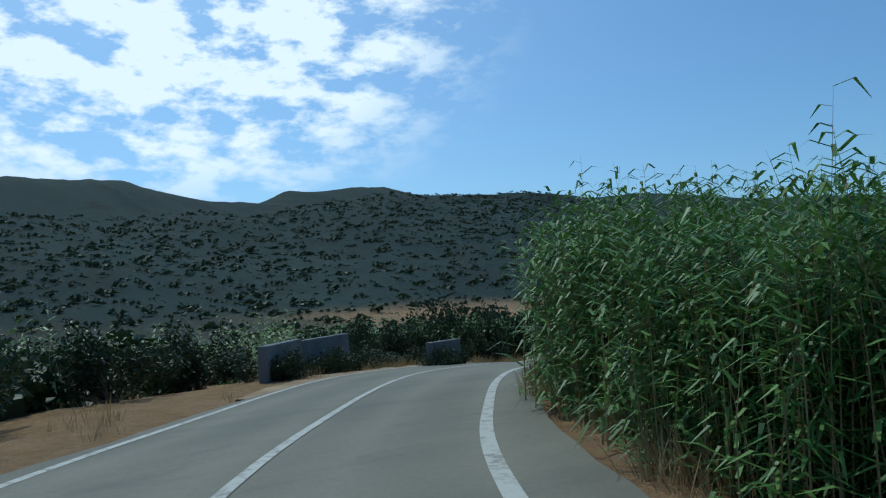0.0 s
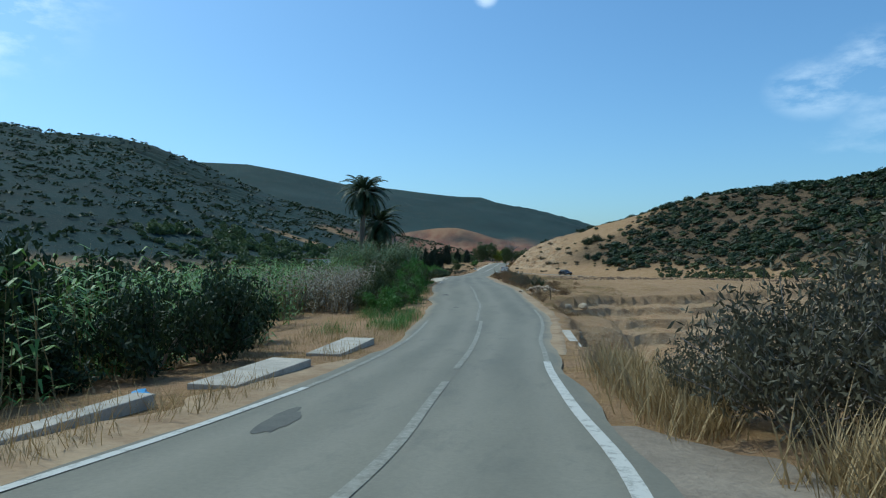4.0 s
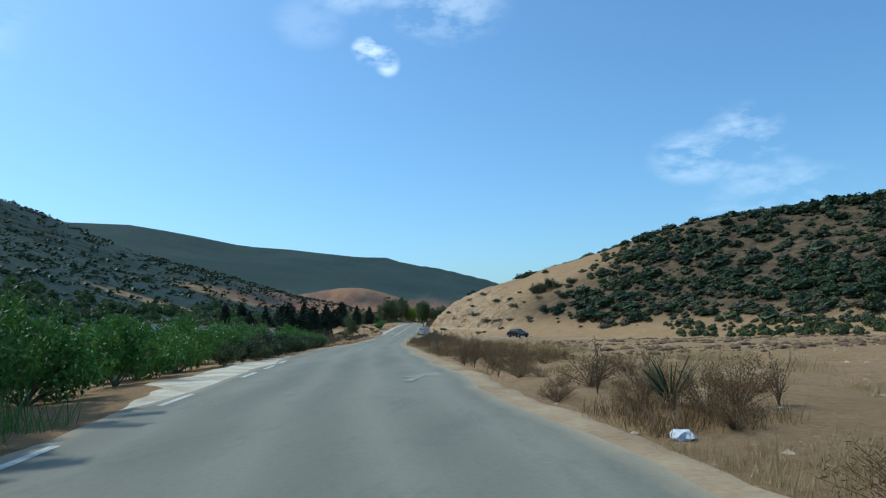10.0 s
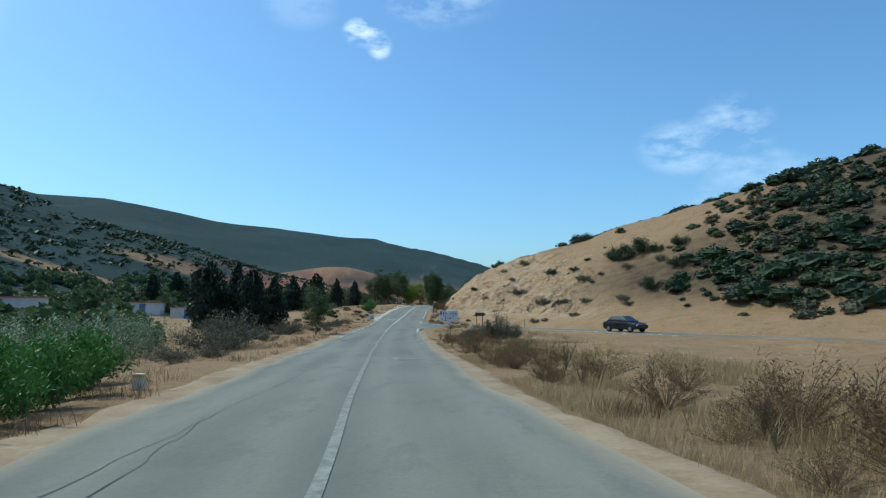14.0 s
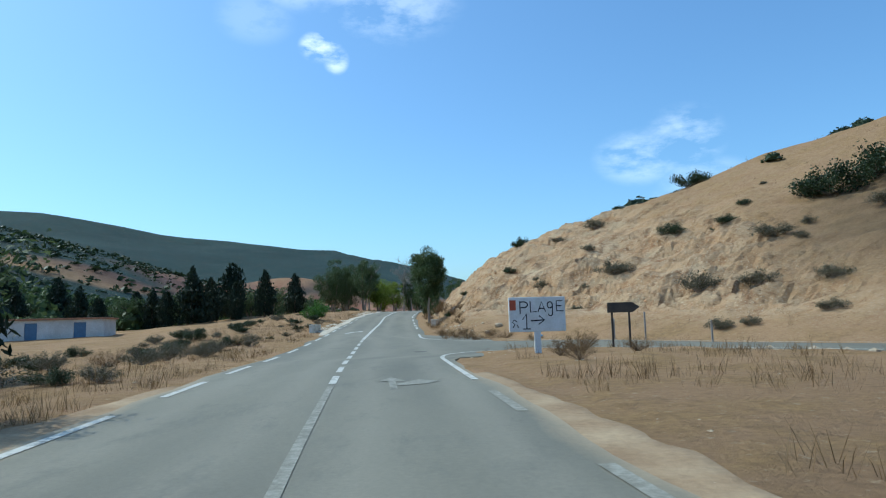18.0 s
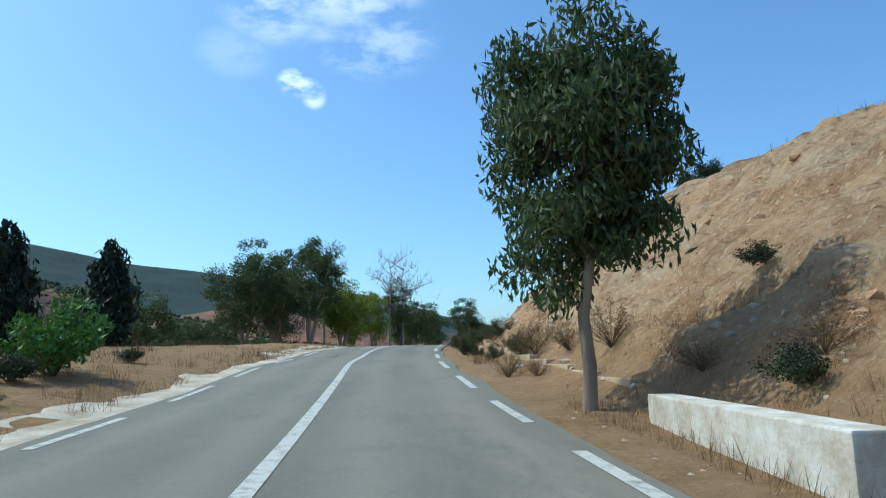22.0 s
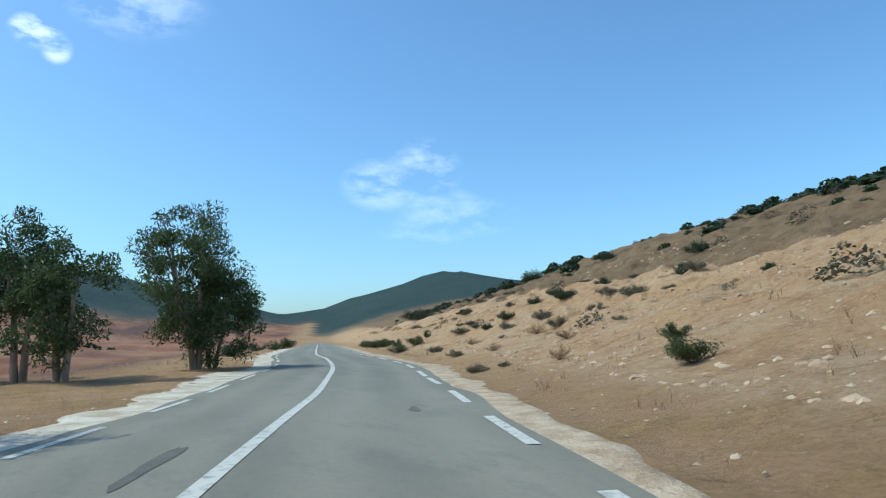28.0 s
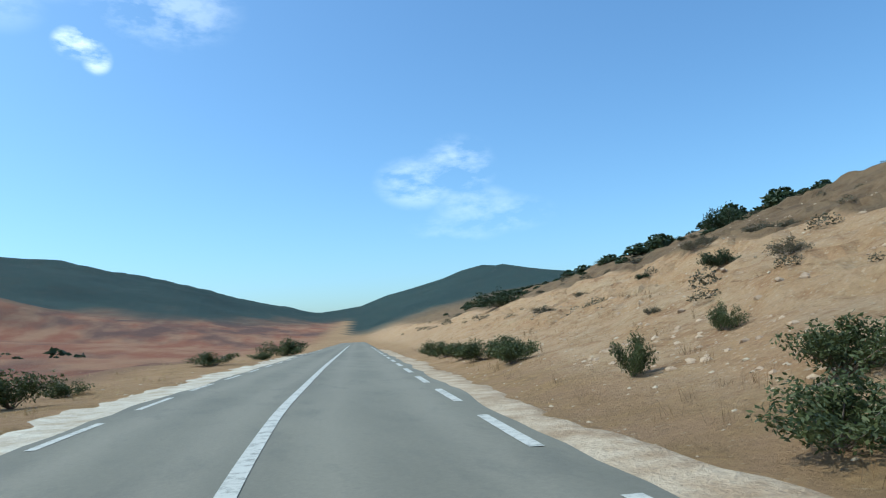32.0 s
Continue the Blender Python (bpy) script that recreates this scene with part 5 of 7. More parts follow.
DARK_HILL = masters("hill_shrub", HILLB, BUSH, BARK, "dark green evergreen shrub on the dry hillside", "hillside shrubs")
GREY_HILL = masters("dry_shrub", HILLD, GREYBUSH, DEADWOOD, "grey-brown dry shrub on the sandy hillside", "dry hillside shrubs")
for x, y, w, h in ((-39.9, 58.4, 0.9, 1.0), (-40.2, 59.6, 0.8, 0.9), (-40.6, 53.8, 0.9, 1.1), (-41.5, 55.2, 0.9, 1.1), (-38.9, 51.2, 0.9, 1.1), (6.9, 280.2, 3.2, 2.4), (20, 279, 3.0, 2.4), (-32.6, 253, 1.5, 1.3), (-51, 307.5, 0.9, 1.6), (-17.9, 450, 3, 2.2)):
    grow("dark", DARK_HILL, on_land(x, y, 0.05), float(RNG.uniform(0, 6)), (w, w, h))
for x, y, w, h in ((-42.0, 262.0, 1.5, 1.2), (-53.5, 264.5, 0.5, 0.5), (-37.0, 259.0, 1.2, 1.0), (-56.0, 263.5, 0.45, 0.5), (-20, 262, 1.4, 1.1)):
    grow("grey", GREY_HILL, on_land(x, y, 0.05), float(RNG.uniform(0, 6)), (w, w, h))
# the bare nose of the hill: place and half width
NOSE_DARK = [(-36.9, 264.4, 2.2), (-34.6, 263.4, 2.3), (-36.8, 250.0, 1.4), (-42.5, 267.2, 0.76), (-45.4, 269.7, 1.0), (-40.4, 268.7, 0.52), (-32.9, 261.3, 1.0), (-30.4, 259.6, 1.2), (-38.8, 282.1, 1.7), (-56.3, 276.0, 0.6), (-52.1, 302.9, 0.84), (-61.0, 282.3, 0.6), (-59.4, 285.8, 0.55), (-57.5, 316.0, 0.5)]
NOSE_GREY = [(-50.3, 267.0, 1.4), (-47.7, 259.5, 1.3), (-45.3, 257.2, 1.2), (-43.1, 254.4, 1.0), (-39.8, 250.2, 0.94), (-49.3, 253.2, 0.65), (-44.9, 251.6, 0.74), (-48.1, 252.6, 0.55), (-33.5, 257.2, 0.92), (-54.6, 271.6, 0.52), (-41.5, 260.0, 0.56), (-39.9, 261.7, 0.58), (-48.2, 280.0, 1.2), (-39.7, 248.1, 0.72), (-54.5, 270.4, 0.75), (-50.8, 272.2, 0.71), (-52.2, 267.4, 0.48), (-51.4, 279.8, 0.73), (-57.0, 261.7, 0.39)]
# the long slope further on
SLOPE_DARK = [(-38.3, 378.4, 0.7), (-35.3, 380.1, 0.6), (-33.3, 380.9, 0.6), (-35.6, 375.7, 0.75), (-34.9, 376.6, 0.6), (-31.8, 376.9, 0.6), (-32.2, 368.9, 0.76), (-18.8, 399.8, 0.9), (-11.7, 420.4, 1.6), (-39.1, 379.7, 0.44)]
SLOPE_GREY = [(-39.9, 369.7, 0.74), (-38.9, 373.0, 0.72), (-40.1, 375.1, 0.6), (-39.0, 381.6, 0.52), (-37.3, 370.0, 0.62), (-35.7, 368.8, 0.92), (-31.6, 379.3, 0.64), (-48.8, 360.8, 0.42), (-47.8, 360.7, 0.27), (-31.0, 374.4, 0.58), (-33.4, 366.8, 0.7), (-39.5, 383.0, 0.77), (-43.8, 377.4, 0.6), (-45.8, 369.7, 0.46), (-36.4, 365.3, 0.41), (-35.2, 383.7, 0.49), (-41.9, 372.2, 0.26), (-37.0, 396.2, 0.3), (-23.8, 403.3, 0.6), (-26.7, 406.4, 0.73), (-38.0, 386.5, 0.43), (-34.4, 393.7, 0.6), (-58.5, 318.8, 0.3), (-59.4, 316.2, 0.38), (-58.6, 314.5, 0.45), (-58.7, 320.0, 0.33), (-58.1, 325.1, 0.43), (-55.3, 328.2, 0.31)]
for key, kinds, group_ in (("dark", DARK_HILL, NOSE_DARK + SLOPE_DARK), ("grey", GREY_HILL, NOSE_GREY + SLOPE_GREY)):
    for x, y, w in group_:
        grow(key, kinds, on_land(x, y, 0.06), float(RNG.uniform(0, 6)), (w * 1.05, w * 1.05, w * float(RNG.uniform(0.95, 1.3))))
hr = np.random.default_rng(91)
count = 0
while count < 120:
    s_, d_ = float(hr.uniform(222, 425)), float(hr.uniform(6, 52))
    p_ = at(s_, d_)
    q_ = float(side_q(p_[0], p_[1]))
    right_ = d_ - float(np.interp(s_, *LINE_R))
    if s_ < 300 and (q_ < 8 or right_ < 13.5):
        continue
    if s_ < 300 and (p_[0] + 50.5) * 0.613 - (p_[1] - 247.5) * 0.79 < 0 and q_ < 42:
        continue
    if s_ >= 300 and (right_ < 5 or hr.uniform() > 0.15 + 0.028 * right_):
        continue
    g_ = on_land(p_[0], p_[1], 0.05)
    w = float(hr.uniform(0.35, 1.15)) * (1.0 if right_ > 12 else 0.7)
    if hr.uniform() < 0.45:
        grow("dark", DARK_HILL, g_, float(hr.uniform(0, 6)), (w, w, w * float(hr.uniform(0.7, 1.1))))
    else:
        grow("grey", GREY_HILL, g_, float(hr.uniform(0, 6)), (w, w, w * float(hr.uniform(0.6, 1.0))))
    count += 1


def mass(name, places, form, widths, leaf, label, category="scrub", flat=(0.6, 1.0), seed=5):
    """Countless small plants as one mass."""
    r = np.random.default_rng(seed)
    n = len(places)
    w = widths[0] + (widths[1] - widths[0]) * r.uniform(0, 1, n) ** 1.9
    sc = np.stack([w * r.uniform(0.85, 1.3, n), w, w * r.uniform(*flat, n)], -1)
    ob = solid(name, *scatter(form, places, r.uniform(0, 6.28, n), sc), leaf)
    return tagged(ob, label, category, kind="stuff")


def lump_form(rng, cards, size, heart=True):
    """A small far bush: broad leaf sprays over a dense, uneven dome."""
    c = rng.normal(0, 1, (cards, 3))
    c /= np.linalg.norm(c, axis=1)[:, None]
    c *= rng.uniform(0.6 if heart else 0.35, 1.0, (cards, 1)) ** 0.5
    c[:, 2] = np.abs(c[:, 2]) * 1.1
    sprays = leaf_cards(c, size, size * 0.55, 0.0, rng, 0.3)
    if not heart:
        return sprays
    k, rings = 8, ((0.0, 0.0), (0.82, 0.1), (0.84, 0.45), (0.6, 0.8), (0.22, 0.95))
    v = np.array([(r0 * math.cos(6.283 * j / k), r0 * math.sin(6.283 * j / k), z0) for r0, z0 in rings for j in range(k)])
    v *= rng.uniform(0.72, 1.06, (len(v), 1))
    f = np.array([(i * k + j, i * k + (j + 1) % k, (i + 1) * k + (j + 1) % k, (i + 1) * k + j) for i in range(1, len(rings) - 1) for j in range(k)])
    return join([sprays, (v, f)])


LUMP = lump_form(np.random.default_rng(81), 90, 0.34)
LUMPNEAR = lump_form(np.random.default_rng(84), 230, 0.2, False)
LUMPBIG = lump_form(np.random.default_rng(82), 120, 0.4)


def hill_places(n, seed, q0, q1, keep):
    """Spots on the hill past the lane, thicker away from its bare nose."""
    r = np.random.default_rng(seed)
    m = 12 * n
    q_, a_ = r.uniform(q0, q1, m), r.uniform(-40, 210, m)
    x_, y_ = -50.5 + 0.79 * q_ + 0.613 * a_, 247.5 + 0.613 * q_ - 0.79 * a_
    dense = np.clip(-0.12 + 0.55 * fbm(x_, y_, 18, 3, 77) + keep * np.maximum(step(-14, 40, a_), step(18, 60, q_)), 0, 1)
    sel = r.uniform(0, 1, m) < dense * np.where((a_ < 0) & (q_ < 42), 0.1, 1.0)
    x_, y_ = x_[sel], y_[sel]
    s_, d_ = road_sd(x_, y_)
    sel = d_ - np.interp(s_, *LINE_R) > 14
    x_, y_ = x_[sel][:n], y_[sel][:n]
    return np.stack([x_, y_, ground(x_, y_)[0] - 0.06], -1)


LUMPFAR = lump_form(np.random.default_rng(83), 26, 0.7)
mass("hillside_scrub", hill_places(3500, 92, 9, 62, 1.05), LUMP, (0.35, 1.9), BUSH, "dark evergreen scrub covering the dry hillside")
mass("hillside_scrub", hill_places(1900, 96, 8, 60, 0.9), LUMP, (0.3, 1.2), OLIVE, "olive green scrub between the darker bushes", seed=17)
mass("hillside_scrub", hill_places(4200, 95, 45, 130, 1.0), LUMPFAR, (0.5, 1.9), BUSH, "dark evergreen scrub thick along the hilltop", seed=16)
mass("hillside_scrub", hill_places(3400, 93, 7, 70, 0.85), LUMP, (0.25, 1.2), GREYBUSH, "grey-brown dry scrub covering the hillside", seed=6)
r_ = np.random.default_rng(94)
s_, d_ = r_.uniform(300, 560, 1500), r_.uniform(24, 120, 1500)
ok = r_.uniform(0, 1, 1500) < np.clip((d_ - 18) / 30, 0.1, 0.9)
mass("hillside_scrub", put(s_[ok], d_[ok], 0.05), LUMPBIG, (0.5, 1.6), BUSH, "dark evergreen scrub along the hill crest", seed=7)
s_, d_ = r_.uniform(300, 520, 500), r_.uniform(9, 80, 500)
mass("hillside_scrub", put(s_, d_, 0.05), LUMPNEAR, (0.2, 0.8), GREYBUSH, "low grey-brown dry scrub on the slope", seed=8)
# green strip between the field and the hill
qx = r_.uniform(-22, 90, 1000)
qy = 247.5 - (qx + 50.5) * 1.289 + r_.uniform(3.5, 9, 1000) / 0.613
pz = np.stack([qx, qy, ground(qx, qy)[0] - 0.05], -1)
mass("green_strip", pz, LUMP, (0.3, 0.7), OLIVE, "green reeds and bushes along the foot of the hill", "bushes", (0.9, 1.5), 9)

# ---- far woods and scrub on the flanks ----
wx, wy = r_.uniform(-360, -70, 7000), r_.uniform(20, 520, 7000)
far_ok = (road_sd(wx, wy, True)[2] > 45)
wx, wy = wx[far_ok], wy[far_ok]
pz = np.stack([wx, wy, ground(wx, wy)[0] - 0.1], -1)
mass("flank_scrub", pz, lump_form(np.random.default_rng(85), 18, 0.9, False), (0.5, 2.0), BUSH, "dark scrub and small trees on the mountain flank", seed=10)
for s0, s1, d0, d1, n, size, seed in ((-20, 48, -40, -11, 420, (1.0, 2.3), 11), (45, 100, -40, -14, 240, (0.9, 2.2), 12), (100, 165, -46, -22, 200, (0.9, 2.0), 13)):
    mass("river_scrub", clear_of_road(spots_sd(s0, s1, d0, d1, n, 300 + seed), 5), LUMPBIG, size, BUSH, "dark tangled riverside bushes behind the reeds", "bushes", (0.7, 1.2), seed)
for s0, s1, d0, d1, n in ((184, 202, -42, -19, 60), (285, 340, -60, -30, 90), (255, 300, -75, -28, 160), (190, 260, -95, -48, 140)):
    mass("olive_grove", clear_of_road(spots_sd(s0, s1, d0, d1, n, 400 + n), 5), LUMPBIG, (1.7, 2.6) if s0 == 184 else (1.2, 2.4), EUC, "grey-green low trees in the valley", "trees", (0.8, 1.3), n)

# ---- dry grass and stones ----
TUFT = [tuft_form(np.random.default_rng(100 + k), 12, 0.5, 0.13, 0.012) for k in range(3)]


def grass(label, spots, scale, leaf, seed):
    r = np.random.default_rng(seed)
    pieces = []
    which = r.integers(0, len(TUFT), len(spots))
    for k, form in enumerate(TUFT):
        p_ = spots[which == k]
        if len(p_):
            pieces.append(scatter(form, p_, r.uniform(0, 6.28, len(p_)), np.repeat(r.uniform(*scale, len(p_))[:, None], 3, 1), r.normal(0, 0.12, (len(p_), 2))))
    ob = solid("dry_grass", *join(pieces), leaf)
    tagged(ob, label, "grass", kind="stuff")


def verge_spots(s0, s1, side, near, width, n, seed, bare=0.05):
    r = np.random.default_rng(seed)
    s = r.uniform(s0, s1, n)
    off = near + width * r.uniform(0, 1, n) ** 1.4
    keep = vnoise(s, off, 1.5, seed) + 0.8 * vnoise(s, off, 5.0, seed + 3) > bare
    s, off = s[keep], off[keep]
    d = np.interp(s, *LINE_R) + off if side > 0 else np.interp(s, *LINE_L) - off
    p = put(s, d, 0.02)
    q, a = side_q(p[:, 0], p[:, 1]), (p[:, 0] + 50.5) * 0.613 - (p[:, 1] - 247.5) * 0.79
    in_lane = (a > -17) & (q > -7) & (q < np.interp(a, [-17, -13.2, -9.8, -3.3, 10], [-3.5, -1.8, 0.4, 2.3, 2.8])) & (q > np.interp(a, [-17, -9, 0], [-9, -6, -2.4]))
    return p[~in_lane]


grass("golden dry grass on the verge below the reeds", verge_spots(-4, 28, 1, 0.9, 3.2, 9000, 1, -0.5), (0.5, 1.2), STRAW, 21)
grass("tall golden dry grass in front of the grey bush", verge_spots(33.5, 45, 1, 1.1, 3.6, 2600, 2, -0.3), (0.8, 1.9), STRAW, 22)
grass("dry grass along the road edge", verge_spots(66, 189, 1, 0.9, 7.5, 36000, 3, -0.1), (0.12, 0.55), STRAW, 23)
grass("brown dry weeds along the road edge", verge_spots(66, 190, 1, 1.2, 5.0, 20000, 4, 0.55), (0.3, 1.0), DRYBUSH, 24)
grass("clumps of golden dry grass among the verge weeds", verge_spots(104, 186, 1, 2.2, 7.0, 12000, 13, 0.3), (0.4, 1.1), STRAW, 34)
grass("dry grass on the river side of the road", verge_spots(-10, 80, -1, 0.6, 3.4, 1500, 5), (0.5, 1.3), STRAW, 25)
grass("green weeds on the river side of the road", verge_spots(52, 101, -1, 0.8, 3.0, 1500, 6), (0.7, 1.6), BRIGHT, 26)
grass("sparse dry weeds on the left verge", verge_spots(140, 300, -1, 0.9, 9.0, 4200, 7), (0.4, 1.1), DRYBUSH, 27)
grass("sparse dry weeds on the dirt turnout", verge_spots(189, 216, 1, 1.6, 9.0, 700, 12), (0.4, 1.1), DRYBUSH, 33)
grass("dry brown weeds below the rock cut", verge_spots(222, 300, 1, 1.1, 3.4, 3400, 8), (0.25, 0.8), DRYBUSH, 28)
grass("sparse dry weeds on the slope", verge_spots(296, 400, 1, 1.8, 16.0, 1900, 9), (0.3, 0.8), DRYBUSH, 29)
grass("sparse dry straw in the field", verge_spots(300, 400, -1, 2.2, 12.0, 1200, 10), (0.3, 0.8), STRAW, 30)
grass("sparse dry straw in the open field", verge_spots(90, 200, 1, 7.0, 26.0, 1300, 11), (0.25, 0.6), STRAW, 31)
grass("sparse dry tufts on the hillside", put(*(lambda s, d: (s, d))(np.random.default_rng(5).uniform(216, 300, 1500), np.random.default_rng(6).uniform(10, 60, 1500)), 0.02), (0.4, 1.0), DRYBUSH, 32)


def stone_form(rng):
    b = bmesh.new()
    bmesh.ops.create_icosphere(b, subdivisions=1, radius=0.5)
    v = np.array([w.co[:] for w in b.verts])
    f = np.array([[w.index for w in fc.verts] for fc in b.faces])
    b.free()
    v *= rng.uniform(0.7, 1.25, (len(v), 1)) * [1.2, 0.9, 0.65]
    return v, f


STONES = [stone_form(np.random.default_rng(110 + k)) for k in range(4)]


def stones(label, spots, size, mat, seed, name="loose_stones"):
    r = np.random.default_rng(seed)
    pieces = []
    which = r.integers(0, 4, len(spots))
    for k in range(4):
        p_ = spots[which == k]
        if len(p_):
            pieces.append(scatter(STONES[k], p_, r.uniform(0, 6.28, len(p_)), np.repeat((size[0] + (size[1] - size[0]) * r.uniform(0, 1, len(p_)) ** 3)[:, None], 3, 1)))
    ob = solid(name, *join(pieces), mat)
    tagged(ob, label, "stones", kind="stuff")


stones("pale pebbles strewn along the verge", verge_spots(216, 400, 1, 0.7, 5.0, 4600, 41), (0.02, 0.14), STONE, 51)
stones("pale pebbles strewn along the verge", verge_spots(200, 400, -1, 0.5, 3.5, 1500, 42), (0.03, 0.16), STONE, 52)
stones("pebbles and clods along the dusty verge", verge_spots(48, 216, 1, 0.6, 5.0, 1600, 43), (0.03, 0.16), STONE, 53)
stones("chips of chalky stone along the shoulder", verge_spots(296, 400, 1, 0.5, 3.5, 3000, 47), (0.02, 0.11), STONE, 59)
stones("chips of chalky stone along the shoulder", verge_spots(236, 400, -1, 0.4, 2.2, 3000, 48), (0.02, 0.09), STONE, 60)
stones("stones strewn over the slope", verge_spots(296, 400, 1, 3.0, 22.0, 9000, 44), (0.03, 0.17), STONE, 54)
PLATE = two_tone("broken_slope_rock", (0.47, 0.355, 0.24), (0.30, 0.21, 0.135), 0.8, 8, 0.95, 0.6, 0.05)
stones("broken pale rock lying over the slope", verge_spots(300, 380, 1, 3.2, 20.0, 9000, 49, 0.1), (0.04, 0.28), PLATE, 63, "slope_rubble")
stones("clods and stones in the ploughed field", verge_spots(100, 190, 1, 6.0, 34.0, 3200, 45), (0.04, 0.22), STONE, 55)
_hx, _hy = r_.normal(-41.3, 0.8, 70), r_.normal(112.6, 0.9, 70)
stones("heap of pale rubble dumped on the verge", np.stack([_hx, _hy, ground(_hx, _hy)[0] + 0.5 * np.exp(-((_hx + 41.3) ** 2 + (_hy - 112.6) ** 2) / 1.2)], -1), (0.1, 0.5), STONE, 62, "rubble_heap")
CLOD = two_tone("ploughed_clod", (0.165, 0.105, 0.062), (0.105, 0.068, 0.042), 1.5, 9, 0.95, 0.6, 0.05)
_cx = r_.uniform(-45, 6, 3400)
_cy = r_.choice([153.5, 156.0, 163.0, 171.0, 180.5, 183.5, 190.0], 3400) + r_.normal(0, 0.9, 3400) + 0.12 * (_cx + 45)
stones("dark clods turned up in the ploughed field", np.stack([_cx, _cy, ground(_cx, _cy)[0]], -1)[_cx > np.interp(_cy, [150, 200], [-45, -52]) + 3], (0.12, 0.6), CLOD, 61, "ploughed_clods")
stones("broken rock fallen from the cut", verge_spots(222, 298, 1, 2.0, 3.0, 900, 46), (0.05, 0.34), STONE, 56)
cs, cr = r_.uniform(224, 314, 2600), r_.uniform(2.7, 14.5, 2600)
cp = put(cs, np.interp(cs, *LINE_R) + cr, 0.04)
cp[:, 2] -= 0.04
cp = cp[ground(cp[:, 0], cp[:, 1], False)[0] - np.interp(road_sd(cp[:, 0], cp[:, 1])[0], RS, RZ) > 0.7]
CUTROCK = two_tone("cut_rock", (0.50, 0.31, 0.165), (0.33, 0.19, 0.10), 0.9, 7, 0.95, 0.6, 0.06)
stones("angular ochre rock standing out of the road cut", cp, (0.06, 0.34), CUTROCK, 58, "rock_face_stones")
stones("rubble beside the lane", np.stack([(rx_ := r_.uniform(-52, -40, 160)), (ry_ := 247.5 - (rx_ + 50.5) * 1.289 - r_.uniform(3, 6.5, 160)), ground(rx_, ry_)[0]], -1), (0.08, 0.45), STONE, 57)


def boulder(s, d, size, seed, label="pale angular boulder lying on the verge"):
    r = np.random.default_rng(seed)
    b = bmesh.new()
    bmesh.ops.create_icosphere(b, subdivisions=3, radius=0.5)
    k = r.normal(0, 1, (9, 3))
    k /= np.linalg.norm(k, axis=1)[:, None]
    for w in b.verts:
        n_ = np.array(w.co[:])
        cut_ = min(0.5, min(0.5 * r0 / max(1e-3, float(n_ @ kk_) * 2) if n_ @ kk_ > 0.1 else 9 for kk_, r0 in zip(k, (0.75, 0.8, 0.7, 0.85, 0.72, 0.8, 0.78, 0.7, 0.83))))
        w.co = Vector(n_ * (0.55 + 0.9 * cut_) + 0.02 * r.normal(0, 1, 3))
    bmesh.ops.scale(b, vec=(size * 1.3, size, size * 0.8), verts=b.verts)
    ob = part("boulder", b, STONE)
    ob.matrix_basis = Matrix.Translation(Vector(put(s, d)) + Vector((0, 0, size * 0.2))) @ Matrix.Rotation(seed, 4, "Z")
    tagged(ob, label, "boulder", "boulders by the road")


for k, (s, d, size) in enumerate(((72.5, 5.2, 0.5), (73.2, 6.3, 0.6), (231.5, 7.2, 0.42), (231.0, 6.4, 0.3), (186, 9.5, 0.4))):
    boulder(s, d, size, k + 1)


# ---- trees ----
def palm(place, height, frond, count, seed, lean=(0.0, 0.0), skirt=0.0, label=""):
    """A date palm: ringed trunk, arching fronds with many leaflets."""
    r = np.random.default_rng(seed)
    root = new("palm_tree")
    k = np.linspace(0, 1, 16)
    spine = np.stack([lean[0] * k**1.5, lean[1] * k**1.5, height * k], -1)
    radii = 0.24 * (1.2 - 0.35 * k) * (1 + 0.09 * (np.arange(16) % 2))
    solid("trunk", *tube(spine, radii, 10), BARK, root, True)
    top = spine[-1]
    for j in range(count):
        a = j * 2.399 + r.uniform(-0.2, 0.2)
        rise = 1.25 - 2.0 * (j / count) ** 1.1 + r.uniform(-0.1, 0.1) - skirt * (j / count)
        ln = frond * r.uniform(0.85, 1.1)
        u = np.linspace(0, 1, 12)
        el = rise - (1.15 + 0.25 * r.uniform()) * u**1.3
        dx = np.cumsum(np.cos(el)) * ln / 12
        dz = np.cumsum(np.sin(el)) * ln / 12
        pts = top + np.stack([np.cos(a) * dx, np.sin(a) * dx, dz], -1)
        pieces = [tube(pts, 0.028 * (1.1 - u), 4)]
        side = np.array([-np.sin(a), np.cos(a), 0.0])
        for m in np.linspace(0.10, 0.99, 40):
            q_ = np.array([np.interp(m, u, pts[:, c]) for c in range(3)])
            way = np.array([np.interp(m, u, np.gradient(pts[:, c])) for c in range(3)])
            way /= np.linalg.norm(way)
            l2 = 0.46 * (1 - 0.75 * abs(m - 0.42)) * (frond / 2.6)
            for sgn in (-1, 1):
                tip = q_ + (side * sgn * 0.78 + way * 0.55 + np.array([0, 0, -0.32])) * l2
                w_ = way * 0.034
                pieces.append((np.array([q_ - w_, q_ + w_, tip + w_ * 0.3, tip - w_ * 0.3]), np.array([[0, 1, 2, 3]])))
        solid("frond", *join(pieces), PALMLEAF, root)
    root.matrix_basis = Matrix.Translation(place)
    tagged(root, label, "palm tree", "palms")


palm(on_land(-61.2, 131.8, 0.1), 10.0, 3.0, 64, 1, (0.3, 0.1), 0.2, "tall date palm with arching grey-green fronds")
palm(on_land(-60.5, 135.2, 0.1), 6.9, 3.1, 64, 2, (0.4, -0.2), 0.3, "shorter date palm with drooping dark fronds")


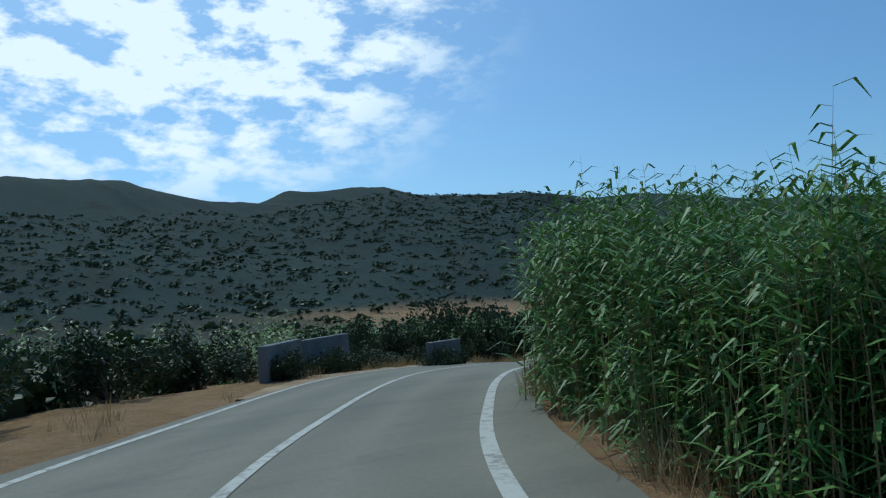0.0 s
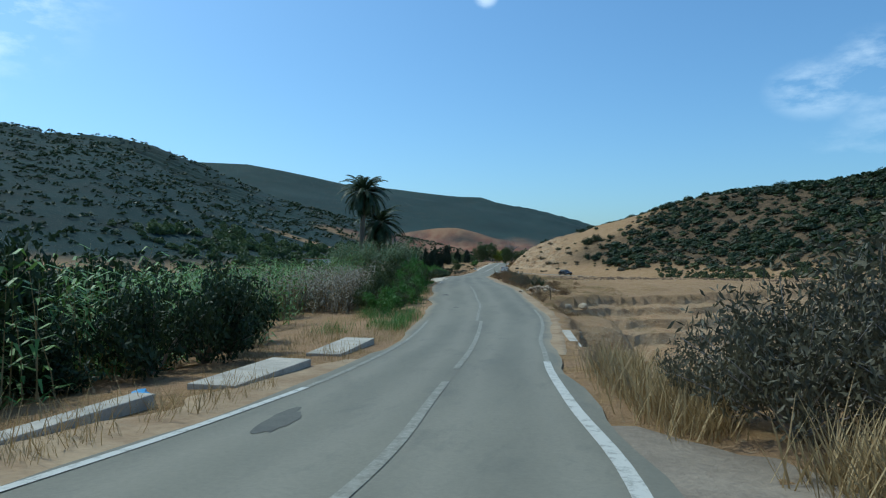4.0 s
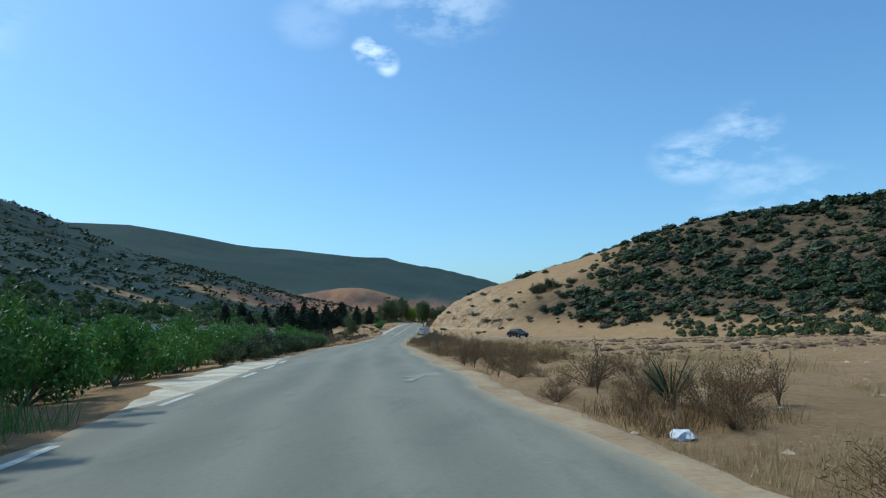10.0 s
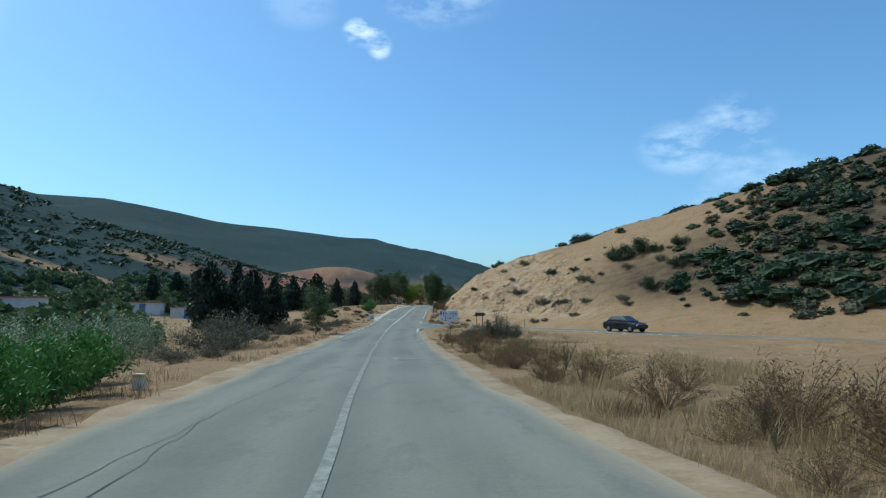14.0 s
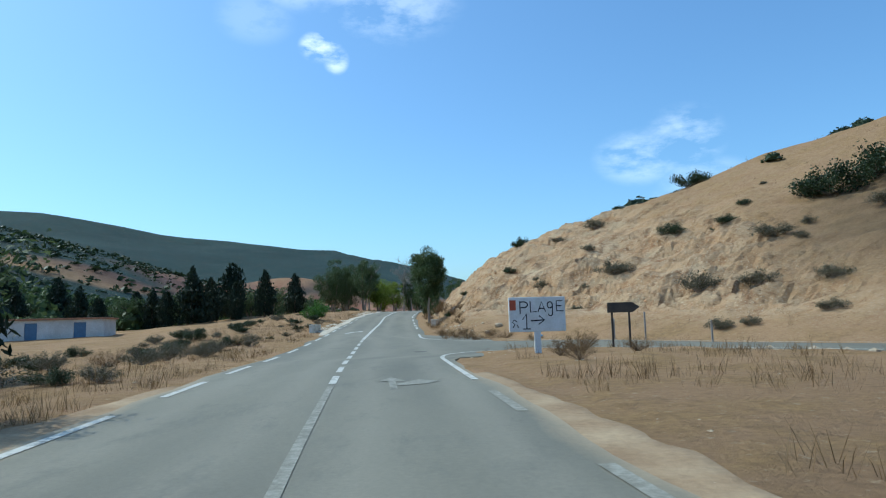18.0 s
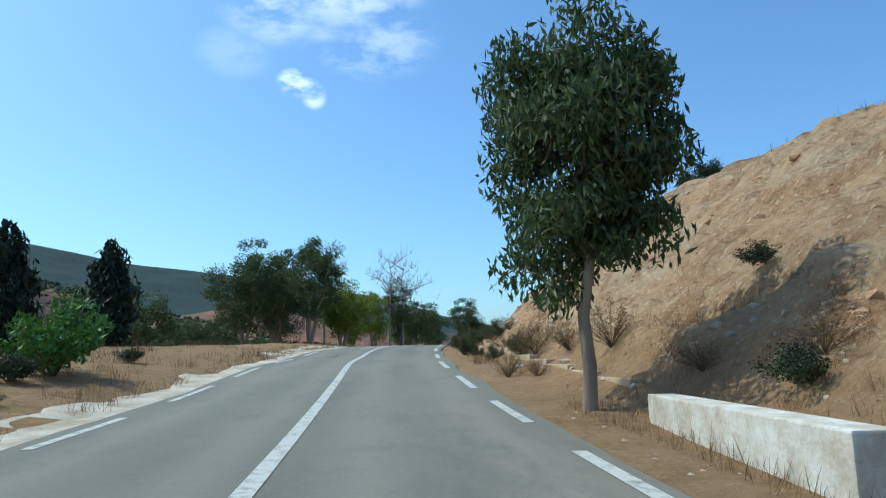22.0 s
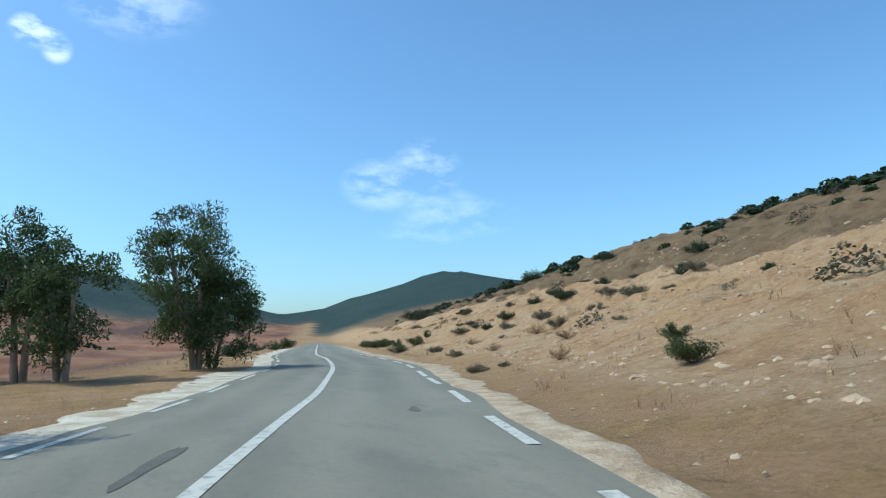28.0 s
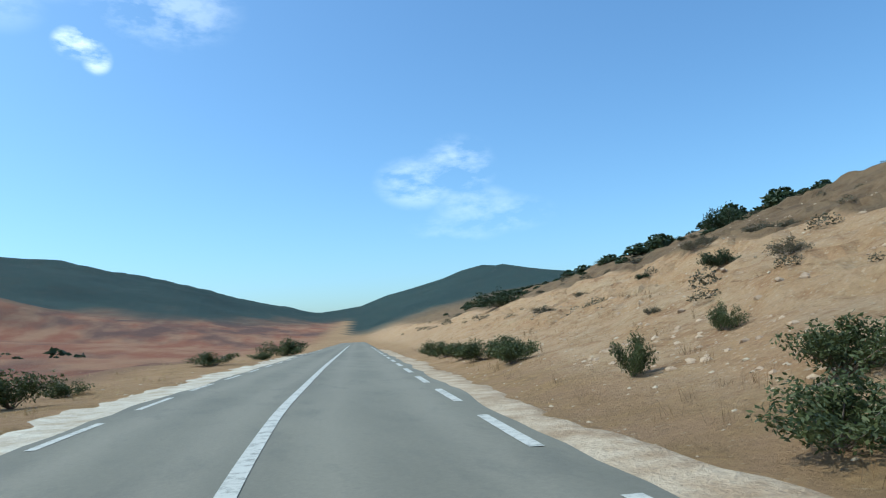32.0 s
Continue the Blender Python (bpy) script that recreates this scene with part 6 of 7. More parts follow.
def crown_tree(r, height, radius, low, stems, tips_n, trunk_r, lean):
    """Stems that fork into limbs reaching points spread through an uneven crown."""
    limbs, nodes = [], []
    k = np.linspace(0, 1, 8)[:, None]
    for j in range(stems):
        a = 6.28 * j / stems + r.uniform(-0.5, 0.5)
        out = radius * (0.42 if stems > 1 else 0.1) * r.uniform(0.6, 1.2)
        end = np.array([lean[0] * height + out * math.cos(a), lean[1] * height + out * math.sin(a), height * r.uniform(0.72, 0.86)])
        pts = end * [1, 1, 0] * k**1.3 + end * [0, 0, 1] * k + r.normal(0, 0.02 * height, (8, 3)) * [1, 1, 0] * k * (1 - 0.5 * k) + [0.12 * math.cos(a), 0.12 * math.sin(a), 0]
        limbs.append(tube(pts, trunk_r * (1.15 - 0.95 * k[:, 0]) / stems**0.3, 8))
        nodes += list(pts[2:])
    way = r.normal(0, 1, (tips_n, 3))
    way /= np.linalg.norm(way, axis=1)[:, None]
    az, ph = np.arctan2(way[:, 1], way[:, 0]), r.uniform(0, 6.28, 3)
    lobes = 1 + 0.20 * np.sin(2 * az + ph[0]) + 0.16 * np.sin(3 * az + 2.5 * way[:, 2] + ph[1]) + 0.12 * np.sin(5 * way[:, 2] * 2 + ph[2])
    reach = r.uniform(0.25, 1.0, tips_n) ** 0.45 * lobes * 0.92
    mid, half = (low + height) / 2, (height - low) / 2
    tips = np.stack([lean[0] * height * 0.75 + way[:, 0] * radius * reach, lean[1] * height * 0.75 + way[:, 1] * radius * reach, mid + way[:, 2] * half * np.minimum(reach, 1.02)], -1)
    tips = tips[np.argsort(np.hypot(tips[:, 0], tips[:, 1]))]
    for tip in tips:
        have = np.array(nodes)
        gap = np.linalg.norm(have - tip, axis=1)
        start = have[np.argmin(gap + 1.1 * np.maximum(0, have[:, 2] - tip[2] + 0.35 * gap))]
        ln = float(np.linalg.norm(tip - start))
        u = np.linspace(0, 1, 5)[:, None]
        pts = start + (tip - start) * u + np.array([0, 0, 0.16 * ln]) * np.sin(np.pi * u) + r.normal(0, 0.035 * ln, (5, 3)) * np.sin(np.pi * u)
        limbs.append(tube(pts, (0.012 + 0.016 * ln) * (1.1 - 0.85 * u[:, 0]), 5))
        nodes += [pts[2], pts[3], tip]
    return join(limbs), tips


def eucalyptus(x, y, height, radius, seed, leaves, leaf=EUC, label="", low=0.8, stems=3, tips_n=90, size=0.5, lean=(0, 0), trunk=0.16, droop=0.6, ll=0.22):
    r = np.random.default_rng(seed)
    wood, tips = crown_tree(r, height, radius, low, stems, tips_n, trunk, lean)
    crown_ = crown_leaves(r, tips, leaves, size, ll, 0.062 * ll / 0.22, droop, 0.8)
    return tree("eucalyptus_tree", on_land(x, y, 0.1), 0.0, wood, crown_, PALEBARK, leaf, label, "eucalyptus trees")


eucalyptus(-63.05, 285.4, 7.4, 1.72, 11, 24000, EUC, "single eucalyptus with hanging leaves and a slim leaning trunk", 1.9, 1, 100, 0.42, (0.01, 0.0), 0.12, 0.9)
for x, y, h, w, seed, leaf, low, stems in ((-72.9, 321.5, 7.6, 2.6, 12, EUC, 1.6, 3), (-75.8, 324.0, 8.3, 3.0, 13, EUC, 1.2, 3), (-77.4, 321.3, 6.4, 2.4, 14, EUC, 0.8, 3), (-71.0, 325.0, 4.7, 1.9, 15, EUCYELLOW, 0.9, 2), (-77.0, 329.0, 7.2, 2.8, 16, EUC, 0.6, 2)):
    eucalyptus(x, y, h, w, seed, 16000, leaf, "spreading roadside eucalyptus with several pale limbs" if leaf is EUC else "yellow-green young eucalyptus among taller trees", low, stems, 95, 0.5)
for x, y, h, w, seed, leaf in ((-67.0, 340.0, 7.3, 1.4, 18, EUC), (-69.3, 337.0, 5.6, 1.6, 19, EUCYELLOW), (-71.4, 338.0, 4.8, 1.6, 20, EUCYELLOW), (-65.4, 343.5, 5.0, 1.5, 21, EUC), (-64.0, 351.5, 5.4, 1.6, 22, EUC)):
    eucalyptus(x, y, h, w, seed, 9000, leaf, "slender green eucalyptus beside bare trees" if leaf is EUC else "low yellow-green eucalyptus beside the verge", 0.7, 2, 60, 0.42)
eucalyptus(-57.3, 374.2, 8.6, 2.6, 23, 15000, EUC, "tall dark eucalyptus with a full uneven crown at the road edge", 1.2, 3, 80, 0.5, (-0.10, -0.02), 0.2)
eucalyptus(-56.5, 374.9, 5.4, 2.3, 28, 16000, EUC, "low dark eucalyptus growing against the taller tree", 0.4, 2, 80, 0.5, (0.05, 0.0), 0.12)
eucalyptus(-63.6, 369.0, 6.9, 1.5, 24, 7500, EUC, "thin-crowned eucalyptus with bare forks", 1.6, 2, 42, 0.42)
eucalyptus(-62.0, 367.0, 5.3, 1.5, 25, 7500, EUC, "small dark roadside eucalyptus with a low crown", 0.8, 2, 50, 0.42)
eucalyptus(-66.5, 371.5, 6.0, 2.0, 26, 9000, EUC, "dark roadside eucalyptus with a low crown", 0.5, 2, 60, 0.45)
for k in range(14):
    rr = np.random.default_rng(500 + k)
    s_, d_ = rr.uniform(268, 300), rr.uniform(-32, -19)
    q_ = at(s_, d_)
    eucalyptus(float(q_[0]), float(q_[1]), float(rr.uniform(3.4, 4.8)), 2.2, 520 + k, 5000, EUC, "low grey-green tree in the roadside grove", 0.4, 2, 50, 0.45, ll=0.28)


def bare_tree(x, y, height, seed, label):
    r = np.random.default_rng(seed)
    wood, tips = limb_tree(r, height, height * 0.33, 0.11, ((6, 0), (5, 0)), 0.35)
    root = new("bare_tree")
    twigs = [wood]
    for t_ in tips[:: 2]:
        for _ in range(3):
            w_ = r.normal(0, 0.25, 3) + [0, 0, 0.55]
            twigs.append(tube(np.array([t_, t_ + w_ * 0.6, t_ + w_ * 1.2 + r.normal(0, 0.06, 3)]), [0.014, 0.01, 0.003], 3))
    solid("trunk", *join(twigs), DEADWOOD, root, True)
    root.matrix_basis = Matrix.Translation(on_land(x, y, 0.1))
    tagged(root, label, "tree")


bare_tree(-67.9, 339.2, 10.0, 31, "leafless grey tree with upright bare branches")
bare_tree(-66.6, 339.6, 9.6, 32, "leafless grey tree with upright bare branches")
bare_tree(-73.0, 330.0, 8.0, 33, "leafless grey tree behind the eucalyptus")


def cypress_form(seed, cards):
    """A dark column of upright sprays, uneven in outline."""
    r = np.random.default_rng(seed)
    u = r.uniform(0.04, 1, cards) ** 0.85
    a = r.uniform(0, 6.28, cards)
    rad = (0.17 * np.sin(np.pi * np.clip(u * 0.85 + 0.16, 0, 1)) ** 0.55 + 0.012) * (1 + 0.38 * np.sin(7 * u + 2 * a + seed) * np.sin(13 * u + a) + 0.15 * r.normal(0, 1, cards))
    rr = rad * r.uniform(0.4, 1.08, cards)
    u = np.clip(u * (0.86 + 0.16 * np.sin(2 * a + seed)), 0.02, 1)
    c = np.stack([rr * np.cos(a), rr * np.sin(a), u], -1)
    return leaf_cards(c, 0.075, 0.022, -1.1, r), tube([(0, 0, 0), (0, 0, 0.3), (0, 0, 0.9)], [0.022, 0.018, 0.004], 6)


CYPS = [cypress_form(120 + k, 2600) for k in range(3)]
CYP_MADE = {}


def cypress(x, y, height, wide, k):
    place, turn = on_land(x, y, 0.1), 1.7 * k
    m = Matrix.Translation(place) @ Matrix.Rotation(turn, 4, "Z") @ Matrix.Diagonal((height * wide, height * wide, height, 1))
    if k % 3 in CYP_MADE:
        ob = copy_thing(CYP_MADE[k % 3], Matrix.Identity(4))
    else:
        ob = new("cypress_tree")
        solid("crown", *CYPS[k % 3][0], CYPRESS, ob)
        solid("trunk", *CYPS[k % 3][1], BARK, ob, True)
        tagged(ob, "dark green cypress in a roadside group", "tree", "cypresses")
        CYP_MADE[k % 3] = ob
    ob.matrix_basis = m


CYP = [(-78.0, 240.0, 6.2, 1.25), (-80.0, 241.5, 7.0, 1.15), (-82.5, 240.5, 6.8, 1.25), (-76.6, 242.5, 5.6, 1.15), (-84.5, 243.5, 6.6, 1.15), (-104.5, 302.5, 5.4, 1.3), (-108.0, 304.0, 6.2, 1.2), (-111.5, 301.5, 5.0, 1.35), (-115.0, 305.0, 6.6, 1.2), (-119.0, 303.0, 5.6, 1.3), (-79.6, 305.0, 5.0, 1.25), (-88.0, 299.6, 5.2, 1.17), (-90.5, 300.5, 6.8, 1.30), (-85.5, 301.0, 4.5, 1.17), (-82.5, 302.0, 5.6, 1.17),
       (-93.0, 299.5, 4.1, 1.30), (-95.5, 301.5, 5.0, 1.43), (-87.0, 304.0, 6.8, 1.30), (-98.0, 303.0, 4.6, 1.30), (-101.0, 300.0, 4.1, 1.43), (-92.0, 306.0, 4.1, 1.30)]
for k, (x, y, h, w) in enumerate(CYP):
    cypress(x, y, h, w, k)
g = shrub_form(np.random.default_rng(140), 2600, 1.0, 1.0, 0.12, 0.05, 12, 0.45)
bush_thing("bright_bush", g, BRIGHT, BARK, "rounded bright green bush below the road", on_land(-74.4, 290.5, 0.05), 0.4, (1.5, 1.5, 1.9))
wood, tips = limb_tree(np.random.default_rng(141), 3.8, 1.4, 0.07, ((7, 0), (4, 0)), 0.12)
tree("young_tree", on_land(-69.8, 232.2, 0.05), 0.0, wood, crown_leaves(np.random.default_rng(142), tips, 7000, 0.42, 0.16, 0.05, 0.2), BARK, EUC, "young thin-leaved tree at the dirt turnout")
for k, (s, d) in enumerate(((99.5, 4.6), (83.5, 4.5), (84.3, 5.2))):
    fan = [turned(blade(0.75, 0.05, 0.12), float(RNG.uniform(0, 6.28)), (0, 0, 0.05)) for _ in range(70)]
    fan = [(np.stack([v_[:, 0] * 0.75, v_[:, 1] * 0.75, v_[:, 2] * float(RNG.uniform(0.7, 1.5))], -1), f_) for v_, f_ in fan]
    ob = solid("fan_palm", *join(fan), PALMLEAF)
    ob.location = Vector(put(s, d, 0.02))
    tagged(ob, "low spiky dwarf fan palm on the verge", "plant", "dwarf palms")


# ---- built things ----
def standing(name, pieces, place, turn, label, category, group=""):
    """A thing from boxes: (part, x0, x1, y0, y1, z0, z1, bevel, material)."""
    root = new(name)
    for pname, x0, x1, y0, y1, z0, z1, bev, mat in pieces:
        part(pname, box(x0, x1, y0, y1, z0, z1, bev), mat, root)
    root.matrix_basis = Matrix.Translation(place) @ Matrix.Rotation(turn, 4, "Z")
    return tagged(root, label, category, group)


def along_wall(name, a, b, width, base_z, top_z, mat, label, category, cap=None):
    """A low wall between two places of the plan."""
    (x0, y0), (x1, y1) = a, b
    ln, turn = math.hypot(x1 - x0, y1 - y0), math.atan2(y1 - y0, x1 - x0)
    pieces = [("body", 0, ln, -width / 2, width / 2, base_z, top_z - (0.09 if cap else 0), 0.025, mat)]
    if cap:
        pieces.append(("coping", -0.04, ln + 0.04, -width / 2 - 0.05, width / 2 + 0.05, top_z - 0.09, top_z, 0.02, cap))
    return standing(name, pieces, Vector((x0, y0, 0)), turn, label, category)


# walls on the river side of the first bend
along_wall("roadside_wall", (-41.2, 53.1), (-42.9, 56.2), 0.3, 0.7, 2.75, WALLCOAT, "grey rendered wall panel among dark bushes", "wall")
along_wall("roadside_wall", (-40.4, 58.3), (-40.7, 60.2), 0.3, 0.6, 2.2, WALLCOAT, "grey rendered wall panel among dark bushes", "wall")
along_wall("roadside_wall", (-38.6, 50.2), (-40.6, 52.6), 0.3, 0.9, 2.85, WALLCOAT, "grey rendered wall panel among dark bushes", "wall")
# culvert parapets
for (s0, d0), (s1, d1) in (((40.9, -4.05), (44.0, -3.75)), ((46.2, -3.75), (49.8, -3.7))):
    a, b = at(s0, d0), at(s1, d1)
    along_wall("culvert_parapet", a[:2], b[:2], 0.9, float(a[2]) - 0.9, float(b[2]) + 0.16, CONCRETE, "low sun-bleached concrete parapet beside the road", "parapet")
for s0, s1 in ((33.5, 36.2), (36.3, 39.2)):
    a, b = at(s0, -4.7), at(s1, -4.2)
    along_wall("kerb_block", a[:2], b[:2], 0.35, float(b[2]) - 0.6, float(b[2]) + 0.16, CONCRETE, "long concrete kerb block edging the road", "kerb")
a, b = at(46, 2.9), at(56, 2.95)
along_wall("culvert_kerb", a[:2], b[:2], 0.3, float(b[2]) - 0.9, float(b[2]) + 0.05, CONCRETE, "worn concrete edge above the wadi", "kerb")
# parapets further on
along_wall("parapet", (-62.25, 283.9), (-62.5, 278.9), 0.42, -1.6, 0.04, WHITEWASH, "low parapet with flaking whitewash beside the rock cut", "parapet")
along_wall("parapet", (-71.3, 271.6), (-71.6, 275.7), 0.45, -1.8, -0.12, WHITEWASH, "low whitewashed parapet on the river side", "parapet")
# drain along the foot of the cut
DRAIN = two_tone("sandy_concrete", (0.48, 0.37, 0.24), (0.37, 0.28, 0.18), 1.4, 16, 0.92, 0.4, 0.02)
sd_ = np.arange(253.5, 278.5, 2.0)
for k in range(len(sd_) - 1):
    p0, p1 = at(sd_[k], np.interp(sd_[k], *LINE_R) + 2.55), at(sd_[k + 1] - 0.004, np.interp(sd_[k + 1], *LINE_R) + 2.55)
    along_wall("drain_kerb", p0[:2], p1[:2], 0.3, float(p0[2]) - 0.5, float(p0[2]) + 0.42, DRAIN, "sand-coloured concrete kerb of the drain below the rock cut", "kerb")["group"] = "drain kerbs"
# kilometre stone
ks = put(156.2, -4.9, 0.05)
km = new("kilometre_stone")
bm_ = box(-0.17, 0.17, -0.11, 0.11, 0, 0.52, 0.03)
for w in bm_.verts:
    if w.co.z > 0.4:
        w.co.x *= 0.85
part("block", bm_, WHITEWASH, km)
bm_ = box(-0.155, 0.155, -0.118, 0.118, 0.40, 0.50, 0.02)
part("painted_cap", bm_, two_tone("faded_yellow_paint", (0.62, 0.45, 0.10), (0.50, 0.36, 0.12), 6, 30), km, "faded yellow band")
km.matrix_basis = Matrix.Translation(Vector(ks)) @ Matrix.Rotation(heading(156), 4, "Z") @ Matrix.Scale(0.72, 4)
tagged(km, "small white kilometre stone on the verge", "milestone")

# hand-painted board
BOARD = two_tone("white_board_paint", (0.70, 0.70, 0.68), (0.58, 0.57, 0.53), 3, 20, 0.8, 0.2, 0.01)
INK, _, ib = material("black_brush_paint", 0.6, 0.3)
ib.inputs["Base Color"].default_value = (0.012, 0.012, 0.014, 1)
REDINK = two_tone("red_brush_paint", (0.40, 0.09, 0.05), (0.30, 0.08, 0.05), 8, 40)
sign = new("direction_board")
part("panel", box(-0.82, 0.82, -0.06, 0.06, 1.02, 1.98, 0.02), BOARD, sign, "thick white-painted panel")
part("post", box(-0.12, 0.10, -0.05, 0.05, -0.5, 1.2, 0.02), BOARD, sign, "white-painted concrete post")
part("red_patch", box(-0.80, -0.62, -0.068, -0.055, 1.62, 1.90, 0.0), REDINK, sign, "red painted patch")


def brush(name, strokes, width, mat, parent):
    """Strokes of a brush on the board's face, as thin raised bands."""
    pieces = []
    for st in strokes:
        pts = np.array([(x, -0.0665, z) for x, z in st])
        way = np.gradient(pts, axis=0)
        way /= np.linalg.norm(way, axis=1)[:, None]
        nrm = np.stack([-way[:, 2], 0 * way[:, 0], way[:, 0]], -1) * width / 2
        v_ = np.concatenate([(pts + nrm)[:, None], (pts - nrm)[:, None]], 1).reshape(-1, 3)
        pieces.append((v_, np.array([(2 * i, 2 * i + 1, 2 * i + 3, 2 * i + 2) for i in range(len(pts) - 1)])))
    return solid(name, *join(pieces), mat, parent)


def arc(cx, cz, rx, rz, a0, a1, n=9):
    return [(cx + rx * math.cos(radians(t)), cz + rz * math.sin(radians(t))) for t in np.linspace(a0, a1, n)]


brush("letter_p", [[(-0.50, 1.52), (-0.50, 1.86)], [(-0.52, 1.85), (-0.38, 1.85)] + arc(-0.38, 1.77, 0.10, 0.08, 80, -80) + [(-0.48, 1.69)]], 0.032, INK, sign)
brush("letter_l", [[(-0.20, 1.86), (-0.20, 1.56), (-0.02, 1.58)]], 0.032, INK, sign)
brush("letter_a", [[(0.02, 1.56), (0.13, 1.84), (0.24, 1.56)], [(0.07, 1.66), (0.20, 1.66)]], 0.032, INK, sign)
brush("letter_g", [arc(0.37, 1.75, 0.075, 0.085, 10, 370, 13), [(0.445, 1.76), (0.44, 1.52)] + arc(0.38, 1.52, 0.06, 0.07, 0, -170, 7)], 0.032, INK, sign)
brush("letter_e", [[(0.74, 1.86), (0.56, 1.86), (0.56, 1.58), (0.76, 1.58)], [(0.56, 1.72), (0.71, 1.72)]], 0.032, INK, sign)
brush("figure_one", [[(-0.44, 1.36), (-0.32, 1.52), (-0.32, 1.10)], [(-0.43, 1.10), (-0.21, 1.10)]], 0.03, INK, sign)
brush("arrow_stroke", [[(-0.20, 1.32), (0.20, 1.34)], [(0.04, 1.46), (0.20, 1.34), (0.02, 1.22)]], 0.034, INK, sign)
brush("script_stroke", [[(-0.60, 1.30), (-0.68, 1.36), (-0.74, 1.28), (-0.66, 1.24), (-0.72, 1.14)], [(-0.60, 1.22), (-0.56, 1.14)]], 0.028, INK, sign)
for child in sign.children:
    if not child.name.startswith("post"):
        child.matrix_basis = Matrix.Translation((0, 0, 1.98)) @ Matrix.Diagonal((1.17, 1, 1.2, 1)) @ Matrix.Translation((0, 0, -1.98))
sp = on_land(-58.85, 245.0)
sign.matrix_basis = Matrix.Translation((sp.x, sp.y, max(sp.z, -1.45) - 0.12)) @ Matrix.Rotation(radians(5), 4, "Z")
tagged(sign, "hand-painted white board reading PLAGE with a black arrow", "road sign")

# arrow sign seen from behind
BROWN = two_tone("dark_rusted_sheet", (0.075, 0.06, 0.045), (0.05, 0.042, 0.036), 4, 30, 0.7, 0.2, 0.01)
rusty = new("arrow_sign")
b = bmesh.new()
pts = [(-0.52, 1.28), (0.36, 1.28), (0.62, 1.46), (0.36, 1.64), (-0.52, 1.64)]
front = [b.verts.new((x, -0.015, z)) for x, z in pts]
backs = [b.verts.new((x, 0.015, z)) for x, z in pts]
b.faces.new(front)
b.faces.new(backs[::-1])
for k in range(5):
    b.faces.new((front[k], backs[k], backs[(k + 1) % 5], front[(k + 1) % 5]))
part("blade", b, BROWN, rusty, "dark arrow-shaped sheet")
for x in (-0.36, 0.24):
    part("post", box(x - 0.035, x + 0.035, 0.016, 0.08, -0.4, 1.62, 0.008), BROWN, rusty)
rp = on_land(-55.6, 246.4)
rusty.matrix_basis = Matrix.Translation((rp.x, rp.y, max(rp.z, -1.5) - 0.05)) @ Matrix.Rotation(radians(-6), 4, "Z")
tagged(rusty, "dark arrow-shaped road sign on two posts", "road sign")
for k, (x, y, h) in enumerate(((-52.4, 254.2, 1.3), (-53.6, 255.2, 1.0), (-50.6, 250.9, 0.9))):
    ob = part("marker_stake", box(-0.035, 0.035, -0.035, 0.035, -0.2, h, 0.01), DEADWOOD)
    ob.location = on_land(x, y)
    tagged(ob, "thin weathered stake at the lane edge", "stake", "stakes")

# low white houses below the road
PLASTER = two_tone("white_plaster", (0.56, 0.55, 0.52), (0.44, 0.43, 0.40), 0.8, 12, 0.9, 0.2, 0.01)
BLUE = two_tone("blue_paint", (0.10, 0.18, 0.28), (0.09, 0.15, 0.24), 2, 14, 0.6)
TILE = two_tone("clay_roof", (0.33, 0.17, 0.10), (0.24, 0.13, 0.08), 2, 14)


def house(x, y, turn, ln, depth, h, label, doors=(0.3, 0.7)):
    root = new("low_house")
    t_ = 0.25
    gaps = sorted((u * ln - ln / 2 - 0.5, u * ln - ln / 2 + 0.5) for u in doors)
    edges = [-ln / 2] + [e for g_ in gaps for e in g_] + [ln / 2]
    for k in range(0, len(edges), 2):
        part("front_wall", box(edges[k], edges[k + 1], -depth / 2, -depth / 2 + t_, -0.6, h, 0.01), PLASTER, root)
    for a0, a1 in gaps:
        part("lintel", box(a0, a1, -depth / 2 + 0.003, -depth / 2 + t_, 2.05, h, 0.0), PLASTER, root)
        part("door", box(a0, a1, -depth / 2 + 0.08, -depth / 2 + 0.14, -0.2, 2.05, 0.0), BLUE, root, "blue painted door")
    part("back_wall", box(-ln / 2, ln / 2, depth / 2 - t_, depth / 2, -0.6, h, 0.01), PLASTER, root)
    for sx in (-1, 1):
        part("end_wall", box(sx * (ln / 2 - t_ / 2) - t_ / 2 + 0.002, sx * (ln / 2 - t_ / 2) + t_ / 2 - 0.002, -depth / 2 + t_, depth / 2 - t_, -0.6, h, 0.01), PLASTER, root)
    part("roof", box(-ln / 2 - 0.2, ln / 2 + 0.2, -depth / 2 - 0.2, depth / 2 + 0.2, h, h + 0.16, 0.02), TILE, root, "flat clay-coloured roof slab")
    part("wall_band", box(-ln / 2 - 0.004, ln / 2 + 0.004, -depth / 2 - 0.012, -depth / 2 - 0.003, -0.5, 0.0, 0.0), BLUE, root, "blue painted base band")
    root.matrix_basis = Matrix.Translation(on_land(x, y, 0.55)) @ Matrix.Rotation(turn, 4, "Z")
    tagged(root, label, "house", "low houses")


house(-99.0, 284.0, 0.25, 13, 5, 2.3, "long low white house with blue doors", (0.2, 0.55, 0.85))
house(-113.0, 285.0, 0.2, 9, 5, 2.2, "low white house with a blue base band", (0.35, 0.7))
house(-119.0, 262.0, 0.3, 9, 5, 2.2, "low white outbuilding with a clay-coloured roof", (0.5,))


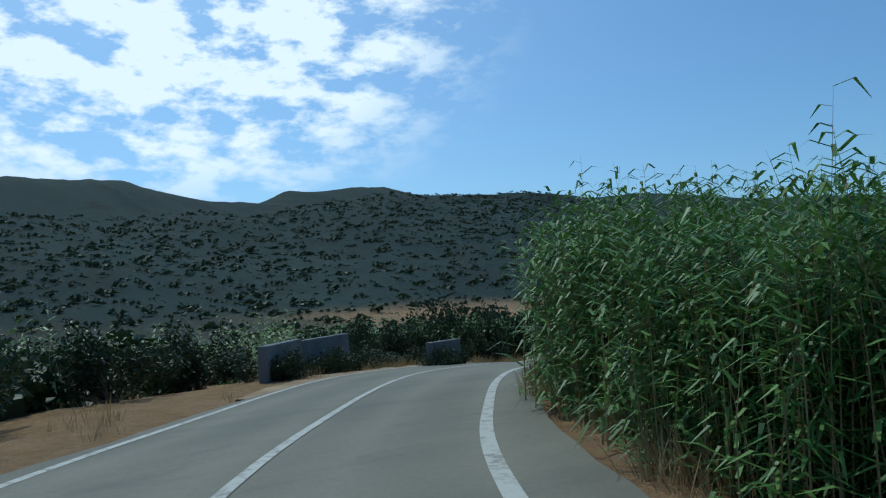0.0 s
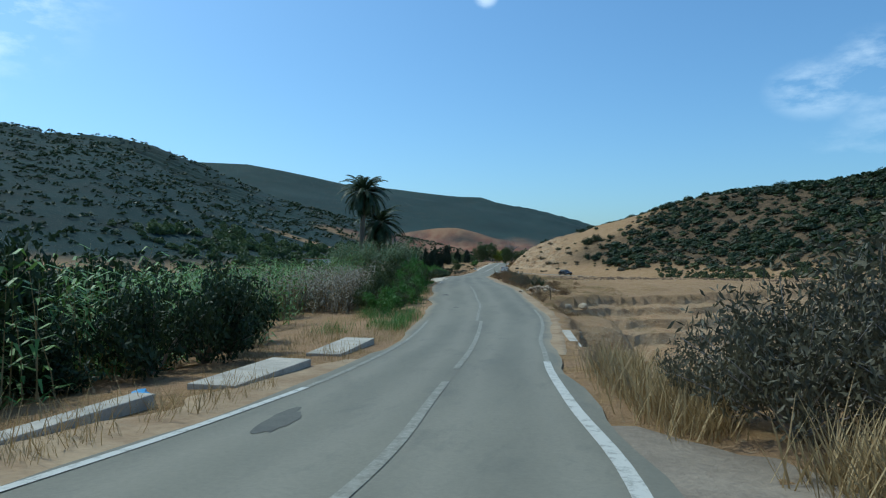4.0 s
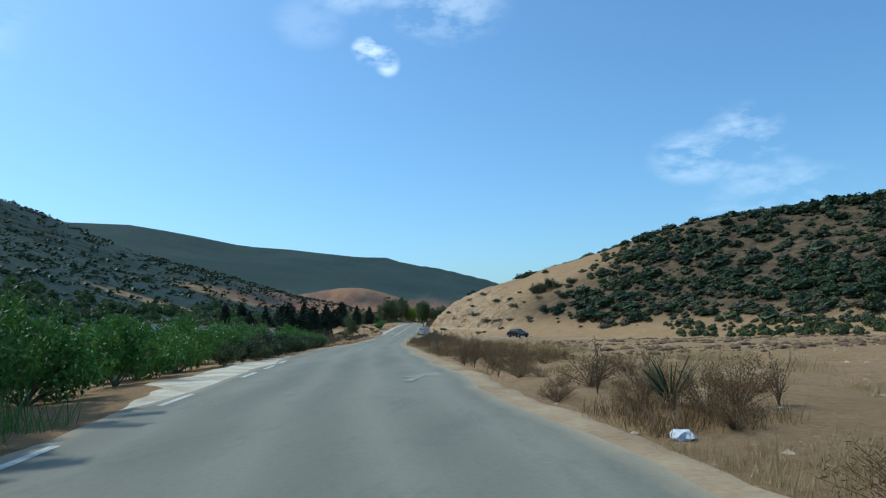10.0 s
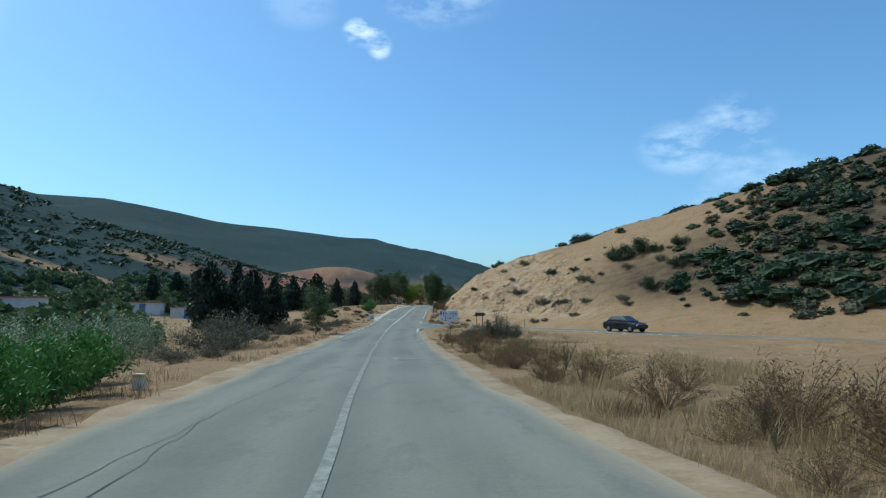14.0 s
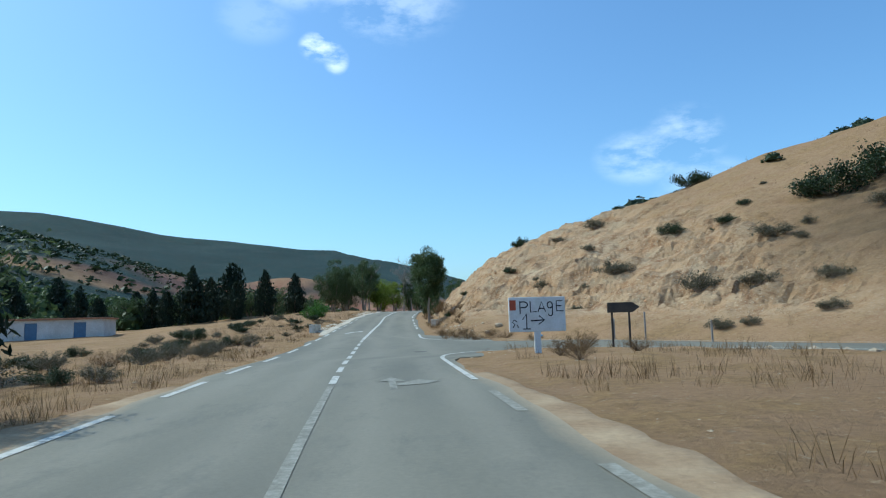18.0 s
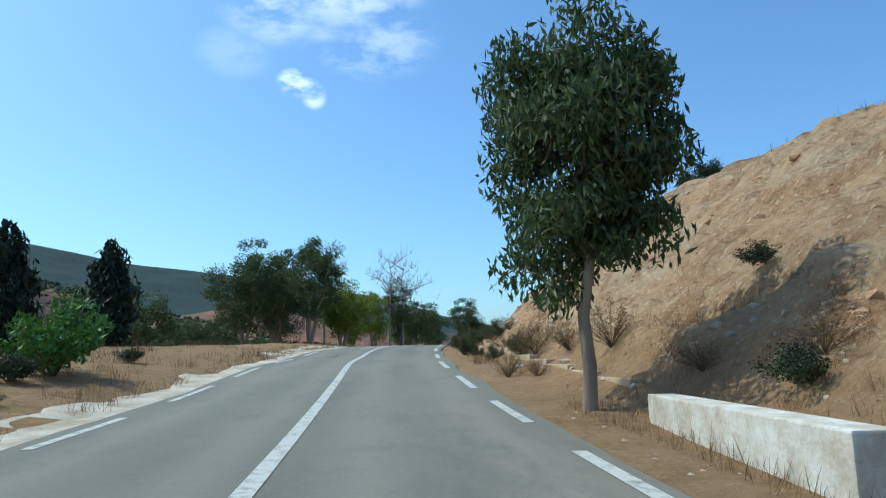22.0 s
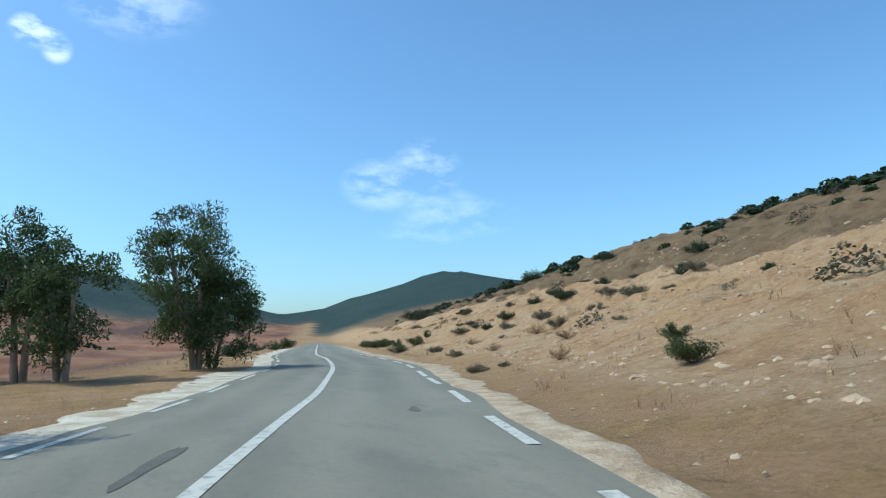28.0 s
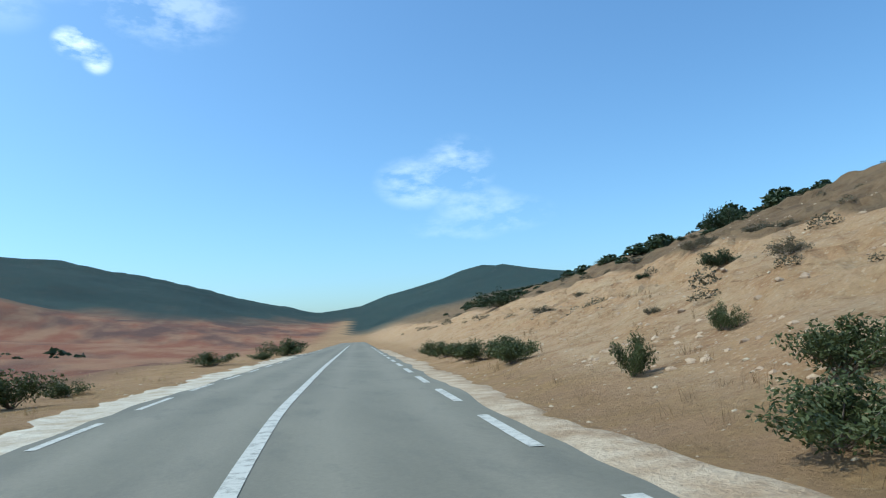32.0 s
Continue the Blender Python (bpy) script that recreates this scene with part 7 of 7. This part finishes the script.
# ---- the black car on the lane ----
CARPAINT, _, cb = material("black_car_paint", 0.25, 0.6)
cb.inputs["Base Color"].default_value = (0.012, 0.013, 0.015, 1)
GLASS, _, gb_ = material("dark_car_glass", 0.05, 0.8)
gb_.inputs["Base Color"].default_value = (0.02, 0.025, 0.03, 1)
TYRE, _, tb_ = material("tyre_rubber", 0.85, 0.2)
tb_.inputs["Base Color"].default_value = (0.018, 0.018, 0.018, 1)
RIM, _, rb_ = material("alloy_rim", 0.35, 0.5)
rb_.inputs["Base Color"].default_value, rb_.inputs["Metallic"].default_value = (0.4, 0.4, 0.42, 1), 1.0
LAMP, _, lb_ = material("red_lamp_lens", 0.3, 0.5)
lb_.inputs["Base Color"].default_value = (0.35, 0.02, 0.02, 1)
CLEAR, _, cl_ = material("clear_lamp_lens", 0.2, 0.5)
cl_.inputs["Base Color"].default_value = (0.6, 0.62, 0.64, 1)


def loft(sections, mat, name, parent, label=""):
    """A body through cross-sections: (y, half width, bottom, top, tuck)."""
    b = bmesh.new()
    rings = []
    for y, hw, z0, z1, tuck in sections:
        prof = [(-hw * 0.92, z0), (-hw, z0 + 0.3 * (z1 - z0)), (-hw * (1 - tuck * 0.4), z0 + 0.75 * (z1 - z0)), (-hw * (1 - tuck), z1), (hw * (1 - tuck), z1), (hw * (1 - tuck * 0.4), z0 + 0.75 * (z1 - z0)), (hw, z0 + 0.3 * (z1 - z0)), (hw * 0.92, z0)]
        rings.append([b.verts.new((x, y, z)) for x, z in prof])
    for r0, r1 in zip(rings, rings[1:]):
        for k in range(8):
            b.faces.new((r0[k], r0[(k + 1) % 8], r1[(k + 1) % 8], r1[k]))
    b.faces.new(rings[0][::-1])
    b.faces.new(rings[-1])
    bmesh.ops.recalc_face_normals(b, faces=b.faces)
    bmesh.ops.bevel(b, geom=list(b.edges), offset=0.03, segments=2, affect="EDGES", profile=0.6)
    return part(name, b, mat, parent, label)


def car(place, turn, label):
    root = new("car")
    loft([(-2.05, 0.74, 0.38, 0.78, 0.06), (-1.9, 0.82, 0.26, 0.92, 0.06), (-1.0, 0.86, 0.24, 0.95, 0.05), (0.7, 0.86, 0.24, 0.93, 0.05), (1.7, 0.82, 0.26, 0.80, 0.08), (2.0, 0.72, 0.36, 0.66, 0.1)], CARPAINT, "body", root)
    loft([(-1.72, 0.66, 0.92, 0.96, 0.1), (-1.2, 0.72, 0.92, 1.40, 0.2), (0.1, 0.72, 0.92, 1.44, 0.2), (0.95, 0.70, 0.90, 0.96, 0.1)], CARPAINT, "roof", root)
    loft([(-1.66, 0.675, 0.95, 0.98, 0.1), (-1.22, 0.735, 0.95, 1.33, 0.17), (0.08, 0.735, 0.95, 1.36, 0.17), (0.9, 0.71, 0.93, 0.97, 0.1)], GLASS, "window_band", root, "dark glass")
    for sx in (-1, 1):
        for y in (-1.25, 1.25):
            b = bmesh.new()
            bmesh.ops.create_cone(b, cap_ends=True, segments=20, radius1=0.31, radius2=0.31, depth=0.2, matrix=Matrix.Translation((sx * 0.76, y, 0.31)) @ Matrix.Rotation(radians(90), 4, "Y"))
            bmesh.ops.bevel(b, geom=[e for e in b.edges if e.is_boundary is False and len(e.link_faces) == 2 and any(len(fc.verts) > 4 for fc in e.link_faces)], offset=0.04, segments=2, affect="EDGES")
            w_ = part("wheel", b, TYRE, root)
            b = bmesh.new()
            bmesh.ops.create_cone(b, cap_ends=True, segments=16, radius1=0.19, radius2=0.17, depth=0.05, matrix=Matrix.Translation((sx * 0.855, y, 0.31)) @ Matrix.Rotation(radians(90 * sx), 4, "Y"))
            part("rim", b, RIM, w_)
        part("tail_lamp", box(sx * 0.64 - 0.12, sx * 0.64 + 0.12, -2.03, -1.93, 0.62, 0.78, 0.02), LAMP, root, "red tail lamp")
        part("headlight", box(sx * 0.58 - 0.14, sx * 0.58 + 0.14, 1.84, 1.96, 0.56, 0.70, 0.02), CLEAR, root, "clear headlight")
        part("mirror", box(sx * 0.90 - 0.08, sx * 0.90 + 0.08, 0.55, 0.67, 0.93, 1.06, 0.02), CARPAINT, root)
    root.matrix_basis = Matrix.Translation(place) @ Matrix.Rotation(turn, 4, "Z")
    tagged(root, label, "car")


cz, _ = ground(np.array([-42.5]), np.array([236.9]), False)
car(Vector((-42.5, 236.9, float(cz[0]) + 0.055)), radians(-144), "black saloon car on the lane below the hill")

# litter
PLASTIC = two_tone("blue_plastic", (0.05, 0.22, 0.45), (0.10, 0.32, 0.55), 9, 60, 0.4)
PALE = two_tone("white_plastic", (0.62, 0.63, 0.64), (0.5, 0.52, 0.55), 9, 60, 0.5)


def litter(s, d, size, mat, seed, label):
    r = np.random.default_rng(seed)
    b = bmesh.new()
    bmesh.ops.create_icosphere(b, subdivisions=2, radius=size)
    for w in b.verts:
        w.co *= float(r.uniform(0.65, 1.2))
        w.co.z *= 0.55
    ob = part("plastic_bag", b, mat)
    ob.location = Vector(put(s, d)) + Vector((0, 0, size * 0.35))
    tagged(ob, label, "litter", "litter")


litter(40.0, -4.75, 0.17, PLASTIC, 1, "crumpled blue plastic bag on the verge")
litter(97.3, 3.6, 0.15, PALE, 2, "crumpled white and blue plastic bag on the verge")
litter(261.5, 4.0, 0.11, PALE, 3, "crumpled white plastic bag in dry weeds")
litter(226.5, 8.8, 0.12, PLASTIC, 4, "crumpled blue plastic bag below the cut")
